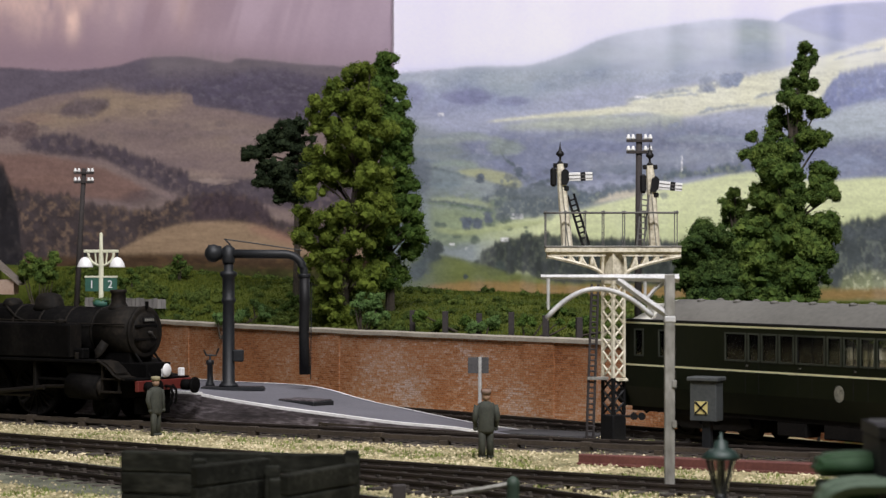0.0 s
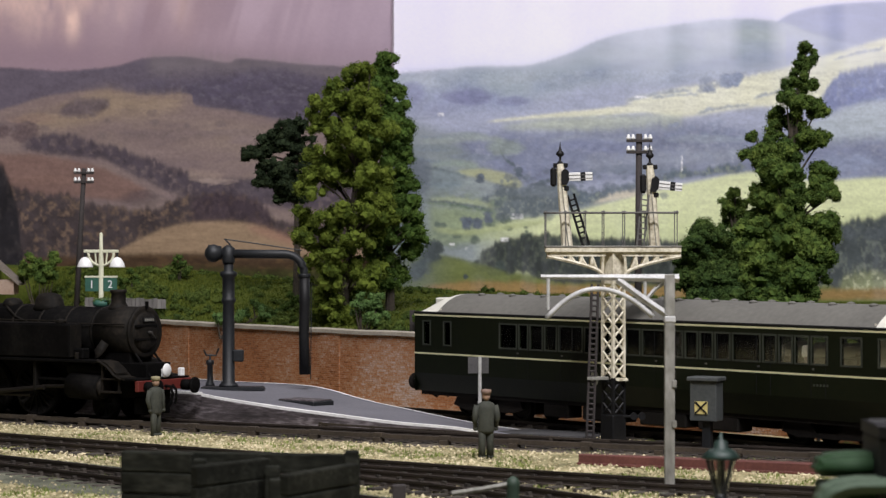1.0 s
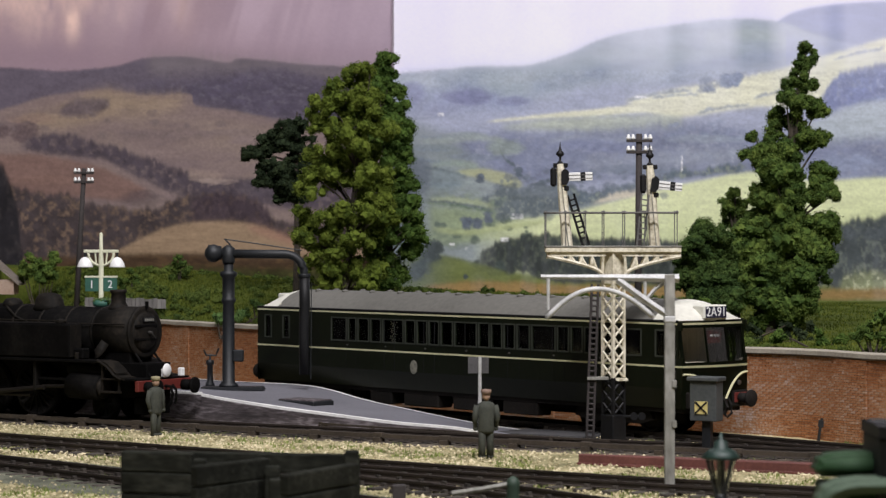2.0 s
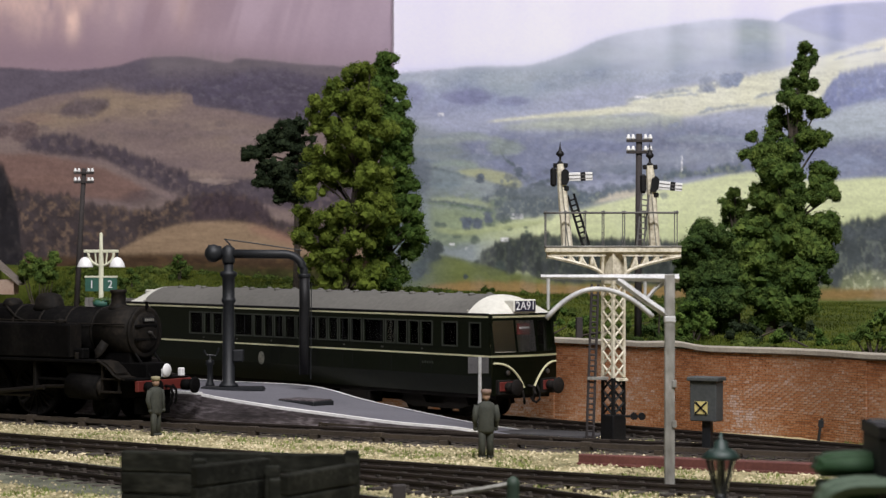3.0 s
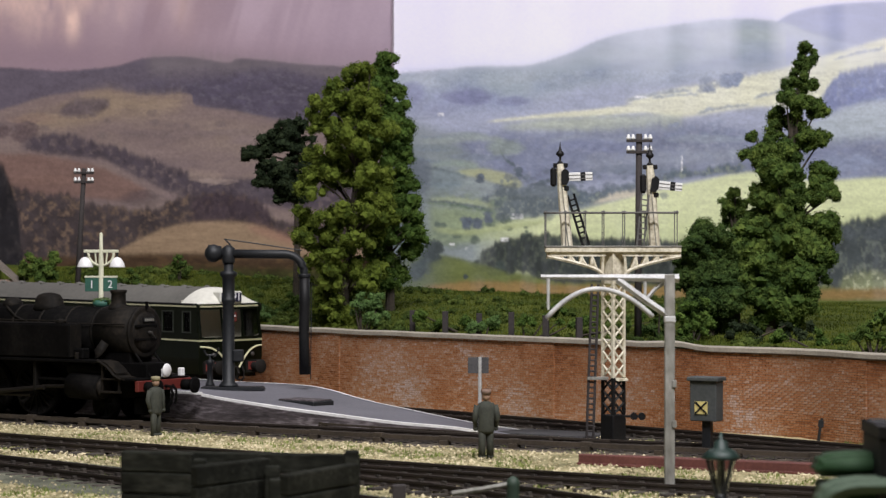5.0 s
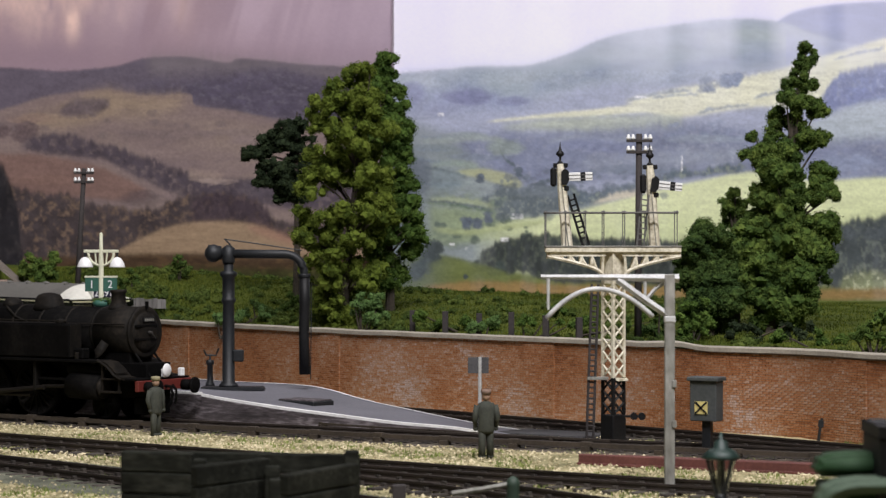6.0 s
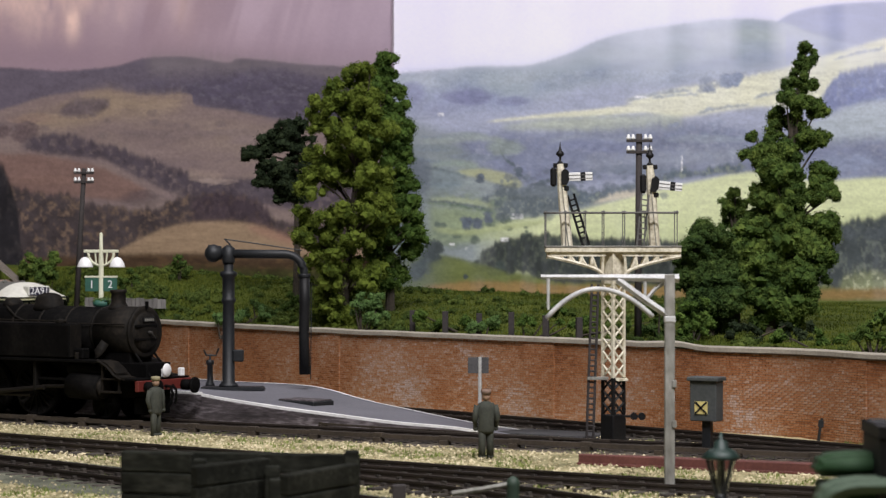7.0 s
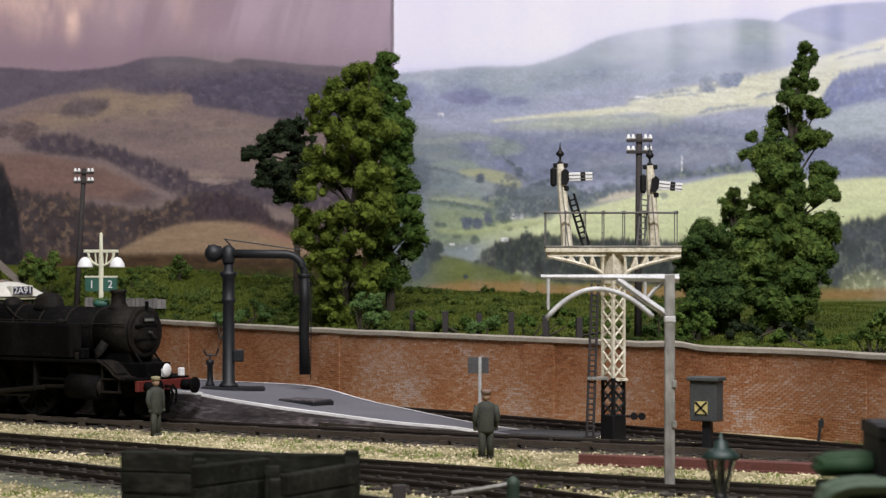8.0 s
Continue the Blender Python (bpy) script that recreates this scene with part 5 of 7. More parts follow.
def crown_tree(label, x, y, z, envelope, trunk_top, material, seed, clumps, size=(2.8, 5.6), per=480):
    """A tree whose crown fills rows of (height, left, right); limbs run from the trunk to the clumps."""
    rng = np.random.default_rng(seed)
    tree = thing("tree", x, y, z, 0, label, "tree")
    e = np.array(envelope, float)
    e = e[np.argsort(e[:, 0])]
    lo, hi = e[0, 0], e[-1, 0]
    tx, tz = trunk_top[0], hi - 5
    bm = tube(B(), [(0, 0, -2), (0.3, 0.2, (lo + hi) * 0.15), (tx * 0.4, 0.3, hi * 0.5), (tx * 0.8, 0, hi * 0.8), (tx, 0, tz)], [2.4, 2.0, 1.5, 0.9, 0.3], 8)
    centres, radii = [], []
    area = np.interp(np.linspace(lo, hi, 60), e[:, 0], e[:, 2] - e[:, 1]) + 4
    area /= area.sum()
    while len(centres) < clumps:
        h = rng.choice(60, p=area) / 59 * (hi - lo) + lo + rng.uniform(-1, 1)
        a, b = np.interp(h, e[:, 0], e[:, 1]), np.interp(h, e[:, 0], e[:, 2])
        r = rng.uniform(*size) * (0.65 + 0.35 * min(1, (b - a) / 30))
        r = min(r, (b - a) * 0.36 + 0.9)
        half = max(0.5, ((b - a) / 2 - r * 0.15) * (1.02 + 0.34 * 1.5 * noise.noise(Vector((h / 5.5, seed, 0)))))
        ang = rng.random() * 6.283
        f = rng.random() ** 0.3
        centres.append(((a + b) / 2 + half * f * math.cos(ang), half * 0.75 * f * math.sin(ang), min(h, hi - r * 0.5)))
        radii.append(r)
    for f in np.linspace(0.55, 0.985, 16):
        a, b = np.interp(lo + (hi - lo) * f, e[:, 0], e[:, 1]), np.interp(lo + (hi - lo) * f, e[:, 0], e[:, 2])
        centres.append(((a + b) / 2 + rng.normal() * 0.8, rng.normal() * 1.5, lo + (hi - lo) * f - 1))
        radii.append(min(3.6, (b - a) * 0.42 + 0.6))
    for k in range(0, clumps, 4):
        c = centres[k]
        root = max(4, c[2] * 0.8 - 3)
        tube(bm, [(np.interp(root, [0, tz], [0, tx]), 0, root), ((c[0] + tx * root / tz) / 2, c[1] / 2, (root + c[2]) / 2 + 1), c], [0.7, 0.45, 0.2], 5)
    part("trunk", bm, M_BARK, tree, "dark brown tapering trunk with thin limbs")
    foliage("crown", centres, radii, material, tree, seed, per)
    return tree


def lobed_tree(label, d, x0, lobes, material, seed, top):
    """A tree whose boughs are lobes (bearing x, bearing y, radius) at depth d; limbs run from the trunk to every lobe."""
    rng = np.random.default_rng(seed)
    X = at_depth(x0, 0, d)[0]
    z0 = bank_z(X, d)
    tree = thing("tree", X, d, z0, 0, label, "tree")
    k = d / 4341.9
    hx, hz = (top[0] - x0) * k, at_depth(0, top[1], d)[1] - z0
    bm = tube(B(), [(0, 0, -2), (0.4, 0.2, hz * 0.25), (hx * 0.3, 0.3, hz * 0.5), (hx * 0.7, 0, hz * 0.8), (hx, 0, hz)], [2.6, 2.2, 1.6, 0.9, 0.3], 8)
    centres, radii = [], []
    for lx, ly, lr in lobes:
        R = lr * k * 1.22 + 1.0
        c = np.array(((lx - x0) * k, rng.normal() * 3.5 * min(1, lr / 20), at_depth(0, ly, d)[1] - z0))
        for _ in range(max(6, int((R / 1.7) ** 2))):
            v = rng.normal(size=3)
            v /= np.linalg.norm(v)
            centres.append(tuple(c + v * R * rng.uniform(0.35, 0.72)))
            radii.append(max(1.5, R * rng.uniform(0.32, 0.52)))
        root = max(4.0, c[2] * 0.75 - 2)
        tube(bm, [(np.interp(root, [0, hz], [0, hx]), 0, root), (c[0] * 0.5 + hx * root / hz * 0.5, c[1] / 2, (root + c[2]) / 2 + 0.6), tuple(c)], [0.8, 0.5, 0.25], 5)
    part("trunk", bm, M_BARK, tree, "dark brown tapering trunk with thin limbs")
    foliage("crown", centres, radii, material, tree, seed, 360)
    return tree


def bush(label, x, y, z, blobs, material, seed, name="bush"):
    """blobs: (x, z, radius) of the lobes; each is broken into small clumps."""
    rng = np.random.default_rng(seed)
    base = thing(name, x, y, z, 0, label, "bush")
    centres, radii = [], []
    for bx, bz, br in blobs:
        for k in range(max(5, int(br * br * 0.16))):
            d = rng.normal(size=3)
            d /= np.linalg.norm(d)
            rr = br * rng.uniform(0.3, 0.95)
            centres.append((bx + d[0] * rr, d[1] * rr * 0.8, max(0.5, bz + d[2] * rr)))
            radii.append(max(1.6, br * rng.uniform(0.16, 0.3)))
    stems = B()
    for k in range(0, len(centres), 5):
        tube(stems, [(blobs[0][0] * 0.3, 0, -2), (centres[k][0] * 0.6, centres[k][1] * 0.5, centres[k][2] * 0.5), centres[k]], [0.6, 0.4, 0.15], 5)
    part("branchwork", stems, M_BARK, base)
    foliage("foliage", centres, np.array(radii) * 1.25, material, base, seed, 150, 0.5)
    return base


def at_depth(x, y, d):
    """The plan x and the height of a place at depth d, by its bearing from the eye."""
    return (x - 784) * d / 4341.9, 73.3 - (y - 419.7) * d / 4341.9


def rows_at(d, x0, rows, z0):
    out = []
    for y, a, b in rows:
        out.append((at_depth(0, y, d)[1] - z0, (a - x0) * d / 4341.9, (b - x0) * d / 4341.9))
    return out


def greenery():
    spec = (("tall yellow-green model tree with clumpy foliage behind the wall", 1165, 610, M_LEAF_LIGHT, 11, 235, (12, 128),
             [(112, 614, 660), (135, 606, 672), (165, 580, 680), (190, 530, 690), (240, 526, 700), (270, 534, 700), (320, 532, 700), (360, 532, 700), (400, 514, 700), (430, 524, 698),
              (470, 530, 690), (520, 552, 665), (570, 560, 615)]),
            ("tall mid-green conical model tree behind the wall", 1200, 690, M_LEAF_MID, 12, 175, (-4, 128),
             [(97, 668, 692), (130, 655, 702), (160, 650, 712), (195, 645, 720), (220, 640, 744), (250, 640, 738), (290, 640, 722), (340, 640, 737), (375, 640, 754), (400, 640, 770),
              (430, 640, 750), (460, 650, 728), (505, 665, 708)]))
    for label, d, x0, m, seed, clumps, top, rows in spec:
        X = at_depth(x0, 0, d)[0]
        z0 = bank_z(X, d)
        crown_tree(label, X, d, z0, rows_at(d, x0, rows, z0), top, m, seed, clumps)
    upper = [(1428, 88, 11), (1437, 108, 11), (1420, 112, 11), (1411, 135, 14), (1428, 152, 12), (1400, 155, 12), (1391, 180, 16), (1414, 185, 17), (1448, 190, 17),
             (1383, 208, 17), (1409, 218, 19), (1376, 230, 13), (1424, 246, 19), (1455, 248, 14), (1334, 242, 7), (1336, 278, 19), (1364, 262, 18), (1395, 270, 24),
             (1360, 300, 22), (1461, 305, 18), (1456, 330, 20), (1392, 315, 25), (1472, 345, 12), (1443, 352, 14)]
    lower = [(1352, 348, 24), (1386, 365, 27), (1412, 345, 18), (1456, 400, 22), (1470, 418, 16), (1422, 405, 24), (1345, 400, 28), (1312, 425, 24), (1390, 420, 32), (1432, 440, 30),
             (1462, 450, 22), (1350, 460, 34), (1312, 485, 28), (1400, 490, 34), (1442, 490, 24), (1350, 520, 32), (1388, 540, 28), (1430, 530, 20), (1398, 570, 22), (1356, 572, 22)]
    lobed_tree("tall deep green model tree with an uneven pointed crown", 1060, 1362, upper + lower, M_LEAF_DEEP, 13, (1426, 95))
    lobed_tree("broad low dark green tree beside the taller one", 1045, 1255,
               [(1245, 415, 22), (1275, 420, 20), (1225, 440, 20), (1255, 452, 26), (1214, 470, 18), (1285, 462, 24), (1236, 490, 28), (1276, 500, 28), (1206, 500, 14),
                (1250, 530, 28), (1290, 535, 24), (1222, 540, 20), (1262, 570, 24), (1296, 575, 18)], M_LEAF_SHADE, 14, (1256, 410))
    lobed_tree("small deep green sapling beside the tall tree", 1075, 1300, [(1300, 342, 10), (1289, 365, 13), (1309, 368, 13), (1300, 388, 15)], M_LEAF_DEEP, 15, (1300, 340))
    # the dark pine with flat layers
    d, x0 = 1262, 524
    X = at_depth(x0, 0, d)[0]
    z0 = bank_z(X, d)
    pine = thing("pine_tree", X, d, z0, 0, "dark flat-layered pine tree behind the wall", "tree")
    rng = np.random.default_rng(31)
    bm = tube(B(), [(0, 0, -2), (0.6, 0, 30), (0, 0, 60), (0.5, 0, 98)], [2.0, 1.6, 1.2, 0.4], 8)
    centres, radii = [], []
    for px_, py_, w, h in ((515, 228, 26, 16), (488, 250, 26, 16), (455, 272, 24, 10), (530, 270, 30, 30), (492, 300, 34, 12), (475, 322, 24, 8), (515, 340, 26, 16), (510, 325, 20, 12)):
        cx, cz = (px_ - x0) * d / 4341.9, at_depth(0, py_, d)[1] - z0
        for k in range(30):
            centres.append((cx + np.clip(rng.normal(), -1.5, 1.5) * w * 0.17, rng.normal() * 3, cz + np.clip(rng.normal(), -1.4, 1.4) * h * 0.16))
            radii.append(rng.uniform(1.6, 3.0))
        tube(bm, [(0.3, 0, cz - 5), (cx * 0.5, 0, cz - 2), (cx, 0, cz)], [0.8, 0.5, 0.3], 5)
    part("trunk", bm, M_BARK, pine)
    foliage("crown", centres, np.array(radii) * 1.2, M_LEAF_PINE, pine, 32, 160, 0.5)
    # bushes on the bank: depth, centre, lobes (x, y, radius) as bearings
    for label, d, m, seed, lobes in (
            ("rounded dark green bush on the embankment", 1345, M_LEAF_DEEP, 41, [(72, 474, 34), (88, 480, 30), (55, 482, 26)]),
            ("small dark green bush on the embankment", 1335, M_LEAF_DEEP, 42, [(318, 477, 24), (322, 468, 18)]),
            ("low green bush beside the lamp", 1330, M_LEAF_DEEP, 43, [(232, 492, 20), (215, 500, 18)]),
            ("pale green round bush close behind the wall", 1128, M_LEAF_PALE, 44, [(640, 550, 32), (670, 548, 30), (655, 535, 24)]),
            ("pale green scrub close behind the wall", 1205, M_LEAF_PALE, 45, [(390, 562, 14), (430, 558, 18), (470, 556, 14)]),
            ("leafy mid-green bush behind the wall", 1030, M_LEAF_MID, 46, [(1225, 555, 34), (1205, 580, 24), (1250, 575, 30), (1215, 600, 20)]),
            ("dark undergrowth below the tall tree", 1010, M_LEAF_PINE, 47, [(1300, 585, 24), (1330, 590, 20), (1400, 585, 26), (1425, 590, 20)]),
            ("dark green bush at the end of the wall", 930, M_LEAF_DEEP, 48, [(1545, 580, 34), (1580, 570, 44), (1520, 598, 18)]),
            ("low dark undergrowth behind the wall", 985, M_LEAF_MID, 49, [(1450, 602, 16), (1485, 604, 14), (1380, 600, 14)]),
            ("green hedge below the dark pine", 1225, M_LEAF_DEEP, 50, [(560, 555, 26), (585, 565, 20), (520, 540, 26), (500, 552, 20)]),
            ("green hedge along the wall", 1105, M_LEAF_MID, 51, [(830, 572, 16), (870, 575, 14), (740, 562, 14), (780, 570, 14)]),
            ("dark green leafy bush beside the telegraph pole", 1040, M_LEAF_SHADE, 53, [(1165, 560, 22), (1185, 585, 20), (1145, 585, 16)]),
            ("dark low bramble close behind the wall", 1212, M_LEAF_SHADE, 54, [(455, 545, 18), (490, 556, 16), (430, 552, 14)]),
            ("pale green leafy weeds behind the wall", 1075, M_LEAF_PALE, 55, [(850, 577, 12), (872, 570, 10), (835, 580, 9)]),
            ("green hedge below the signal", 1060, M_LEAF_MID, 52, [(930, 570, 20), (985, 560, 26), (1030, 572, 20), (1110, 575, 20), (1150, 570, 24)])):
        X0 = at_depth(lobes[0][0], 0, d)[0]
        z0 = bank_z(X0, d) - 1
        blobs = []
        for lx, ly, lr in lobes:
            X, Z = at_depth(lx, ly, d)
            blobs.append((X - X0, Z - z0, lr * d / 4341.9))
        bush(label, X0, d, z0, blobs, m, seed)
    # leafy scrub all over the bank
    rng = np.random.default_rng(77)
    centres, radii = [], []
    while len(centres) < 640:
        x = rng.uniform(-215, 205)
        edge = float(np.interp(x, WALL[:, 0], WALL[:, 1])) + 7
        y = edge + (1380 - edge) * rng.random() ** 1.5
        if noise.noise(Vector((x / 30, y / 60, 9))) > -0.12 and not (x > 135 and y > 960):
            r = rng.uniform(1.2, 3.2)
            centres.append((x, y, bank_z(x, y) + r * 0.3))
            radii.append(r)
    tagged(foliage("bank_scrub", centres, radii, M_LEAF_SCRUB, None, 78, 120, 0.5), "low leafy scrub over the embankment", "scrub", kind="stuff")
    # thin weeds on the ballast
    rng = np.random.default_rng(79)
    spots = []
    while len(spots) < 14000:
        y = rng.uniform(640, 960)
        x = rng.uniform(-1, 1) * (y * 0.19)
        if noise.noise(Vector((x / 16, y / 16, 2))) > 0.12:
            spots.append((x, y, GROUND + 0.2))
    tufts("ballast_weeds", spots, 1.1, M_CESS, 80, "thin yellowish weeds growing through the ballast")


def fence_and_shed():
    base = None
    for x, y in ((730, 567), (788, 567), (905, 572), (966, 576), (1025, 578), (848, 572)):
        d = float(np.interp((x - 784) * 0.25, WALL[:, 0], WALL[:, 1])) + 16
        X, Z = at_depth(x, y, d)
        z0 = bank_z(X, d)
        if base is None:
            base = thing("fence_post", X, d, z0, 0, "short dark timber fence post on the bank", "post", "posts on the embankment")
            part("post", box(B(), -1.3, 1.3, -1.2, 1.2, -2, Z - z0 + 4.5, 0.2), M_TIMBER, base)
        else:
            copy_thing(base, pose(X * MM, d * MM, z0 * MM, 0, 0, random.uniform(-15, 15)))
    # grey fence of upright boards
    X0, Zt = at_depth(150, 528, 1290)
    X1 = at_depth(292, 528, 1275)[0]
    fence = thing("board_fence", X0, 1290, 40, -18, "weathered grey upright board fence on the bank", "fence")
    M_GREYWOOD = mat("weathered_grey_wood", [(0.10, 0.095, 0.09), (0.22, 0.21, 0.2)], 0.9, 0, 5, 1, 0.3, per="object", stretch=(1, 1, 0.3))
    k = 0
    x = 0.0
    while x < (X1 - X0) / math.cos(radians(18)):
        part("board", box(B(), x, x + 2.2, 0, 0.7, -4, Zt - 40 + random.uniform(-0.3, 0.5), 0.1), M_GREYWOOD, fence)
        x += 2.45
    # shed at the far left: grey roof slope
    shed = thing("shed", -252, 1345, 46, 0, "small shed with a grey-brown pitched roof", "shed")
    M_SLATE = mat("shed_roof", [(0.13, 0.11, 0.09), (0.22, 0.19, 0.16)], 0.85, 0, 10, 1.4, 0.3)
    part("wall", box(B(), -30, 18, -8, 8, -4, 4), M_MORTAR, shed)
    part("roof", prism(B(), [(-34, 16), (2, 17), (21, 1.0), (21, 2.4), (2.5, 19), (-34, 18)], 20, Matrix.Translation((0, -10, 0))), M_SLATE, shed)


greenery()
fence_and_shed()


# ---- junction signal on a lattice post ----
def ladder(name, a, b, width, step, material, parent, r=0.22):
    a, b = Vector(a), Vector(b)
    way = (b - a).normalized()
    side = Vector((1, 0, 0)) - way * way.x
    side.normalize()
    lad = part(name, cyl(cyl(B(), a - side * width / 2, b - side * width / 2, r, r, 6), a + side * width / 2, b + side * width / 2, r, r, 6), material, parent)
    n = int((b - a).length / step)
    for k in range(1, n):
        p = a + way * step * k
        part("rung", cyl(B(), p - side * width / 2, p + side * width / 2, r * 0.8, r * 0.8, 5), material, lad)
    return lad


def lattice(parent, half, z0, z1, material, bays):
    """Four corner angles with crossed straps on each side."""
    for sx in (-1, 1):
        for sy in (-1, 1):
            part("corner_angle", box(B(), sx * half - 0.5, sx * half + 0.5, sy * half - 0.5, sy * half + 0.5, z0, z1), material, parent)
    h = (z1 - z0) / bays
    for face in range(4):
        turn = Matrix.Rotation(face * math.pi / 2, 4, "Z")
        for k in range(bays):
            bm = B()
            for a, b in (((-half, half), (1, 1)), ((half, -half), (1, 1))):
                p = turn @ Vector((a[0], -half - 0.15, z0 + k * h))
                q = turn @ Vector((a[1], -half - 0.15, z0 + (k + 1) * h))
                cyl(bm, p, q, 0.42, 0.42, 5)
            part("cross_strap", bm, material, parent)


M_HANDRAIL = mat("dirty_grey_handrail", [(0.07, 0.068, 0.065), (0.19, 0.185, 0.18)], 0.7, 0.1, 6, 0.8, 0.1)


def junction_signal():
    sig = thing("junction_signal", 62.7, 903, GROUND, 0, "white lattice bracket signal with two white arms and a railed landing", "signal")
    g = -GROUND
    post = thing("post", 0, 0, 0, 40)
    post.parent = sig
    lattice(post, 2.7, 25 + g - 3.4, 56 + g, M_SIGNALWHITE, 7)
    lattice(post, 2.7, 8 + g, 25 + g - 3.4, M_BLACK, 3)
    part("base_block", box(B(), -3.4, 3.4, -3.4, 3.4, 0, 8 + g, 0.3), M_BLACK, post, "solid black base casing")
    part("head_block", box(B(), -3.2, 3.2, -3.2, 3.2, 56 + g, 67.6 + g, 0.2), M_SIGNALWHITE, post)
    landing = part("landing", box(B(), -25.2, 24.6, -5, 5, 67.6 + g, 69.6 + g, 0.3), M_SIGNALWHITE, sig, "long cream landing deck")
    part("deck_boards", box(B(), -25.4, 24.8, -5.3, 5.3, 69.6 + g, 70.1 + g, 0.1), M_CONCRETE, landing)
    for s in (-1, 1):
        for y in (-3.6, 3.6):
            pts = [(s * (4 + 20.5 * f), y, 59.6 + g + 6.6 * f ** 0.6) for f in np.linspace(0, 1, 12)]
            web = part("curved_bracket", tube(B(), pts, 0.75, 6), M_SIGNALWHITE, sig)
            part("bracket_flange", box(B(), min(s * 3, s * 24.5), max(s * 3, s * 24.5), y - 0.5, y + 0.5, 66.2 + g, 67.7 + g), M_SIGNALWHITE, web)
            for k in range(9):
                x = 4.4 + k * 2.0
                z = 59.6 + 6.6 * ((x - 4) / 20.5) ** 0.6
                bm = cyl(B(), (s * x, y, z + g), (s * (x + (1.9 if k % 2 else -0.5)), y, 66.8 + g), 0.6, 0.5, 5)
                part("web_strut", bm, M_SIGNALWHITE, web)
    # railing
    for y in (-5, 5):
        rail = part("handrail", cyl(B(), (-25.4, y, 82.2 + g), (23.2, y, 82.2 + g), 0.34, 0.34, 6), M_HANDRAIL, sig, "thin grey handrail")
        for x in (-25, -17.8, -10.5, -3.8, 3.8, 12, 23):
            part("stanchion", cyl(B(), (x, y, 70 + g), (x, y, 83.0 + g), 0.22, 0.22, 6), M_HANDRAIL, rail)
            part("knob", ball(B(), (x, y, 82.3 + g), 0.62, 8), M_HANDRAIL, rail)
    # dolls with arms
    for x, xt, z1, arm_z, tilt in ((-17, -19.6, 100.2, 95.3, 2), (15.2, 13.4, 99.6, 92.8, -6)):
        doll = part("doll_post", tube(B(), [(x, 0, 69.8 + g), ((x + xt) / 2, 0, 85 + g), (xt, 0, z1 + g)], [2.1, 1.8, 1.5], 8), M_SIGNALWHITE, sig, "white square signal post")
        part("finial", lathe(B(), [(1.0, 0), (1.1, 0.6), (0.5, 1.0), (0.4, 2.4), (1.5, 3.4), (1.5, 4.0), (0.6, 5.0), (0.3, 6.2), (0.08, 8.2)], 10, Matrix.Translation((xt, 0, z1 + g))), M_BLACK, doll, "black spiked finial", True)
        arm = part("arm", box(B(), 2.6, 11.8, -0.2, 0.2, -1.6, 1.5, 0.1), M_WHITE, doll, "white signal arm with a black stripe")
        arm.matrix_basis = pose(xt * MM, -1.9 * MM, (arm_z + g) * MM, 0, -tilt, 0)
        for zz in (-0.75, 0.55):
            part("rib", box(B(), 2.6, 11.8, -0.34, -0.18, zz - 0.12, zz + 0.12), M_HANDRAIL, arm)
        part("stripe", box(B(), 7.4, 9.2, -0.3, 0.3, -1.65, 1.55), M_BLACK, arm)
        part("spectacle", prism(B(), [(0.2, -2.8), (2.4, -2.8), (3.2, -1.2), (3.2, 2.0), (1.8, 3.2), (0.4, 2.0)], 0.8, Matrix.Translation((0, -0.4, 0))), M_BLACK, arm)
        part("lamp", box(B(), xt - 3.6, xt - 1.3, -1.3, 1.3, arm_z - 3.4 + g, arm_z + 3.6 + g, 0.7), M_BLACK, doll, "black signal lamp case")
        part("lamp_bracket", box(B(), xt - 2.6, xt + 2.8, -0.9, 0.9, z1 - 1.4 + g, z1 + 0.3 + g, 0.3), M_BLACK, doll)
        part("counter_lever", box(B(), xt + 1.2, xt + 3.2, -1.6, -0.8, arm_z - 5.0 + g, arm_z - 3.2 + g, 0.3), M_BLACK, doll)
        part("down_rod", cyl(B(), (xt + 0.4, -1.9, arm_z - 2 + g), (x + 0.4, -2.2, 70 + g), 0.16, 0.16, 5), M_CONCRETE, doll)
    ladder("ladder", (-15.6, 3, 89 + g), (-9.8, 3, 70 + g), 2.4, 2.1, M_BLACK, sig, 0.46)
    ladder("ladder", (11.4, -4, 89 + g), (9.6, -4, 70 + g), 2.6, 2.1, M_HANDRAIL, sig, 0.36)
    ladder("ladder", (-6.9, -3, 56 + g), (-8.9, -3, 0), 2.4, 2.0, M_TIMBER, sig, 0.5)
    part("ladder_stay", box(B(), -9.8, -2, -4.2, -1.2, 20.9 + g, 22.0 + g, 0.1), M_CONCRETE, sig)
    part("white_foot", box(B(), -1, 5.2, -3.2, 3.0, 20.4 + g, 21.4 + g, 0.1), M_SIGNALWHITE, sig)
    lever = part("balance_lever", box(B(), 3.4, 10.5, -1.4, -0.6, 6.9 + g, 7.8 + g, 0.1), M_BLACK, sig)
    for x in (7.5, 10.4):
        part("weight", cyl(B(), (x, -2.4, 7.4 + g), (x, 0.4, 7.4 + g), 1.35, 1.35, 12), M_BLACK, lever)


junction_signal()


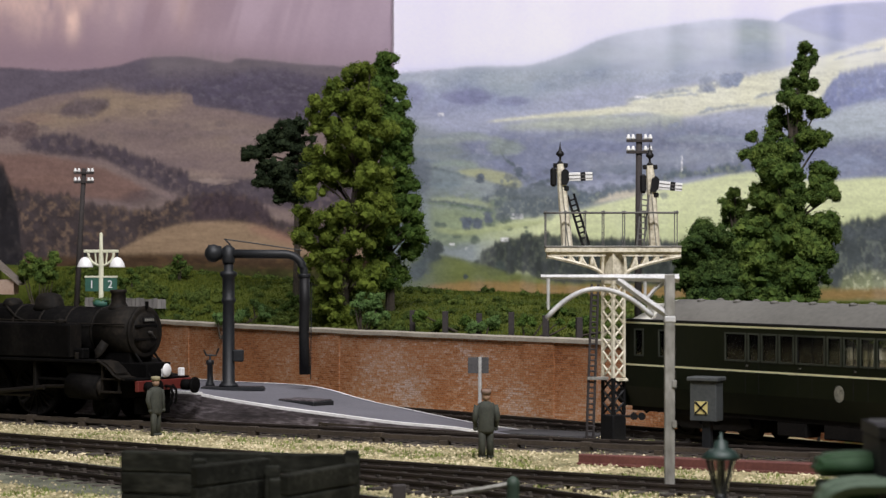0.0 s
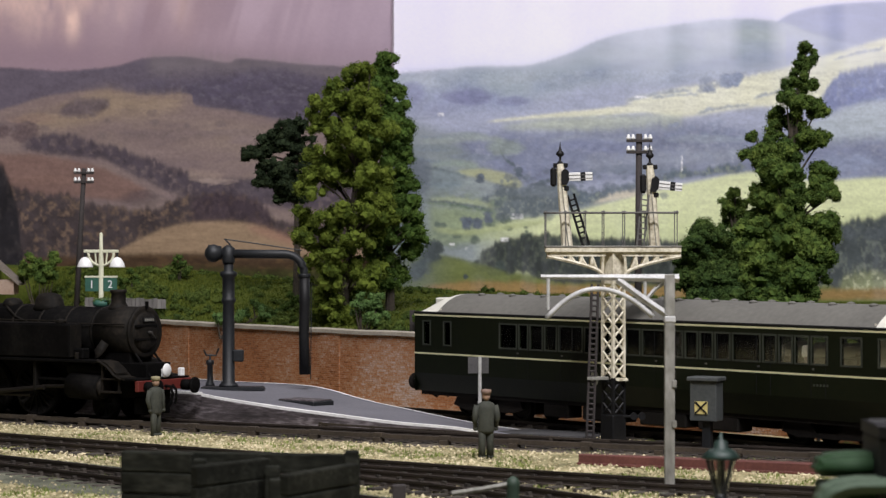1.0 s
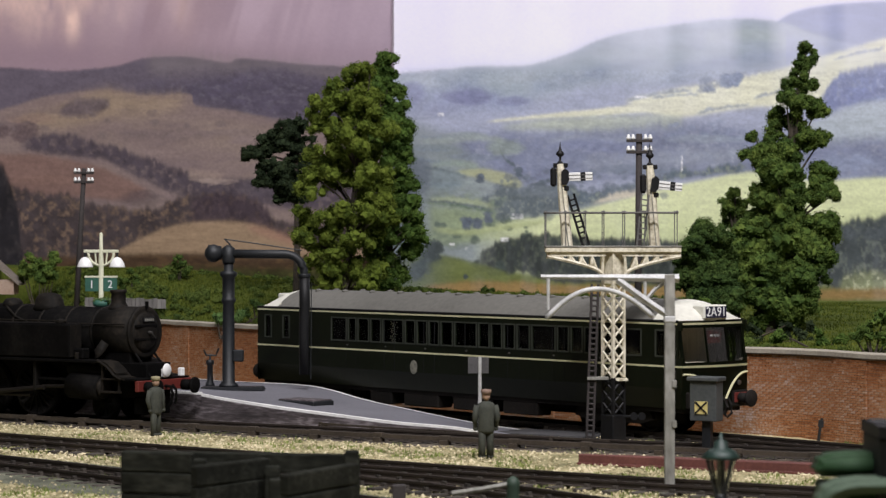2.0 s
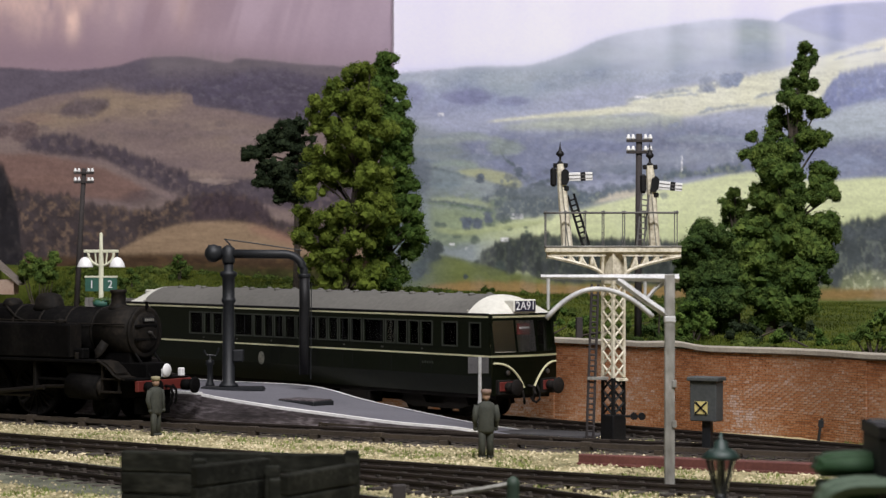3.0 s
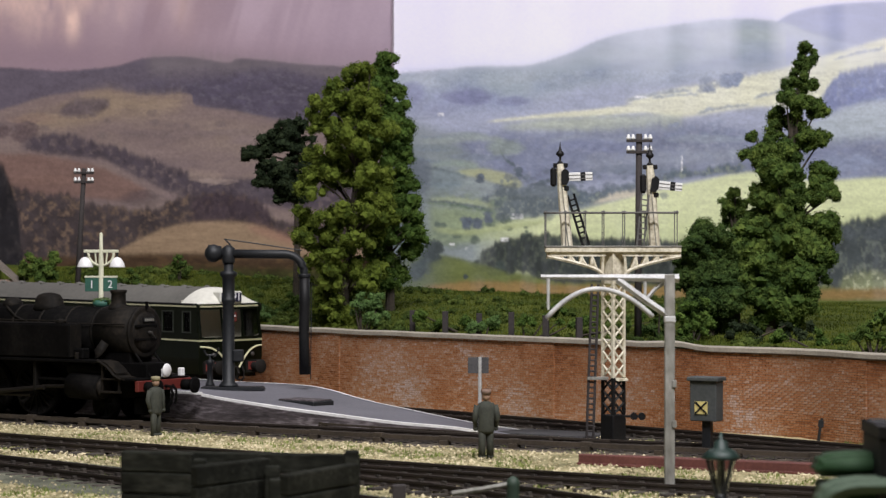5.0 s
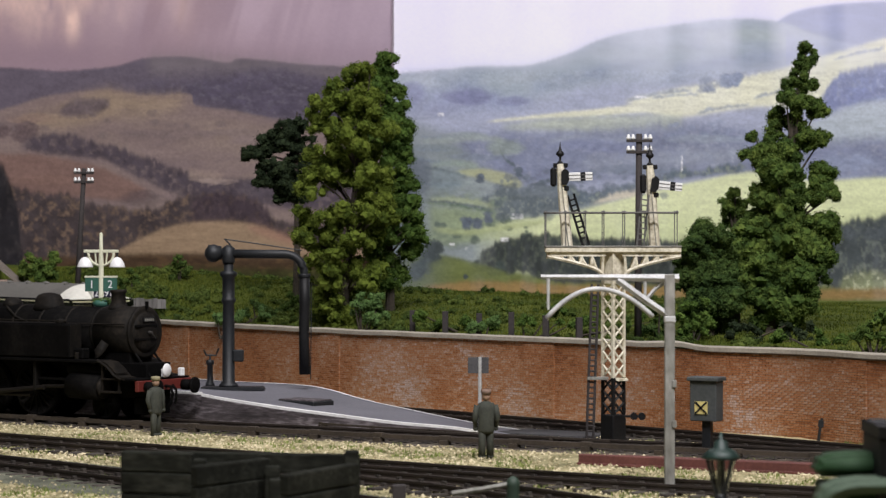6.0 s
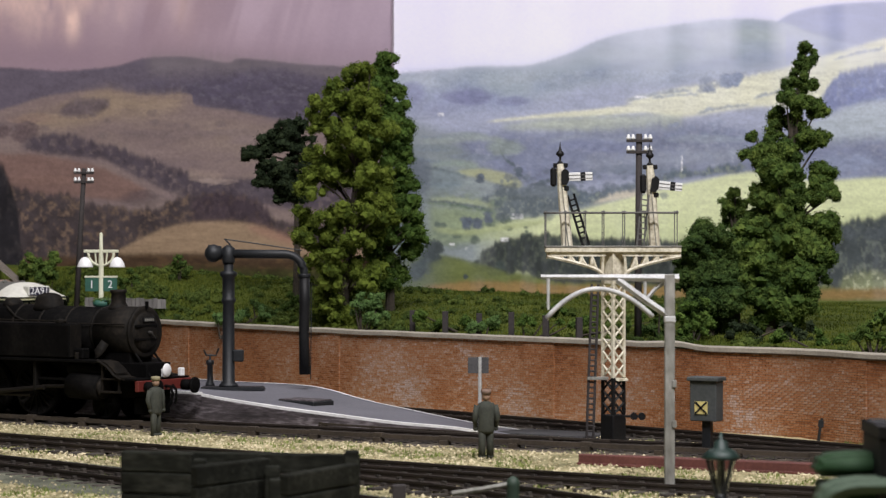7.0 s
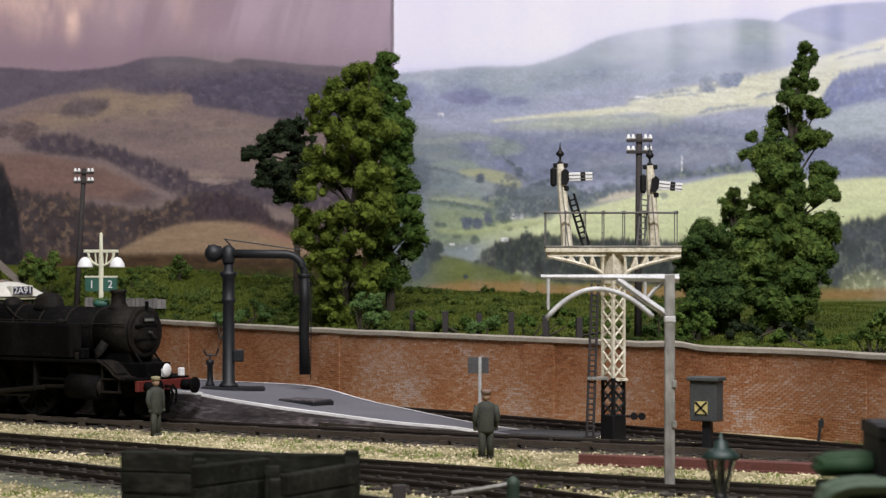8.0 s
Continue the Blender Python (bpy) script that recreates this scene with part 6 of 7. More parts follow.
# ---- loading gauge ----
def loading_gauge():
    lg = thing("loading_gauge", 67.6, 732, GROUND, 0, "weathered grey post with a white loading gauge arc on an arm", "loading gauge")
    g = -GROUND
    part("post", box(B(), -1.5, 1.5, -1.4, 1.4, 0, 62.2 + g, 0.25), M_CONCRETE, lg, "weathered grey square post")
    part("foot", box(B(), -3, 3, -2.4, 2.4, -0.5, 0.8, 0.3), M_CONCRETE, lg)
    part("beam", tube(B(), [(-38.4, 0, 61.4 + g), (-20, 0, 61.3 + g), (2.8, 0, 60.9 + g)], [0.65, 0.85, 1.35], 4), M_GALVANISED, lg, "pale grey tapered arm")
    part("brace", tube(B(), [(0, -0.4, 49.6 + g), (-8, -0.4, 55 + g), (-15.6, -0.4, 60.6 + g)], 1.05, 4), M_GALVANISED, lg)
    part("stay", tube(B(), [(0.5, 0.8, 61 + g), (-4, 0.8, 58 + g), (-7.4, 0.8, 54 + g)], 0.6, 4), M_GALVANISED, lg)
    part("clamp", box(B(), -1.7, 1.7, -1.6, 1.6, 47.8 + g, 49.8 + g, 0.3), M_GALVANISED, lg)
    for x, z in ((-36.2, 51.6), (-7.3, 54.2)):
        part("hanger", cyl(B(), (x, 0, 61 + g), (x, 0, z + g), 0.55, 0.45, 6), M_GALVANISED, lg)
    pts = []
    for f in np.linspace(0, 1, 22):
        x = -36.8 + 31.8 * f
        pts.append((x, 0, 57.8 + g - 9.6 * abs(2 * (f - 0.48)) ** 2.0 * (1.0 if f < 0.48 else 0.8)))
    part("gauge_arc", tube(B(), pts, 0.85, 6), M_GALVANISED, lg, "white curved gauge bar", True)
    for z in (18, 30):
        part("wire_clip", box(B(), 0.6, 2.0, -1.9, -1.2, z + g - 1.6, z + g + 0.6, 0.2), M_CONCRETE, lg)


loading_gauge()


# ---- platform things ----
def deck_z(x, y):
    best = (1e9, 0)
    for a, b in zip(NEAR, FAR):
        for f in np.linspace(0, 1, 15):
            p = a + (b - a) * f
            best = min(best, ((p[0] - x) ** 2 + (p[1] - y) ** 2, p[2]))
    return best[1]


def water_crane():
    x, y = -91, 1041
    z0 = deck_z(x, y)
    c = thing("water_crane", x, y, z0, 0, "dark painted swan-neck water crane with a leather bag", "water crane")
    h = lambda z: z - z0
    part("plinth", prism(B(), [(-12, 0), (15.5, 0), (14.5, 1.3), (-11, 1.3)], 11, Matrix.Translation((0, -5.5, 0))), M_CRANE, c)
    part("column", lathe(B(), [(4.2, 1.2), (4.0, 2.2), (2.7, 3.4), (2.5, 30), (2.4, h(45)), (3.0, h(46)), (3.0, h(47)), (2.6, h(47.5)), (2.6, h(56)), (3.6, h(57)), (3.6, h(58.4)), (2.0, h(59)), (2.0, h(63))], 20), M_CRANE, c, "tall round iron column", True)
    pts = [(-3, 0, h(66.2)), (24, 0, h(66))] + [(24 + 8 * math.sin(a), 0, h(66) - 8 + 8 * math.cos(a)) for a in np.linspace(0.25, 1.5, 8)] + [(32.3, 0, h(56.5))]
    part("swan_neck", tube(B(), pts, [1.9] * 2 + [1.75] * 8 + [1.9], 12), M_CRANE, c, "curved iron delivery pipe", True)
    part("turret", lathe(B(), [(2.4, h(62)), (2.7, h(63)), (2.7, h(68.4)), (1.6, h(69.4)), (0.6, h(70))], 16), M_CRANE, c, "", True)
    part("counterweight", ball(cyl(B(), (-3, 0, h(66.6)), (-8.6, 0, h(66.6)), 2.9, 3.4, 14), (-6.4, 0, h(66.4)), 3.8, 16), M_CRANE, c, "round iron counterweight", True)
    bag = part("bag", tube(B(), [(32.2, 0, h(57.5)), (32.3, 0, h(45)), (32.0, 0, h(30)), (32.4, 0, h(15))], [2.2, 2.3, 2.2, 2.4], 10), M_BLACK, c, "long black leather bag", True)
    part("collar", lathe(B(), [(2.5, 0), (2.6, 0.3), (2.6, 1.2), (2.4, 1.5)], 14, Matrix.Translation((32.2, 0, h(56.2)))), M_CRANE, bag)
    part("chain", cyl(B(), (35.2, -0.5, h(54)), (34.9, -0.5, h(13)), 0.22, 0.22, 5), M_IRON, bag)
    rod = part("stay_rod", tube(B(), [(-1.6, 0, h(72.4)), (14, 0, h(70.2)), (31, 0, h(67.6))], 0.28, 5), M_IRON, c)
    part("rod_bracket", tube(B(), [(-1.7, 0, h(72.6)), (0.4, 0, h(70.4)), (2, 0, h(67.6))], 0.4, 5), M_IRON, rod)
    part("valve_box", box(B(), 2.0, 6.4, -2.6, 2.0, h(20.5), h(25.5), 0.4), M_CRANE, c)
    # separate hand valve
    x, y = -100.5, 1058
    z0 = deck_z(x, y)
    v = thing("valve_pillar", x, y, z0, 0, "short dark iron valve pillar with a bar handle", "valve")
    part("pillar", lathe(B(), [(2.2, 0), (1.9, 1), (1.3, 2), (1.2, 9), (1.8, 9.6), (1.8, 11), (0.5, 11.6), (0.4, 13.4)], 12), M_CRANE, v, "", True)
    part("handle", tube(B(), [(-2.6, 0, 15.6), (-1.6, 0, 13.4), (2.6, 0, 13.2), (3.8, 0, 16.4)], 0.5, 6), M_IRON, v)
    # raised hatch of boards on the platform
    x, y = -55.4, 1000
    hatch = thing("drain_cover", x, y, deck_z(x, y) - 0.5, -38, "dark rectangular boarded cover lying on the platform", "cover")
    part("frame", box(B(), -11, 9, -6.4, 6.4, -1.5, 1.5, 0.3), M_IRON, hatch)
    for k in range(5):
        part("board", box(B(), -10.3 + k * 3.8, -6.9 + k * 3.8, -5.8, 5.8, 1.4, 2.0, 0.15), M_PLATWALL, hatch)


def platform_lamp():
    x, y = -145.2, 1042
    z0 = deck_z(x, y)
    h = lambda z: z - z0
    M_CREAM = mat("pale_cream_paint", [(0.55, 0.55, 0.40), (0.72, 0.72, 0.55)], 0.6, 0, 5, 1, 0.1)
    M_SIGNGREEN = mat("sign_green", [(0.02, 0.085, 0.06), (0.035, 0.12, 0.085)], 0.6, 0, 5, 1, 0.05)
    lamp = thing("platform_lamp", x, y, z0, 0, "cream double-arm platform lamp with white shades and green number boards", "street lamp")
    part("pole", lathe(B(), [(1.9, 0), (1.9, 4), (1.15, 5), (1.05, h(64)), (0.8, h(68)), (0.7, h(74.6)), (0.2, h(75.2))], 12), M_CREAM, lamp, "", True)
    part("cross_arm", box(B(), -7.4, 7.4, -0.6, 0.6, h(66.6), h(67.9), 0.15), M_CREAM, lamp)
    part("scroll", tube(B(), [(5.4 * math.cos(a), 0, h(66.6) - 5.4 * math.sin(a)) for a in np.linspace(0, math.pi, 16)], 0.55, 6), M_CREAM, lamp, "cream curved bracket", True)
    for dx in (-2.6, 2.6):
        part("scroll_bar", cyl(B(), (dx, 0, h(67)), (dx * 0.8, 0, h(62.2)), 0.35, 0.35, 6), M_CREAM, lamp)
    for s in (-1, 1):
        shade = part("shade", lathe(B(), [(0.6, h(64.8)), (1.7, h(64.2)), (2.7, h(62.8)), (3.4, h(60.8)), (3.4, h(60.4)), (0.2, h(60.5))], 18, Matrix.Translation((s * 6.8, 0, 0))), M_WHITE, lamp, "white enamel shade", True)
        part("hanger", cyl(B(), (s * 6.8, 0, h(67)), (s * 6.8, 0, h(64.4)), 0.5, 0.5, 8), M_IRON, shade)
        board = part("number_board", box(B(), min(s * 0.9, s * 6.8), max(s * 0.9, s * 6.8), -0.6, 0.2, h(50.2), h(56.0), 0.1), M_SIGNGREEN, lamp, "green platform number board")
        lettering("1" if s < 0 else "2", 4.6, Matrix.Translation((s * 3.9 * MM, -0.75 * MM, h(53.1) * MM)) @ Matrix.Rotation(radians(90), 4, "X"), M_WHITE, board, "numeral")
        part("board_top", box(B(), min(s * 0.6, s * 7.0), max(s * 0.6, s * 7.0), -0.9, 0.5, h(56.0), h(56.8), 0.1), M_CREAM, board)
    basket = part("basket", ball(B(), (0, 0, h(45)), 2.0, 10, (1.9, 1.4, 1)), M_SIGNGREEN, lamp, "green flower basket", True)
    rng = np.random.default_rng(4)
    leaves("basket_leaves", [(rng.uniform(-3.6, 3.6), rng.uniform(-2, 0), h(46) + rng.uniform(-0.6, 0.8)) for _ in range(14)], [1.0] * 14, 24, 0.5, M_LEAF_PALE, basket, 3)


def sign_post():
    x, y = 14.2, 944
    s = thing("sign_post", x, y, GROUND, 0, "grey square sign on a thin white post", "sign")
    g = -GROUND
    part("pole", cyl(B(), (0, 0, -0.5), (0, 0, 27.2 + g), 0.75, 0.7, 8), M_GALVANISED, s)
    part("board", box(B(), -4.6, 3.4, -0.2, 0.6, 20.8 + g, 27.0 + g, 0.1), mat("sign_grey", [(0.06, 0.058, 0.06), (0.095, 0.092, 0.095)], 0.7, 0, 4, 1, 0.1), s)


def barrow_crossing():
    base = thing("crossing_slab", 38, 948, GROUND, -38, "low dark grey tarmac crossing at the ramp's foot", "crossing", kind="structure")
    bm = box(B(), -14, 26, -11, 11, -0.6, 1.5, 0.4)
    for v in bm.verts:
        v.co.z += 0.3 * noise.noise(Vector((v.co.x / 6, v.co.y / 6, 2)))
    part("slab", bm, M_SLAB, base)


M_SLAB = mat("dirty_dark_tarmac", [(0.035, 0.034, 0.036), (0.085, 0.083, 0.086)], 0.95, 0, 14, 1.5, 0.4, spec=0.2)
barrow_crossing()
water_crane()
platform_lamp()
sign_post()


def telegraph_pole(x, d, y_top, z_low, lean, arms, label):
    X, Z = at_depth(x, y_top, d)
    z0 = z_low
    p = thing("telegraph_pole", X, d, z0, 0, label, "telegraph pole", "telegraph poles")
    H = Z - z0
    part("pole", tube(B(), [(-lean, 0, -3), (-lean * 0.5, 0, H * 0.5), (0, 0, H)], [1.6, 1.45, 1.3], 10), M_TIMBER, p, "", True)
    for dz in arms:
        arm = part("cross_arm", box(B(), -5.4, 5.4, -1.9, -0.8, H - dz - 0.6, H - dz + 0.6, 0.1), M_TIMBER, p)
        for xx in (-4.6, -2.6, 2.6, 4.6):
            part("insulator", lathe(B(), [(0.3, 0), (0.9, 0.2), (0.95, 0.9), (0.6, 1.3), (0.7, 1.7), (0.3, 2.2)], 8, Matrix.Translation((xx, -1.3, H - dz + 0.5))), M_WHITE, arm, "white porcelain insulator", True)
    return p


telegraph_pole(149, 1330, 298, bank_z(-195, 1330), 4.5, (2.6, 7.6), "dark timber telegraph pole leaning slightly on the bank")
telegraph_pole(1131, 1030, 237, bank_z(82, 1030), 0.5, (3.0, 7.8), "dark timber telegraph pole close behind the wall")


def relay_box():
    c = thing("relay_cabinet", 93.4, 866, GROUND, -28, "grey cabinet on a dark post with a yellow crossed plate", "cabinet")
    g = -GROUND
    part("post", box(B(), -1.6, 1.6, -1.4, 1.4, -0.5, 9 + g, 0.2), M_IRON, c)
    body = part("body", box(B(), -5.4, 4.6, -3.4, 3.4, 8.4 + g, 22.6 + g, 0.3), M_GREYPAINT, c, "grey painted metal box")
    part("lid", box(B(), -6.3, 5.5, -4.4, 4.2, 22.5 + g, 24.0 + g, 0.3), M_GREYPAINT, c)
    plate = part("plate", box(B(), -3.4, 1.4, -3.75, -3.4, 11.0 + g, 15.4 + g), M_YELLOW, body, "yellow plate with a black cross")
    for s in (-1, 1):
        bm = box(B(), -3.0, 3.0, -0.12, 0.12, -0.3, 0.3, 0, Matrix.Translation((-1.0, -3.85, 13.2 + g)) @ Matrix.Rotation(s * 0.75, 4, "Y"))
        part("cross_bar", bm, M_BLACK, plate)


relay_box()


# ---- small figures, each one plain mesh ----
def figure(x, y, rz, height, cap, coat, label):
    k = height / 23.0
    bm = B()
    for s in (-1, 1):
        tube(bm, [(s * 1.5, 0.6 * s, 0.3), (s * 1.4, 0.3 * s, 5.4), (s * 1.1, 0, 10.8)], [1.25, 1.2, 1.5], 8)
        box(bm, s * 1.5 - 1.0, s * 1.5 + 1.0, -2.0 + 0.6 * s, 1.2 + 0.6 * s, 0, 1.1, 0.3)
        tube(bm, [(s * 3.0, 0, 17.6), (s * 3.8, 0.3, 14), (s * 3.5, -0.6, 10.4)], [1.1, 1.0, 0.75], 7)
        ball(bm, (s * 3.5, -0.7, 9.8), 0.8, 6)
    lathe(bm, [(2.3, 8.2), (2.9, 9.4), (2.5, 12.4), (3.1, 16.2), (2.6, 18.2), (1.0, 19.0)], 12, Matrix.Diagonal((1.05, 0.72, 1, 1)))
    body = len(bm.faces)
    ball(bm, (0, -0.1, 20.6), 1.45, 10, (0.95, 1.0, 1.15))
    head = len(bm.faces)
    lathe(bm, [(1.5, 21.2), (1.8, 22.1), (1.7, 22.8), (0.4, 23.0)], 12, Matrix.Diagonal((1, 1.1, 1, 1)))
    for i, f in enumerate(bm.faces):
        f.material_index = 0 if i < body else 1 if i < head else 2
        f.smooth = True
    bmesh.ops.scale(bm, vec=(k, k, k), verts=bm.verts)
    ob = part("figurine", bm, coat)
    ob.data.materials.append(mat("painted_face", [(0.32, 0.2, 0.13), (0.42, 0.27, 0.19)], 0.8, 0, 2, 0.5, 0.05))
    ob.data.materials.append(cap)
    ob.matrix_basis = pose(x * MM, y * MM, (GROUND + 0.1) * MM, 0, 0, rz)
    tagged(ob, label, "figurine")


M_COAT = mat("grey_green_coat", [(0.028, 0.031, 0.024), (0.058, 0.062, 0.047)], 0.85, 0, 4, 0.8, 0.2)
figure(-110.7, 945, 50, 23.0, mat("straw_cap", [(0.22, 0.19, 0.11), (0.34, 0.3, 0.18)], 0.8, 0, 2, 0.5, 0.1), M_COAT, "small painted model workman in grey-green with a straw-coloured cap")
figure(14.9, 849, 190, 24.0, mat("brown_cap", [(0.16, 0.1, 0.075), (0.25, 0.17, 0.13)], 0.8, 0, 2, 0.5, 0.1), M_COAT, "small painted model railwayman in a dark grey-green coat")


# ---- the tank engine ----
M_ENGINE = mat("sooty_black_paint", [(0.0019, 0.0019, 0.0019), (0.0039, 0.0036, 0.0036), (0.0097, 0.0089, 0.0078)], 0.75, 0.0, 14, 1.5, 0.12, spec=0.06)
M_SMOKEBOX = mat("dusty_smokebox_black", [(0.0043, 0.0039, 0.0037), (0.0095, 0.0082, 0.0068), (0.0224, 0.0179, 0.0136)], 0.7, 0, 10, 1.5, 0.15, spec=0.12)
M_RODSTEEL = mat("dirty_rod_steel", [(0.0073, 0.0062, 0.0054), (0.0182, 0.0151, 0.0123)], 0.6, 0.3, 6, 1, 0.1, spec=0.2)


def tank_engine():
    e = thing("tank_engine", -112, 981, 0, -32.5, "sooty black steam tank engine with a red buffer beam", "locomotive")
    X = Matrix.Rotation(radians(90), 4, "Y")
    axis = 35.0

    def barrel(name, x0, x1, r0, r1, m, parent=e, label=""):
        return part(name, lathe(B(), [(r0 * 0.2, 0), (r0, 0.0), (r1, x1 - x0), (r1 * 0.2, x1 - x0)], 32, Matrix.Translation((x0, 0, axis)) @ X), m, parent, label, True)
    smoke = barrel("smokebox", -28, -9.4, 10.3, 10.3, M_SMOKEBOX, e, "dusty black smokebox")
    part("smokebox_ring", lathe(B(), [(9.2, 0), (10.6, 0.1), (10.6, 0.9), (9.6, 1.2)], 32, Matrix.Translation((-10, 0, axis)) @ X), M_SMOKEBOX, smoke, "", True)
    door = part("smokebox_door", lathe(B(), [(8.3, 0), (8.2, 0.7), (6.4, 1.5), (3.4, 2.1), (0.4, 2.3)], 32, Matrix.Translation((-9.4, 0, axis)) @ X), M_SMOKEBOX, smoke, "round dished smokebox door", True)
    part("hinge_strap", box(B(), -8.4, -7.2, -7.6, 5.5, axis + 2.2, axis + 3.2, 0.1), M_ENGINE, door)
    part("hinge_strap", box(B(), -8.4, -7.2, -7.6, 5.5, axis - 3.2, axis - 2.2, 0.1), M_ENGINE, door)
    part("door_dart", cyl(cyl(B(), (-7.4, 0, axis), (-5.4, 0, axis), 0.7, 0.5, 8), (-5.8, 0, axis), (-5.8, 2.6, axis - 2.4), 0.3, 0.25, 6), M_TYRE, door)
    plate = part("number_plate", box(B(), -8.0, -7.0, -3.4, 3.4, axis + 4.2, axis + 6.0, 0.1), M_BLACK, door)
    for k in range(5):
        part("plate_bar", box(B(), -7.02, -6.9, -2.8 + k * 1.2, -2.0 + k * 1.2, axis + 4.6, axis + 5.6), M_CONCRETE, plate)
    boiler = barrel("boiler", -86, -28, 10.6, 9.7, M_ENGINE, e, "black boiler barrel with thin bands")
    for x in (-30, -44, -58, -72):
        r = 9.75 + (-28 - x) * 0.9 / 58
        part("boiler_band", lathe(B(), [(r, 0), (r + 0.18, 0.1), (r + 0.18, 1.0), (r, 1.1)], 32, Matrix.Translation((x, 0, axis)) @ X), M_SMOKEBOX, boiler, "", True)
    part("firebox", box(B(), -112, -86, -10.4, 10.4, 20, axis + 10.5, 3), M_ENGINE, e)
    part("chimney", lathe(B(), [(5.0, axis + 9.0), (3.9, axis + 10.2), (3.1, axis + 11.6), (2.9, axis + 15.4), (3.4, axis + 16.0), (3.4, axis + 16.8), (2.4, axis + 17.0), (2.2, axis + 14)], 24, Matrix.Translation((-23, 0, 0))), M_SMOKEBOX, e, "squat black chimney", True)
    part("steam_dome", lathe(B(), [(6.6, axis + 8.2), (5.4, axis + 10.2), (5.0, axis + 12.6), (4.0, axis + 14.4), (2.0, axis + 15.2), (0.3, axis + 15.4)], 24, Matrix.Translation((-60, 0, 0)) @ Matrix.Diagonal((1.25, 1, 1, 1))), M_SMOKEBOX, e, "low rounded steam dome", True)
    part("top_feed", lathe(B(), [(4.6, axis + 8.8), (4.2, axis + 11), (3.0, axis + 12.6), (0.3, axis + 13)], 20, Matrix.Translation((-80, 0, 0))), M_SMOKEBOX, e, "", True)
    for s in (-1, 1):
        y0, y1 = (s * 17.0, s * 10.0)
        tank = part("side_tank", box(B(), -100, -34, min(y0, y1), max(y0, y1), 24.4, 38.4, 0.7), M_ENGINE, e, "plain black side tank")
        part("tank_filler", lathe(B(), [(2.2, 38.2), (2.2, 39.6), (0.4, 40.2)], 14, Matrix.Translation((-42, s * 13.4, 0))), M_SMOKEBOX, tank, "", True)
        part("tank_seam", box(B(), -34.2, -33.8, min(y0, y1) + 0.2, max(y0, y1) - 0.2, 25, 38, 0.05), M_SMOKEBOX, tank)
        part("running_plate", box(B(), -150, -19, min(s * 17.2, s * 9), max(s * 17.2, s * 9), 23.0, 24.2, 0.2), M_ENGINE, e, "narrow black running plate")
        drop = B()
        pts = [(-19.2, 23.6), (-15.5, 23.0), (-12, 20.6), (-9, 17.6), (-6, 17.0)]
        for a, b in zip(pts, pts[1:]):
            prism(drop, [(a[0], a[1] - 0.5), (b[0], b[1] - 0.5), (b[0], b[1] + 0.5), (a[0], a[1] + 0.5)], 8, Matrix.Translation((0, s * 13.1 - 4, 0)))
        part("dropped_plate", drop, M_SMOKEBOX, e)
        steps = part("front_steps", box(B(), -18.5, -9.0, min(s * 16.4, s * 14.6), max(s * 16.4, s * 14.6), 11.2, 12.0, 0.1), M_SMOKEBOX, e)
        for x in (-18.2, -9.6):
            part("step_hanger", box(B(), x - 0.4, x + 0.4, s * 15.4 - 0.5, s * 15.4 + 0.5, 11.4, 22.8 if x < -12 else 18), M_SMOKEBOX, steps)
        for k in range(4):
            x0, zt = -18.6 + k * 3.0, 22.6 - k * 1.75
            part("sloping_tread", box(B(), x0, x0 + 3.4, min(s * 17.0, s * 10.5), max(s * 17.0, s * 10.5), zt - 0.4, zt + 0.4, 0.1), M_SMOKEBOX, steps)
        part("step_stringer", tube(B(), [(-19.6, s * 17.0, 24.2), (-14.5, s * 17.0, 21.6), (-11.0, s * 17.0, 18.4), (-7.6, s * 17.0, 16.9)], 0.55, 6), M_RODSTEEL, steps)
        part("step_tread", box(B(), -18.5, -9.0, min(s * 16.4, s * 14.6), max(s * 16.4, s * 14.6), 16.4, 17.1, 0.1), M_SMOKEBOX, steps)
        cylinder = part("cylinder", cyl(B(), (-36, s * 13.2, 13.5), (-20, s * 13.2, 13.0), 5.2, 5.2, 20), M_ENGINE, e, "black outside cylinder", True)
        part("cylinder_cover", cyl(B(), (-20, s * 13.2, 13.0), (-18.8, s * 13.2, 13.0), 4.4, 4.0, 20), M_SMOKEBOX, cylinder, "", True)
        part("valve_chest", cyl(B(), (-38, s * 11.6, 20.5), (-19, s * 11.6, 20.5), 2.8, 2.8, 16), M_ENGINE, cylinder, "", True)
        part("steam_pipe", tube(B(), [(-25, s * 12.6, 22), (-24, s * 11.4, 27), (-22, s * 9.4, 31)], 1.9, 10), M_SMOKEBOX, e, "", True)
        part("tank_rail", tube(B(), [(-98, s * 17.2, 39.6), (-36, s * 17.2, 39.6)], 0.28, 5), M_SMOKEBOX, tank)
        part("boiler_handrail", tube(B(), [(-84, s * 10.9, axis + 3.4), (-28, s * 10.4, axis + 3.4), (-11, s * 10.7, axis + 3.4)], 0.3, 5), M_RODSTEEL, e)
        part("clack_pipe", tube(B(), [(-78, s * 6.0, axis + 9.4), (-70, s * 9.4, axis + 5.6), (-52, s * 10.6, axis - 0.5), (-38, s * 11.0, axis - 5)], 0.5, 6), M_SMOKEBOX, e)
        part("sandbox", box(B(), -33.5, -28.5, min(s * 15.5, s * 11), max(s * 15.5, s * 11), 24.2, 28.6, 0.5), M_ENGINE, e)
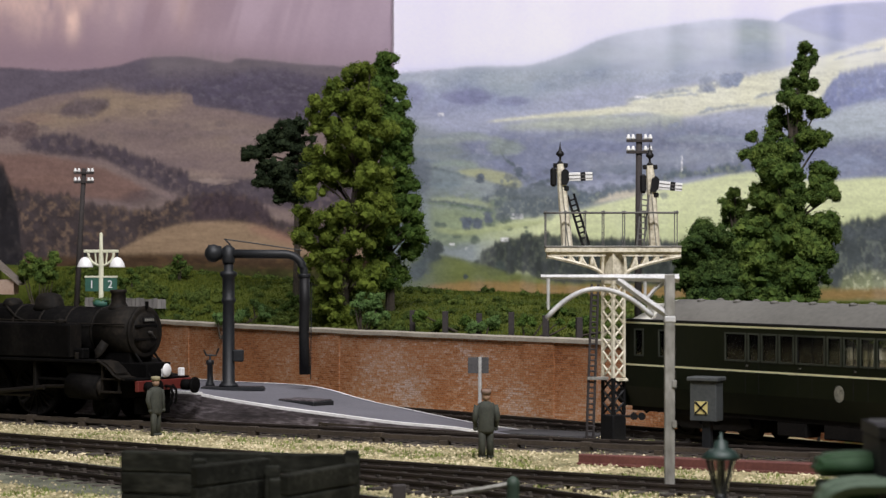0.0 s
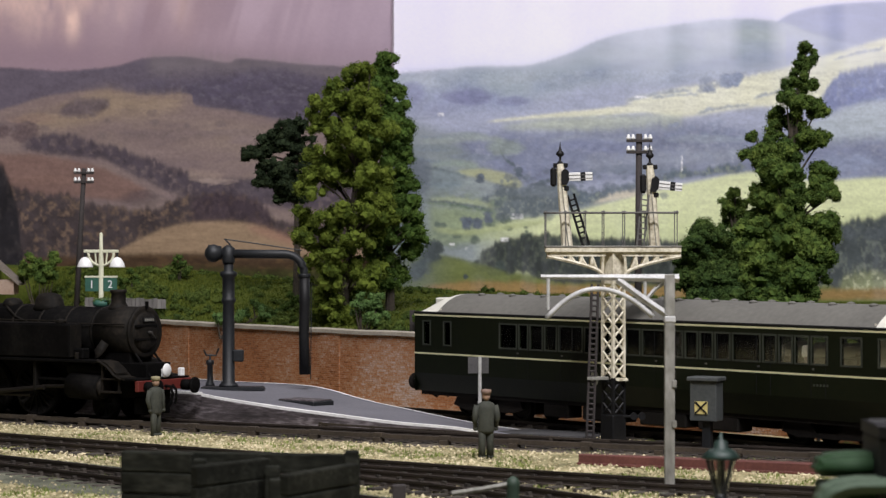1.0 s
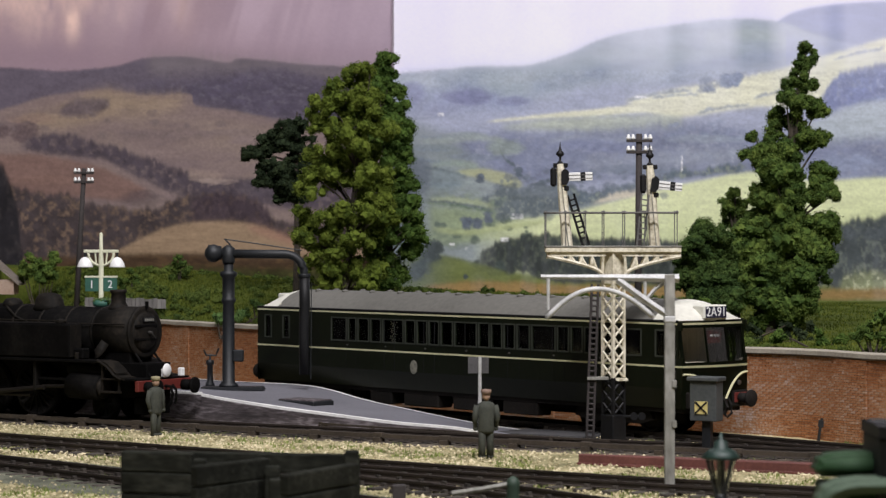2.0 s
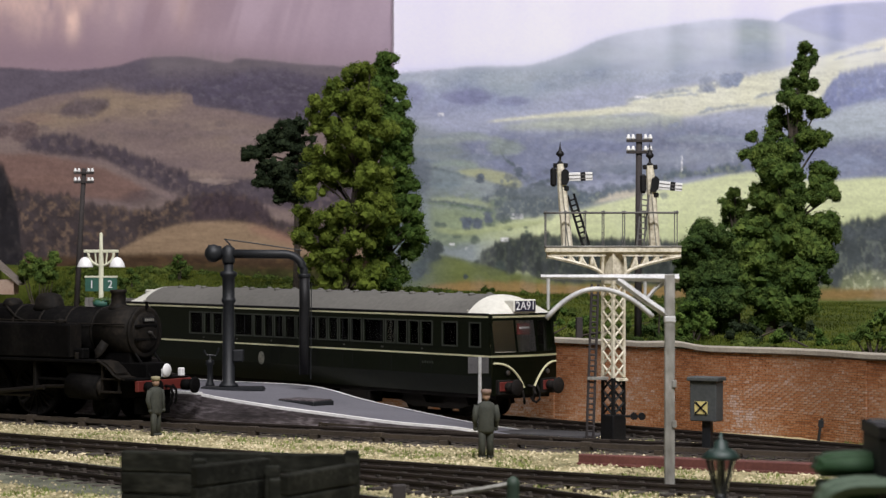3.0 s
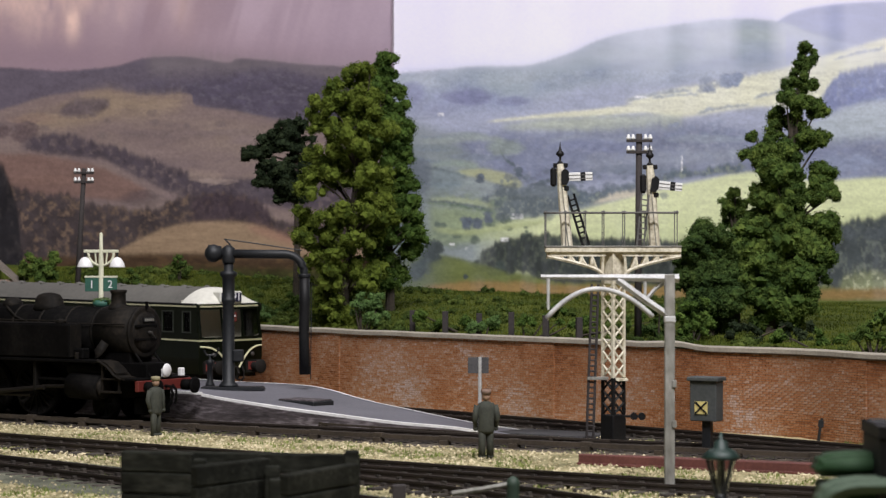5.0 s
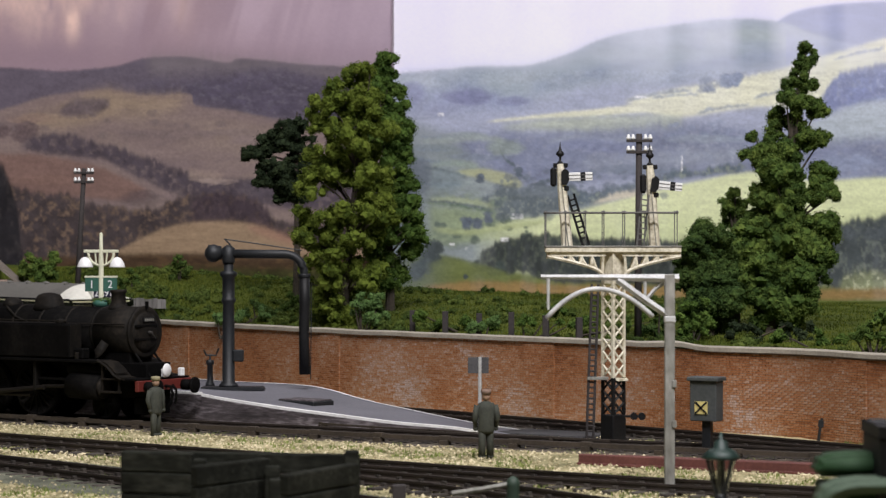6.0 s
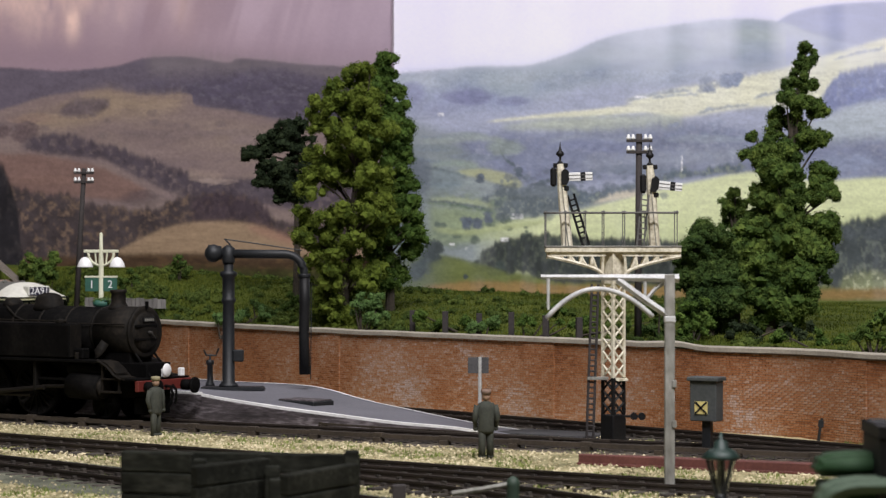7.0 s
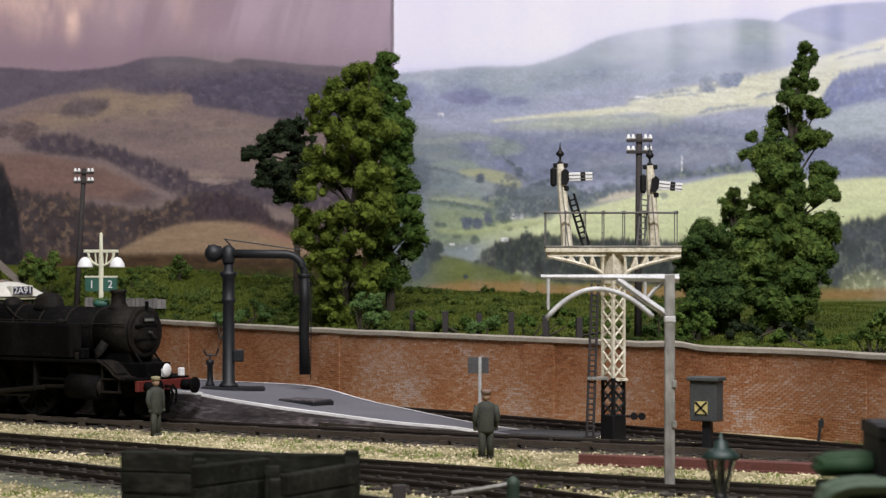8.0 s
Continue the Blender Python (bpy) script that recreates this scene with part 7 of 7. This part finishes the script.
        part("mechanical_lubricator", box(B(), -40 + 8, -38.6 + 8, min(s * 16.6, s * 14.8), max(s * 16.6, s * 14.8), 24.2, 27.0, 0.2), M_RODSTEEL, e)
        part("slide_bar_bracket", box(B(), -55.2, -53.6, min(s * 15.4, s * 9), max(s * 15.4, s * 9), 11, 23, 0.2), M_SMOKEBOX, e)
        part("piston_rod", cyl(B(), (-36, s * 13.2, 13.2), (-52, s * 13.2, 12.6), 0.8, 0.8, 8), M_RODSTEEL, e)
        part("slide_bar", box(B(), -54, -36, s * 13.2 - 1, s * 13.2 + 1, 15.4, 16.4, 0.1), M_ENGINE, e)
        part("connecting_rod", cyl(B(), (-50, s * 14.4, 12.4), (-84, s * 14.4, 9.0), 1.0, 1.0, 8), M_RODSTEEL, e, "dull steel rod")
        part("coupling_rod", cyl(B(), (-58, s * 13.2, 9.0), (-112, s * 13.2, 9.0), 0.9, 0.9, 8), M_RODSTEEL, e)
        for xw, r in ((-22, 6.2), (-58, 11.2), (-84, 11.2), (-110, 11.2), (-136, 6.2), (-154, 6.2)):
            bm = lathe(B(), [(r + 0.7, -1.2), (r, -0.6), (r - 0.05, 1.1), (r - 1.2, 1.2), (r - 1.3, 0.4), (1.8, 0.5), (1.6, 1.5), (0.4, 1.6)], 28, Matrix.Translation((xw, s * 9.0, r)) @ Matrix.Rotation(radians(-90 * s), 4, "X"))
            wheel = part("wheel", bm, M_ENGINE, e, "", True)
            for k in range(10 if r < 8 else 16):
                part("spoke", box(B(), 1.4, r - 1.0, s * 0.7 - 0.35, s * 0.7 + 0.35, -0.35, 0.35, 0, Matrix.Translation((xw, s * 9.2, r)) @ Matrix.Rotation(k * 2 * math.pi / (10 if r < 8 else 16), 4, "Y")), M_ENGINE, wheel)
        buffer = part("buffer", lathe(B(), [(2.2, 0), (2.2, 3.6), (1.3, 3.7), (1.3, 5.6)], 16, Matrix.Translation((0.8, s * 11.6, 13.8)) @ X), M_ENGINE, e, "round black buffer", True)
        part("buffer_head", lathe(B(), [(1, 0), (3.2, 0.1), (3.3, 0.8), (2.6, 1.2)], 18, Matrix.Translation((6.4, s * 11.6, 13.8)) @ X), M_ENGINE, buffer, "", True)
        part("front_stay", cyl(B(), (-9.6, s * 5.8, 27), (-1.0, s * 6.4, 17.4), 0.55, 0.55, 6), M_ENGINE, e)
    part("smokebox_saddle", box(B(), -27, -11, -7, 7, 16, 27, 0.6), M_ENGINE, e)
    part("frames", box(B(), -160, -2, -7.6, 7.6, 9, 23, 0.4), M_ENGINE, e)
    part("front_platform", box(B(), -10, 0.4, -16.6, 16.6, 16.4, 17.3, 0.2), M_ENGINE, e)
    beam = part("buffer_beam", box(B(), -0.6, 1.2, -16.8, 16.8, 12.2, 16.4, 0.2), M_RED, e, "faded red buffer beam")
    part("coupling_hook", tube(B(), [(1.2, 0, 13.8), (4, 0, 13.6), (5.0, 0, 11), (4.2, 0, 7.5), (3.2, 0, 5.8)], 0.7, 6), M_ENGINE, beam)
    for y, z in ((-3.6, 6), (4.6, 6.5)):
        part("hose", tube(B(), [(1.2, y, 14), (3.0, y, 12), (3.2, y, 9), (2.4, y, z)], 0.55, 6), M_ENGINE, beam)
    part("guard_iron", box(B(), -8, -3, -8.6, 8.6, 2.4, 9.4, 0.4), M_ENGINE, e)
    for y in (0.8, 11.4):
        lamp = part("head_lamp", box(B(), -0.8, 1.2, y - 1.2, y + 1.2, 17.2, 20.6, 0.3), M_WHITE, e, "white oil lamp")
        if y < 5:
            part("lamp_disc", lathe(B(), [(2.7, 0), (2.75, 0.2), (2.5, 0.5)], 20, Matrix.Translation((1.2, y, 20.0)) @ X), M_WHITE, lamp, "white disc", True)
    part("upper_lamp_iron", box(B(), -9, -7.6, -0.3, 0.3, axis + 9.6, axis + 12.4), M_ENGINE, e)
    cab = part("cab", box(B(), -136, -112, -17, 17, 24.2, 46, 0.6), M_ENGINE, e, "black enclosed cab")
    part("cab_roof", prism(B(), [(-17.6, 45.6), (-12, 49), (0, 51), (12, 49), (17.6, 45.6)], 27, Matrix.Translation((-110.5, 0, 0)) @ Matrix.Rotation(radians(90), 4, "Z")), M_SMOKEBOX, cab)
    part("bunker", box(B(), -160, -136, -16, 16, 24.2, 41, 0.7), M_ENGINE, e)
    part("rear_beam", box(B(), -161.5, -159.8, -16.8, 16.8, 11, 16.6, 0.2), M_RED, e)


tank_engine()


# ---- lineside and foreground ----
def offset_path(path, o):
    p = np.array(path, float)
    way = np.gradient(p, axis=0)
    way /= np.linalg.norm(way, axis=1)[:, None]
    return p + np.stack([-way[:, 1], way[:, 0]], 1) * o


def rodding(label, path, z, step, r, stool):
    base = thing("point_rodding", 0, 0, 0, 0, label, "rodding")
    part("rod", sweep(B(), path, [(-r, z - r), (r, z - r), (r, z + r), (-r, z + r)]), M_ROD, base)
    for x, y, a in along(path, step, 8):
        bm = box(B(), -stool, stool, -stool, stool, GROUND - 0.6, z - r * 0.6, 0.15)
        box(bm, -stool * 1.25, stool * 1.25, -stool * 0.7, stool * 0.7, z - r * 0.7, z + r * 1.6, 0.2)
        bmesh.ops.transform(bm, matrix=pose(x, y, 0, 0, 0, a + random.uniform(-8, 8)), verts=bm.verts)
        part("stool", bm, M_ROD, base)


front_run = np.array([p for p in offset_path(ENGINE_LINE, -14.2) if -260 < p[0] < 150])
rodding("weathered point rodding on stools beside the siding rail", front_run, -0.4, 28.5, 0.75, 1.7)
back_run = curve_of([(-140, 1046), (-101, 1014), (-69, 989), (-36, 957), (-7, 935), (34, 904), (60, 886)], 30)
rodding("thin signal rodding on stools along the platform foot", back_run, -0.3, 28, 0.4, 0.8)


def spare_rails():
    for k, (x, y, a, length) in enumerate(((46, 825, -25.6, 118), (60, 826, -25.0, 104))):
        ob = thing("spare_girder", x, y, GROUND + 0.2, a, "red-oxide steel girder lying beside the track", "girder", "spare girders beside the track")
        part("beam", box(B(), 0, length, -1.4, 1.4, 0.0, 3.6 - k * 0.5, 0.3), M_REDRAIL, ob)
        part("flange", box(B(), -0.2, length + 0.2, -2.2, 2.2, 0.0, 0.8, 0.1), M_REDRAIL, ob)


spare_rails()


def coal_pen():
    pen = thing("coal_staithe", -50, 572, GROUND, 0, "dark staithe of stacked old sleepers with open bays", "coal staithe")
    top = 21.5 - GROUND

    def panel(name, ax, ay, bx, by, height, rows=5):
        ax, bx, ay, by = ax + 50, bx + 50, ay - 572, by - 572
        way = Vector((bx - ax, by - ay, 0))
        ang = math.degrees(math.atan2(way.y, way.x))
        first = None
        for k in range(rows):
            h = height / rows
            bm = box(B(), 0, way.length, -1.3, 1.3, k * h + 0.12, (k + 1) * h - 0.12, 0.35)
            for v in bm.verts:
                v.co += Vector((0, 0.8 * noise.noise(Vector((v.co.x / 8, k, ax))), 0.6 * noise.noise(Vector((v.co.x / 10, k, by)))))
            bmesh.ops.transform(bm, matrix=pose(ax, ay, 0, 0, 0, ang), verts=bm.verts)
            part("sleeper_plank", bm, M_STAITHE, pen)
        return ang
    panel("back", -78, 597, -20, 585, top)
    panel("front", -77, 589, -59.5, 584, top + 0.6)
    panel("divider", -56.5, 556, -41.5, 577, top)
    panel("divider", -34.5, 536, -20.5, 564, top)
    for x, y, h in ((-58.2, 585.5, -1.2), (-39.8, 572, -1.6), (-21.4, 575, 1.8), (-37.2, 548, -2.2)):
        part("post", box(B(), x + 50 - 1.7, x + 50 + 1.7, y - 572 - 1.6, y - 572 + 1.6, -0.5, top + h, 0.3), M_STAITHE, pen)


coal_pen()


def yard_lamp():
    X = (1276 - 784) * 560 / 4341.9
    l = thing("yard_lamp", X, 560, GROUND, 0, "green cast-iron gas lamp with a tapered lantern", "street lamp")
    M_LAMPGREEN = mat("verdigris_lamp_paint", [(0.006, 0.016, 0.013), (0.018, 0.042, 0.033)], 0.5, 0.1, 4, 0.8, 0.2)
    g = -GROUND
    zt = 73.3 - (766 - 419.7) * 560 / 4341.9
    part("pole", lathe(B(), [(2.0, 0), (1.8, 3), (1.1, 4), (1.0, zt - 16 + g), (1.7, zt - 14.6 + g), (1.2, zt - 14 + g)], 12), M_IRON, l, "", True)
    lantern = thing("lantern", 0, 0, 0)
    lantern.parent = l
    part("roof", lathe(B(), [(4.3, zt - 6.0 + g), (4.5, zt - 5.4 + g), (3.0, zt - 4.0 + g), (1.7, zt - 3.4 + g), (1.5, zt - 2.0 + g), (0.5, zt - 1.4 + g), (0.35, zt + g)], 16), M_LAMPGREEN, lantern, "green lantern cap with a finial", True)
    for k in range(4):
        a = k * math.pi / 2 + 0.5
        part("frame_bar", cyl(B(), (3.9 * math.cos(a), 3.9 * math.sin(a), zt - 6 + g), (1.5 * math.cos(a), 1.5 * math.sin(a), zt - 14 + g), 0.35, 0.35, 6), M_IRON, lantern)
    pane = part("glass", lathe(B(), [(1.3, zt - 14 + g), (3.6, zt - 6 + g)], 8), M_GLASS, lantern)
    pane.visible_shadow = False
    part("burner", cyl(B(), (0, 0, zt - 14 + g), (0, 0, zt - 6 + g), 1.1, 0.9, 8), M_IRON, lantern)


def lorry():
    """A green road lorry in the foreground: rounded bonnet, wing and black cab."""
    M_LORRY = mat("lorry_green", [(0.009, 0.032, 0.009), (0.018, 0.054, 0.017)], 0.7, 0, 20, 2, 0.05, spec=0.3)
    M_PALEGREEN = mat("faded_lorry_green", [(0.042, 0.07, 0.042), (0.085, 0.12, 0.078)], 0.75, 0, 20, 2, 0.05)
    X = (1512 - 784) * 470 / 4341.9
    g = -GROUND
    v = thing("lorry", X, 470, GROUND, 0, "old green lorry with a rounded bonnet and black cab", "lorry")
    h = lambda y: 73.3 - (y - 419.7) * 470 / 4341.9 + g
    w = lambda x: (x - 1500) * 470 / 4341.9
    def rounded(outline, y0, depth):
        bm = prism(B(), [(w(a), h(b)) for a, b in outline], depth, Matrix.Translation((0, y0, 0)))
        bmesh.ops.bevel(bm, geom=bm.edges[:] + bm.verts[:], offset=0.9, segments=3, affect="EDGES")
        return bm
    part("bonnet", rounded([(1437, 846), (1439, 824), (1452, 811), (1488, 806), (1600, 802), (1600, 846)], 1, 11), M_LORRY, v, "green rounded bonnet", True)
    part("wing", rounded([(1424, 896), (1430, 866), (1448, 849), (1490, 841), (1600, 838), (1600, 866), (1508, 868), (1470, 872), (1452, 896)], -8, 9), M_PALEGREEN, v, "pale green curved wing", True)
    part("body", box(B(), w(1446), w(1620), -2, 12, 5, h(858), 0.6), M_LORRY, v)
    cab = part("cab", box(B(), w(1536), w(1640), -7, 14, 4, h(766), 1.0), M_BLACK, v, "black cab")
    part("cab_roof", box(B(), w(1533), w(1644), -8, 15, h(768), h(755), 1.8), M_BLACK, v, "black cab roof")
    for x in (w(1452), w(1620)):
        for y in (-5.5, 11.5):
            wheel = part("wheel", lathe(B(), [(2, -1.6), (5.6, -1.5), (6.0, -0.8), (6.0, 0.8), (5.6, 1.5), (2, 1.6)], 20, Matrix.Translation((x, y, 6)) @ Matrix.Rotation(radians(90), 4, "X")), M_BLACK, v, "black rubber tyre", True)
            part("hub", cyl(B(), (x, y - 1.9, 6), (x, y + 1.9, 6), 1.8, 1.8, 12), M_REDRAIL, wheel)


def yard_bits():
    lever = thing("point_lever", (908 - 784) * 640 / 4341.9, 640, GROUND, 0, "small dark green point lever with a grey rod", "lever")
    g = -GROUND
    h = lambda y: 73.3 - (y - 419.7) * 640 / 4341.9 + g
    part("stand", lathe(B(), [(2.2, 0), (2.0, 3), (1.7, h(862)), (1.9, h(856)), (1.3, h(847)), (0.3, h(843))], 12), mat("lever_green", [(0.015, 0.03, 0.02), (0.03, 0.055, 0.035)], 0.6, 0, 4, 0.8, 0.1), lever, "", True)
    part("rod", tube(B(), [(-16, 0, h(874)), (-8, 0, h(866)), (0, 0, h(856))], 0.75, 6), M_CONCRETE, lever)
    post = thing("short_post", (706 - 784) * 640 / 4341.9, 640, GROUND, 0, "short dark timber post beside the siding", "post")
    part("post", box(B(), -1.8, 1.8, -1.6, 1.6, -0.5, h(858), 0.3), M_TIMBER, post)
    stub = thing("marker_post", 141.5, 921, GROUND, 0, "short dark leaning marker post at the wall foot", "post")
    part("post", tube(B(), [(-0.6, 0, -0.5), (0, 0, 4), (0.8, 0, 8.6)], [0.6, 0.55, 0.5], 6), M_IRON, stub)
    part("head", box(B(), -0.6, 1.4, -0.6, 0.2, 5.2, 8.0, 0.1), M_IRON, stub)


yard_lamp()
lorry()
yard_bits()


# ---- what moves ----
def motions():
    """The railcar runs backwards along the main line and comes to rest. Keys: the plan x of its leading pivot."""
    times = [0.0, 0.5, 1.0, 1.5, 2.0, 2.8, 3.5, 4.0, 4.5, 5.2, 5.8, 6.0, 6.5, 7.0, 7.2, 7.5, 8.0]
    places = [219.0, 185.0, 143.1, 108.5, 74.5, 20.2, -28.2, -59.4, -90.8, -138.5, -181.5, -194.3, -213.4, -233.1, -239.8, -243.3, -243.6]

    def at_time(t):
        i = max(0, min(len(times) - 2, int(np.searchsorted(times, t, side="right")) - 1))
        h = times[i + 1] - times[i]
        f = (t - times[i]) / h
        slope = np.gradient(places, times)
        return ((2 * f ** 3 - 3 * f ** 2 + 1) * places[i] + (f ** 3 - 2 * f ** 2 + f) * h * slope[i]
                + (-2 * f ** 3 + 3 * f ** 2) * places[i + 1] + (f ** 3 - f ** 2) * h * slope[i + 1])

    rows, run, last = [], 0.0, None
    spins = [[] for _ in WHEELSETS]
    for k in range(81):
        t = k / 10
        x0 = at_time(t)
        a = np.array((x0, main_y(x0)))
        x1 = x0 - 130
        for _ in range(12):
            x1 = x0 - (x0 - x1) * 178 / np.hypot(x0 - x1, a[1] - main_y(x1))
        b = np.array((x1, main_y(x1)))
        e = (a - b) / np.linalg.norm(a - b)
        o = a + e * 40
        if last is not None:
            run += float((a - last) @ e)
        last = a
        if k % 2 == 0:
            rows.append((t, pose(o[0] * MM, o[1] * MM, 0, 0, 0, math.degrees(math.atan2(e[1], e[0])))))
        for s, (ws, xw) in zip(spins, WHEELSETS):
            s.append((t, pose(xw * MM, 0, 6.1 * MM, 0, math.degrees(run / 6.1), 0)))
    walk(RAILCAR, rows)
    for s, (ws, xw) in zip(spins, WHEELSETS):
        walk(ws, s)


motions()
